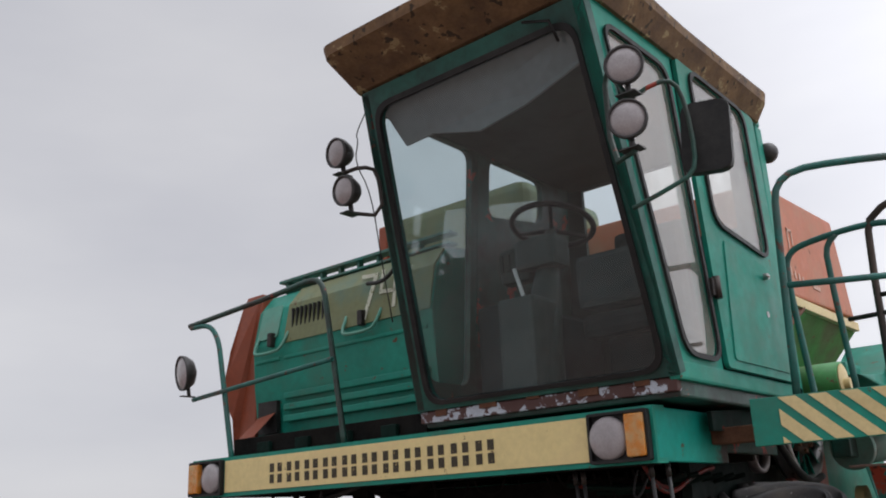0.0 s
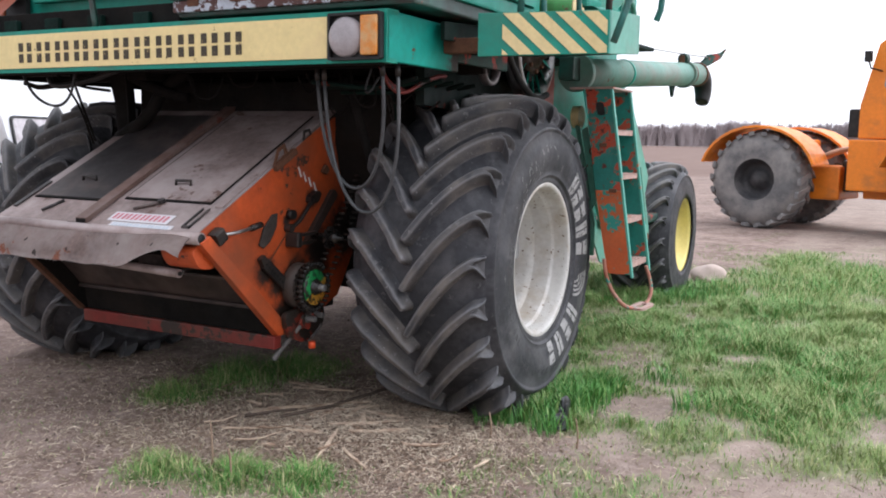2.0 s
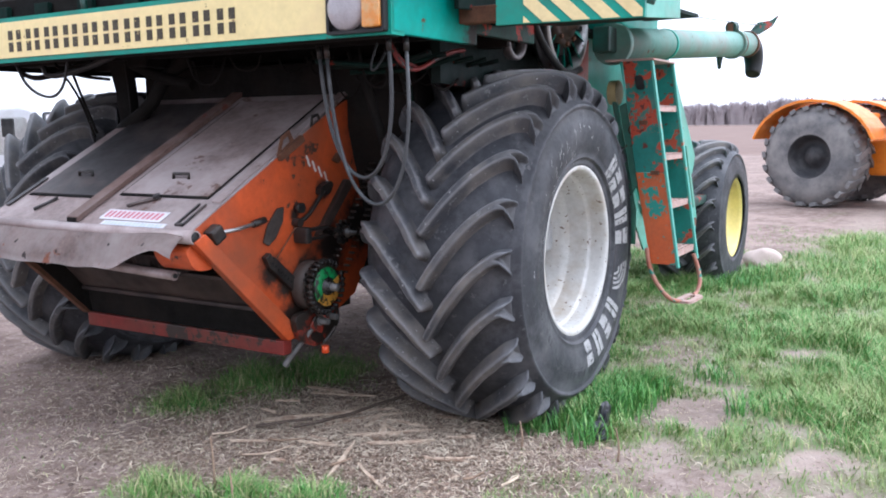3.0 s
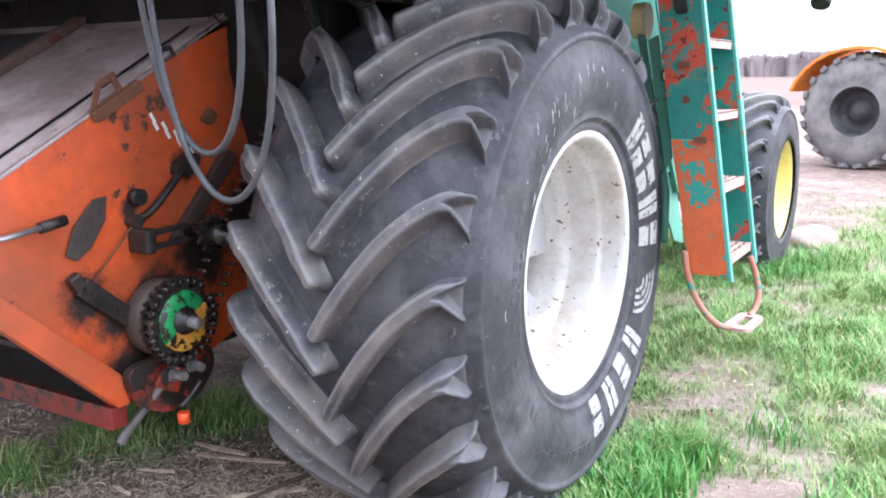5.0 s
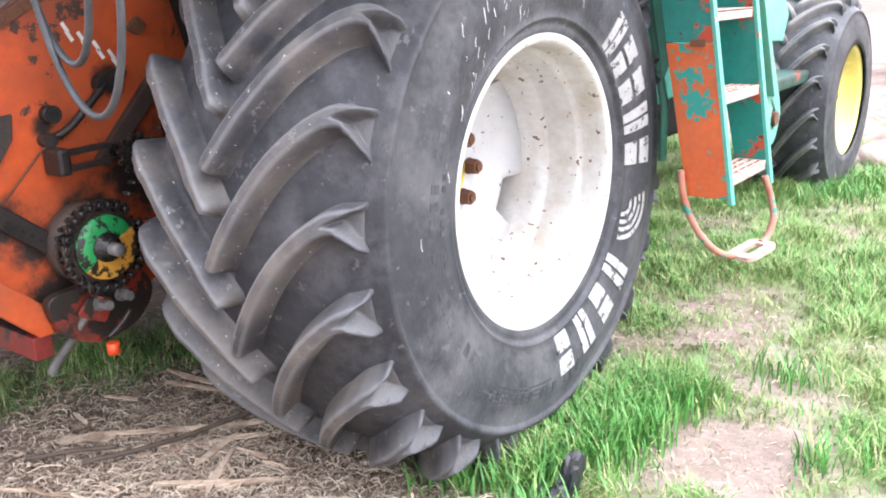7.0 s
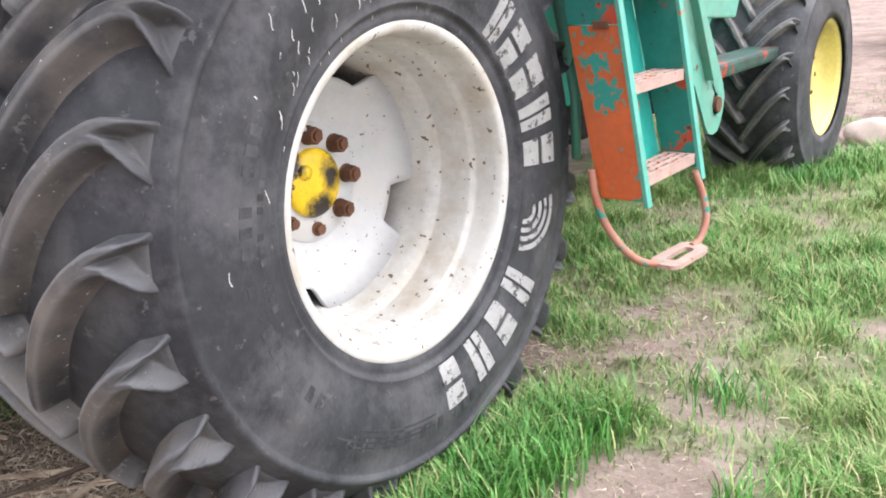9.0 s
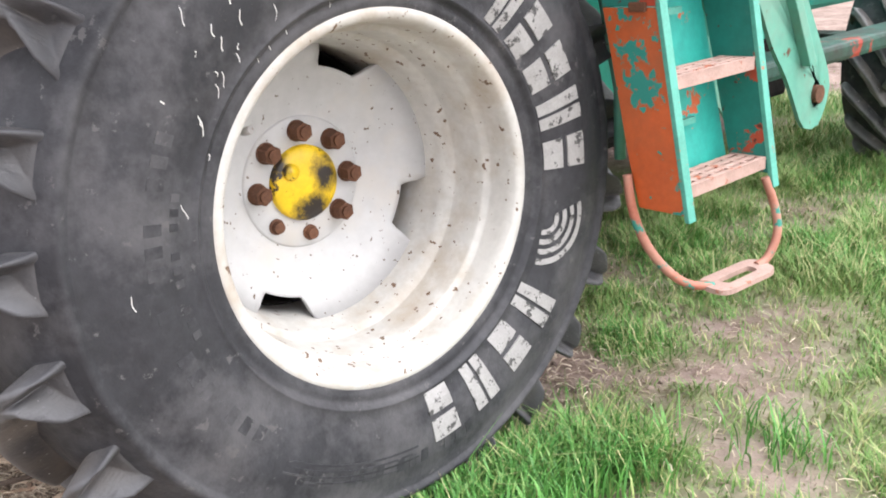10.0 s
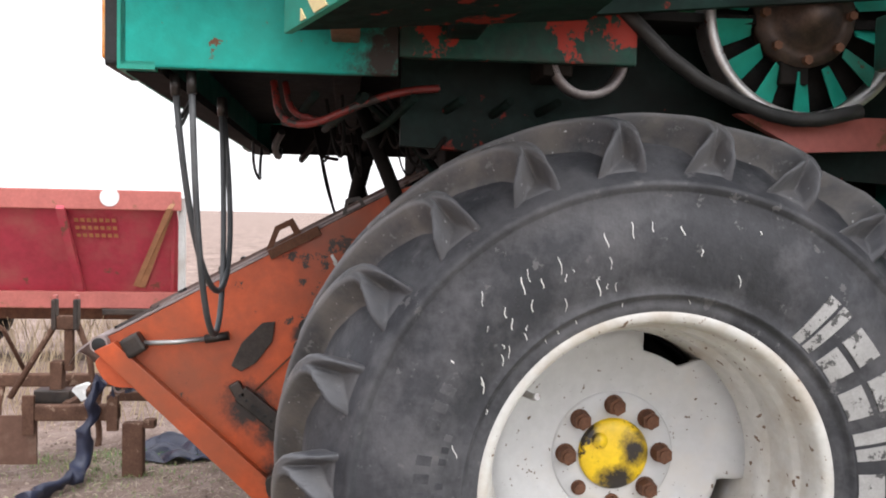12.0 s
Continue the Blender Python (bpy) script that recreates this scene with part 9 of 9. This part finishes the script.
def tufts():
    """Tall broad-bladed grass that grows up against the tyres."""
    rnd = random.Random(14)
    vs, fs = [], []
    for cx, cy, r, count in ((0.10, 0.04, 0.15, 1500), (0.06, -0.17, 0.11, 700), (0.09, 0.28, 0.14, 1300), (0.18, 0.50, 0.13, 900), (0.22, 0.20, 0.10, 350), (-0.10, -0.30, 0.10, 250), (-0.20, 4.0, 0.30, 900), (0.0, 4.6, 0.35, 900), (0.20, -0.38, 0.08, 160), (0.50, 0.88, 0.10, 110), (0.75, 0.32, 0.06, 60)):
        for _ in range(count):
            x, y = rnd.gauss(cx, r * 0.62), rnd.gauss(cy, r * 0.62)
            z, h = ground_z(x, y) - 0.004, rnd.uniform(0.05, 0.15)
            a, w = rnd.uniform(0, math.tau), rnd.uniform(0.0018, 0.0036)
            lean = h * rnd.uniform(0.15, 0.75)
            dx, dy = math.cos(a), math.sin(a)
            b = len(vs)
            for u, ww in ((0.0, 0.8), (0.4, 1.0), (0.75, 0.75)):
                o = lean * u * u
                vs += [(x + dx * o + dy * w * ww, y + dy * o - dx * w * ww, z + h * u), (x + dx * o - dy * w * ww, y + dy * o + dx * w * ww, z + h * u)]
            vs.append((x + dx * lean, y + dy * lean, z + h * rnd.uniform(0.88, 1.0)))
            fs += [(b, b + 1, b + 3, b + 2), (b + 2, b + 3, b + 5, b + 4), (b + 4, b + 5, b + 6)]
    me = bpy.data.meshes.new("tall_grass")
    me.from_pydata(vs, [], fs)
    m = bpy.data.materials.new("tall_green_grass")
    m.use_nodes = True
    n, l = m.node_tree.nodes, m.node_tree.links
    geo, cr = n.new("ShaderNodeNewGeometry"), n.new("ShaderNodeValToRGB")
    cr.color_ramp.elements[0].color = (0.045, 0.17, 0.030, 1)
    cr.color_ramp.elements[1].color = (0.34, 0.40, 0.15, 1)
    cr.color_ramp.elements.new(0.8).color = (0.115, 0.32, 0.062, 1)
    l.new(geo.outputs["Random Per Island"], cr.inputs["Fac"])
    l.new(cr.outputs["Color"], n["Principled BSDF"].inputs["Base Color"])
    n["Principled BSDF"].inputs["Roughness"].default_value = 0.5
    me.materials.append(m)
    tagged(new("tall_grass", me), "tall bright green grass against the tyres", "grass", kind="stuff")


tufts()


def litter():
    """Straw and chaff lying on the soil."""
    rnd = random.Random(9)
    vs, fs = [], []
    for zone, count in (((-3.8, 3.0, -3.4, 3.5), 36000), ((-1.8, 0.3, -1.7, -0.3), 20000), ((-3.2, 0.4, -2.3, -0.2), 14000), ((-8.0, -3.0, -4.5, 2.0), 12000), ((0.3, 5.0, 3.0, 12.0), 8000)):
        for _ in range(count):
            x, y = rnd.uniform(zone[0], zone[1]), rnd.uniform(zone[2], zone[3])
            if rnd.random() < max(green_at(x, y) * 0.38, 0.45 * smooth(0.0, 0.5, x) * smooth(-1.0, 0.0, y)):
                continue
            z = ground_z(x, y) + 0.003 + 0.006 * rnd.random()
            a, L, w = rnd.uniform(0, math.tau), rnd.uniform(0.004, 0.020) * (2.4 if rnd.random() < 0.10 else 1), rnd.uniform(0.0006, 0.0017)
            dx, dy, t = math.cos(a) * L, math.sin(a) * L, rnd.uniform(-0.012, 0.016)
            px, py = -math.sin(a) * w, math.cos(a) * w
            b = len(vs)
            vs += [(x - dx - px, y - dy - py, z), (x + dx - px, y + dy - py, z + t), (x + dx + px, y + dy + py, z + t), (x - dx + px, y - dy + py, z), (x, y, z + w * 1.5 + t / 2)]
            fs += [(b, b + 1, b + 4), (b + 1, b + 2, b + 4), (b + 2, b + 3, b + 4), (b + 3, b, b + 4)]
    me = bpy.data.meshes.new("straw_litter")
    me.from_pydata(vs, [], fs)
    m = bpy.data.materials.new("dry_straw")
    m.use_nodes = True
    n, l = m.node_tree.nodes, m.node_tree.links
    b = n["Principled BSDF"]
    geo, cr = n.new("ShaderNodeNewGeometry"), n.new("ShaderNodeValToRGB")
    cr.color_ramp.elements[0].color = (0.10, 0.065, 0.045, 1)
    cr.color_ramp.elements[1].color = (0.60, 0.51, 0.39, 1)
    cr.color_ramp.elements.new(0.62).color = (0.29, 0.22, 0.165, 1)
    l.new(geo.outputs["Random Per Island"], cr.inputs["Fac"])
    l.new(cr.outputs["Color"], b.inputs["Base Color"])
    b.inputs["Roughness"].default_value = 0.8
    me.materials.append(m)
    tagged(new("straw_litter", me), "scattered dry straw and chaff on soil", "straw", kind="stuff")


litter()


def straw_tangle():
    """Bent dry stalks and shreds, matted together before the wheel and in the turf."""
    rnd = random.Random(37)
    vs, fs = [], []
    for cx, cy, sx, sy, count, big in ((-0.85, -0.62, 0.42, 0.28, 2600, 1.0), (-0.45, -0.75, 0.35, 0.22, 1200, 0.8), (-1.5, -1.0, 0.8, 0.6, 1700, 0.8), (-0.30, 0.90, 0.14, 0.22, 260, 0.8), (0.6, 0.8, 0.7, 1.0, 900, 0.7)):
        for _ in range(count):
            x, y = rnd.gauss(cx, sx), rnd.gauss(cy, sy)
            if -0.80 < x < 0.02 and abs(y) < 0.30:
                continue
            L, w = rnd.uniform(0.02, 0.075) * big * (1.9 if rnd.random() < 0.08 else 1), rnd.uniform(0.0008, 0.0024)
            a, turn = rnd.uniform(0, math.tau), rnd.gauss(0, 0.24)
            z, rise = ground_z(x, y) + 0.004 + 0.008 * rnd.random(), rnd.uniform(0, 0.016)
            b = len(vs)
            for k in range(4):
                px, py = -math.sin(a) * w, math.cos(a) * w
                zz = z + rise * math.sin(k / 3 * math.pi) + rnd.uniform(0, 0.004)
                vs += [(x - px, y - py, zz), (x, y, zz + w), (x + px, y + py, zz)]
                x, y, a = x + math.cos(a) * L / 3, y + math.sin(a) * L / 3, a + turn
            for k in range(3):
                q = b + 3 * k
                fs += [(q, q + 3, q + 4, q + 1), (q + 1, q + 4, q + 5, q + 2)]
    me = bpy.data.meshes.new("straw_tangle")
    me.from_pydata(vs, [], fs)
    m = bpy.data.materials.new("bent_dry_stalks")
    m.use_nodes = True
    n, l = m.node_tree.nodes, m.node_tree.links
    geo, cr = n.new("ShaderNodeNewGeometry"), n.new("ShaderNodeValToRGB")
    cr.color_ramp.elements[0].color = (0.20, 0.142, 0.105, 1)
    cr.color_ramp.elements[1].color = (0.66, 0.57, 0.44, 1)
    cr.color_ramp.elements.new(0.55).color = (0.42, 0.34, 0.255, 1)
    l.new(geo.outputs["Random Per Island"], cr.inputs["Fac"])
    l.new(cr.outputs["Color"], n["Principled BSDF"].inputs["Base Color"])
    n["Principled BSDF"].inputs["Roughness"].default_value = 0.7
    me.materials.append(m)
    tagged(new("straw_tangle", me), "matted tangle of bent dry straw on soil", "straw", kind="stuff")


straw_tangle()


def husk(x, y, a, L, w, seed):
    """A dry curled leaf sheath lying on the soil."""
    bm = B()
    rows = []
    for i in range(7):
        u = i / 6
        row = []
        for j in range(4):
            v = j / 3 - 0.5
            half = w * (0.25 + 0.75 * math.sin(math.pi * min(1, 0.12 + u * 0.85)))
            p, q = L * (u - 0.5), 2 * v * half * (1 + 0.25 * noise.noise((u * 4, v * 3, seed)))
            z = ground_z(x, y) + 0.006 + 0.35 * half * (2 * v) ** 2 + 0.010 * u * u + 0.006 * noise.noise((u * 5, v * 4, seed + 9))
            row.append(bm.verts.new((x + p * math.cos(a) - q * math.sin(a), y + p * math.sin(a) + q * math.cos(a), z)))
        rows.append(row)
    for r0, r1 in zip(rows, rows[1:]):
        for j in range(3):
            bm.faces.new((r0[j], r0[j + 1], r1[j + 1], r1[j])).smooth = True
    bmesh.ops.solidify(bm, geom=list(bm.faces), thickness=0.0015)
    tagged(finish("dry_husk", bm, stalk_mat), "dry curled pale leaf sheath on soil", "husk", group="husks by the wheel")


for k, (x, y, a, L, w) in enumerate(((-1.36, -0.86, 0.5, 0.15, 0.035), (-1.30, -0.80, 1.3, 0.11, 0.030), (-0.78, -0.70, 1.1, 0.13, 0.018), (-0.60, -0.60, 0.2, 0.10, 0.024), (-1.02, -0.32, 0.4, 0.10, 0.022), (-0.52, -0.82, 2.2, 0.08, 0.016), (-1.18, -0.55, -0.5, 0.09, 0.018), (-0.36, -0.52, 0.8, 0.09, 0.020))):
    husk(x, y, a, L, w, k * 3.1)


def clods():
    """Small crumbs and clods of soil lying about the trodden yard."""
    rnd = random.Random(12)
    vs, fs = [], []
    for zone, count in (((-2.6, 2.2, -2.6, 1.6), 9000), ((-1.6, 0.2, -1.4, -0.3), 3500), ((-6.0, -2.4, -3.8, 1.0), 2500)):
        for _ in range(count):
            x, y = rnd.uniform(zone[0], zone[1]), rnd.uniform(zone[2], zone[3])
            if rnd.random() < max(green_at(x, y) * 1.3, smooth(-0.1, 0.4, x)):
                continue
            r = 0.003 + 0.011 * rnd.random() ** 3
            z, t, b = ground_z(x, y) + r * 0.3, rnd.uniform(0, 6), len(vs)
            vs += [(x + r * rnd.uniform(0.7, 1.3) * math.cos(t + k * 1.2566), y + r * rnd.uniform(0.7, 1.3) * math.sin(t + k * 1.2566), z - r * 0.5 * rnd.random()) for k in range(5)]
            vs.append((x + r * rnd.uniform(-0.3, 0.3), y + r * rnd.uniform(-0.3, 0.3), z + r * rnd.uniform(0.6, 1.0)))
            fs += [(b + k, b + (k + 1) % 5, b + 5) for k in range(5)]
    me = bpy.data.meshes.new("soil_clods")
    me.from_pydata(vs, [], fs)
    m = bpy.data.materials.new("crumbled_soil")
    m.use_nodes = True
    n, l = m.node_tree.nodes, m.node_tree.links
    geo, cr = n.new("ShaderNodeNewGeometry"), n.new("ShaderNodeValToRGB")
    cr.color_ramp.elements[0].color = (0.075, 0.052, 0.042, 1)
    cr.color_ramp.elements[1].color = (0.33, 0.26, 0.21, 1)
    l.new(geo.outputs["Random Per Island"], cr.inputs["Fac"])
    l.new(cr.outputs["Color"], n["Principled BSDF"].inputs["Base Color"])
    n["Principled BSDF"].inputs["Roughness"].default_value = 0.95
    me.materials.append(m)
    tagged(new("soil_clods", me), "small brown crumbs and clods of soil", "soil", kind="stuff")


clods()


def weeds():
    """Tall dry stalks round the far machines."""
    rnd = random.Random(17)
    vs, fs = [], []
    for zone, count in (((-7.6, -4.2, -4.2, -0.6), 900), ((-16, -8, -9, 3), 2600)):
        for _ in range(count):
            x, y = rnd.uniform(zone[0], zone[1]), rnd.uniform(zone[2], zone[3])
            z, h, a = ground_z(x, y), rnd.uniform(0.12, 0.5), rnd.uniform(0, math.tau)
            w = 0.004
            lx, ly = math.cos(a) * h * 0.35, math.sin(a) * h * 0.35
            b = len(vs)
            vs += [(x - w, y - w, z), (x + w, y + w, z), (x + lx + w, y + ly + w, z + h), (x + lx - w, y + ly - w, z + h)]
            fs.append((b, b + 1, b + 2, b + 3))
    me = bpy.data.meshes.new("dry_weeds")
    me.from_pydata(vs, [], fs)
    me.materials.append(surface("dry_weed", (0.42, 0.33, 0.21, 1), 0.9, vary=0.3, scale=3, bump=0))
    tagged(new("dry_weeds", me), "dry tan weeds round the parked implements", "weeds", kind="stuff")


weeds()


def leaf_litter():
    """Dark reddish chaff and broken leaves trodden into the soil before the wheel."""
    rnd = random.Random(23)
    vs, fs = [], []
    for _ in range(11000):
        x, y = rnd.gauss(-0.65, 0.5), rnd.gauss(-0.95, 0.32)
        z = ground_z(x, y) + 0.002 + 0.008 * rnd.random()
        a, L, w = rnd.uniform(0, math.tau), rnd.uniform(0.003, 0.014) * (2.2 if rnd.random() < 0.10 else 1), rnd.uniform(0.001, 0.0055)
        dx, dy, px, py = math.cos(a) * L, math.sin(a) * L, -math.sin(a) * w, math.cos(a) * w
        b = len(vs)
        vs += [(x - dx, y - dy, z), (x + px, y + py, z + rnd.uniform(0, 0.012)), (x + dx, y + dy, z + rnd.uniform(0, 0.008)), (x - px, y - py, z)]
        fs += [(b, b + 3, b + 1), (b + 1, b + 3, b + 2)]
    me = bpy.data.meshes.new("leaf_litter")
    me.from_pydata(vs, [], fs)
    m = bpy.data.materials.new("broken_leaves")
    m.use_nodes = True
    n, l = m.node_tree.nodes, m.node_tree.links
    b = n["Principled BSDF"]
    geo, cr = n.new("ShaderNodeNewGeometry"), n.new("ShaderNodeValToRGB")
    cr.color_ramp.elements[0].color = (0.15, 0.098, 0.072, 1)
    cr.color_ramp.elements[1].color = (0.54, 0.43, 0.32, 1)
    cr.color_ramp.elements.new(0.7).color = (0.31, 0.225, 0.165, 1)
    l.new(geo.outputs["Random Per Island"], cr.inputs["Fac"])
    l.new(cr.outputs["Color"], b.inputs["Base Color"])
    b.inputs["Roughness"].default_value = 0.85
    me.materials.append(m)
    tagged(new("leaf_litter", me), "reddish-brown broken leaves and chaff on soil", "litter", kind="stuff")


leaf_litter()
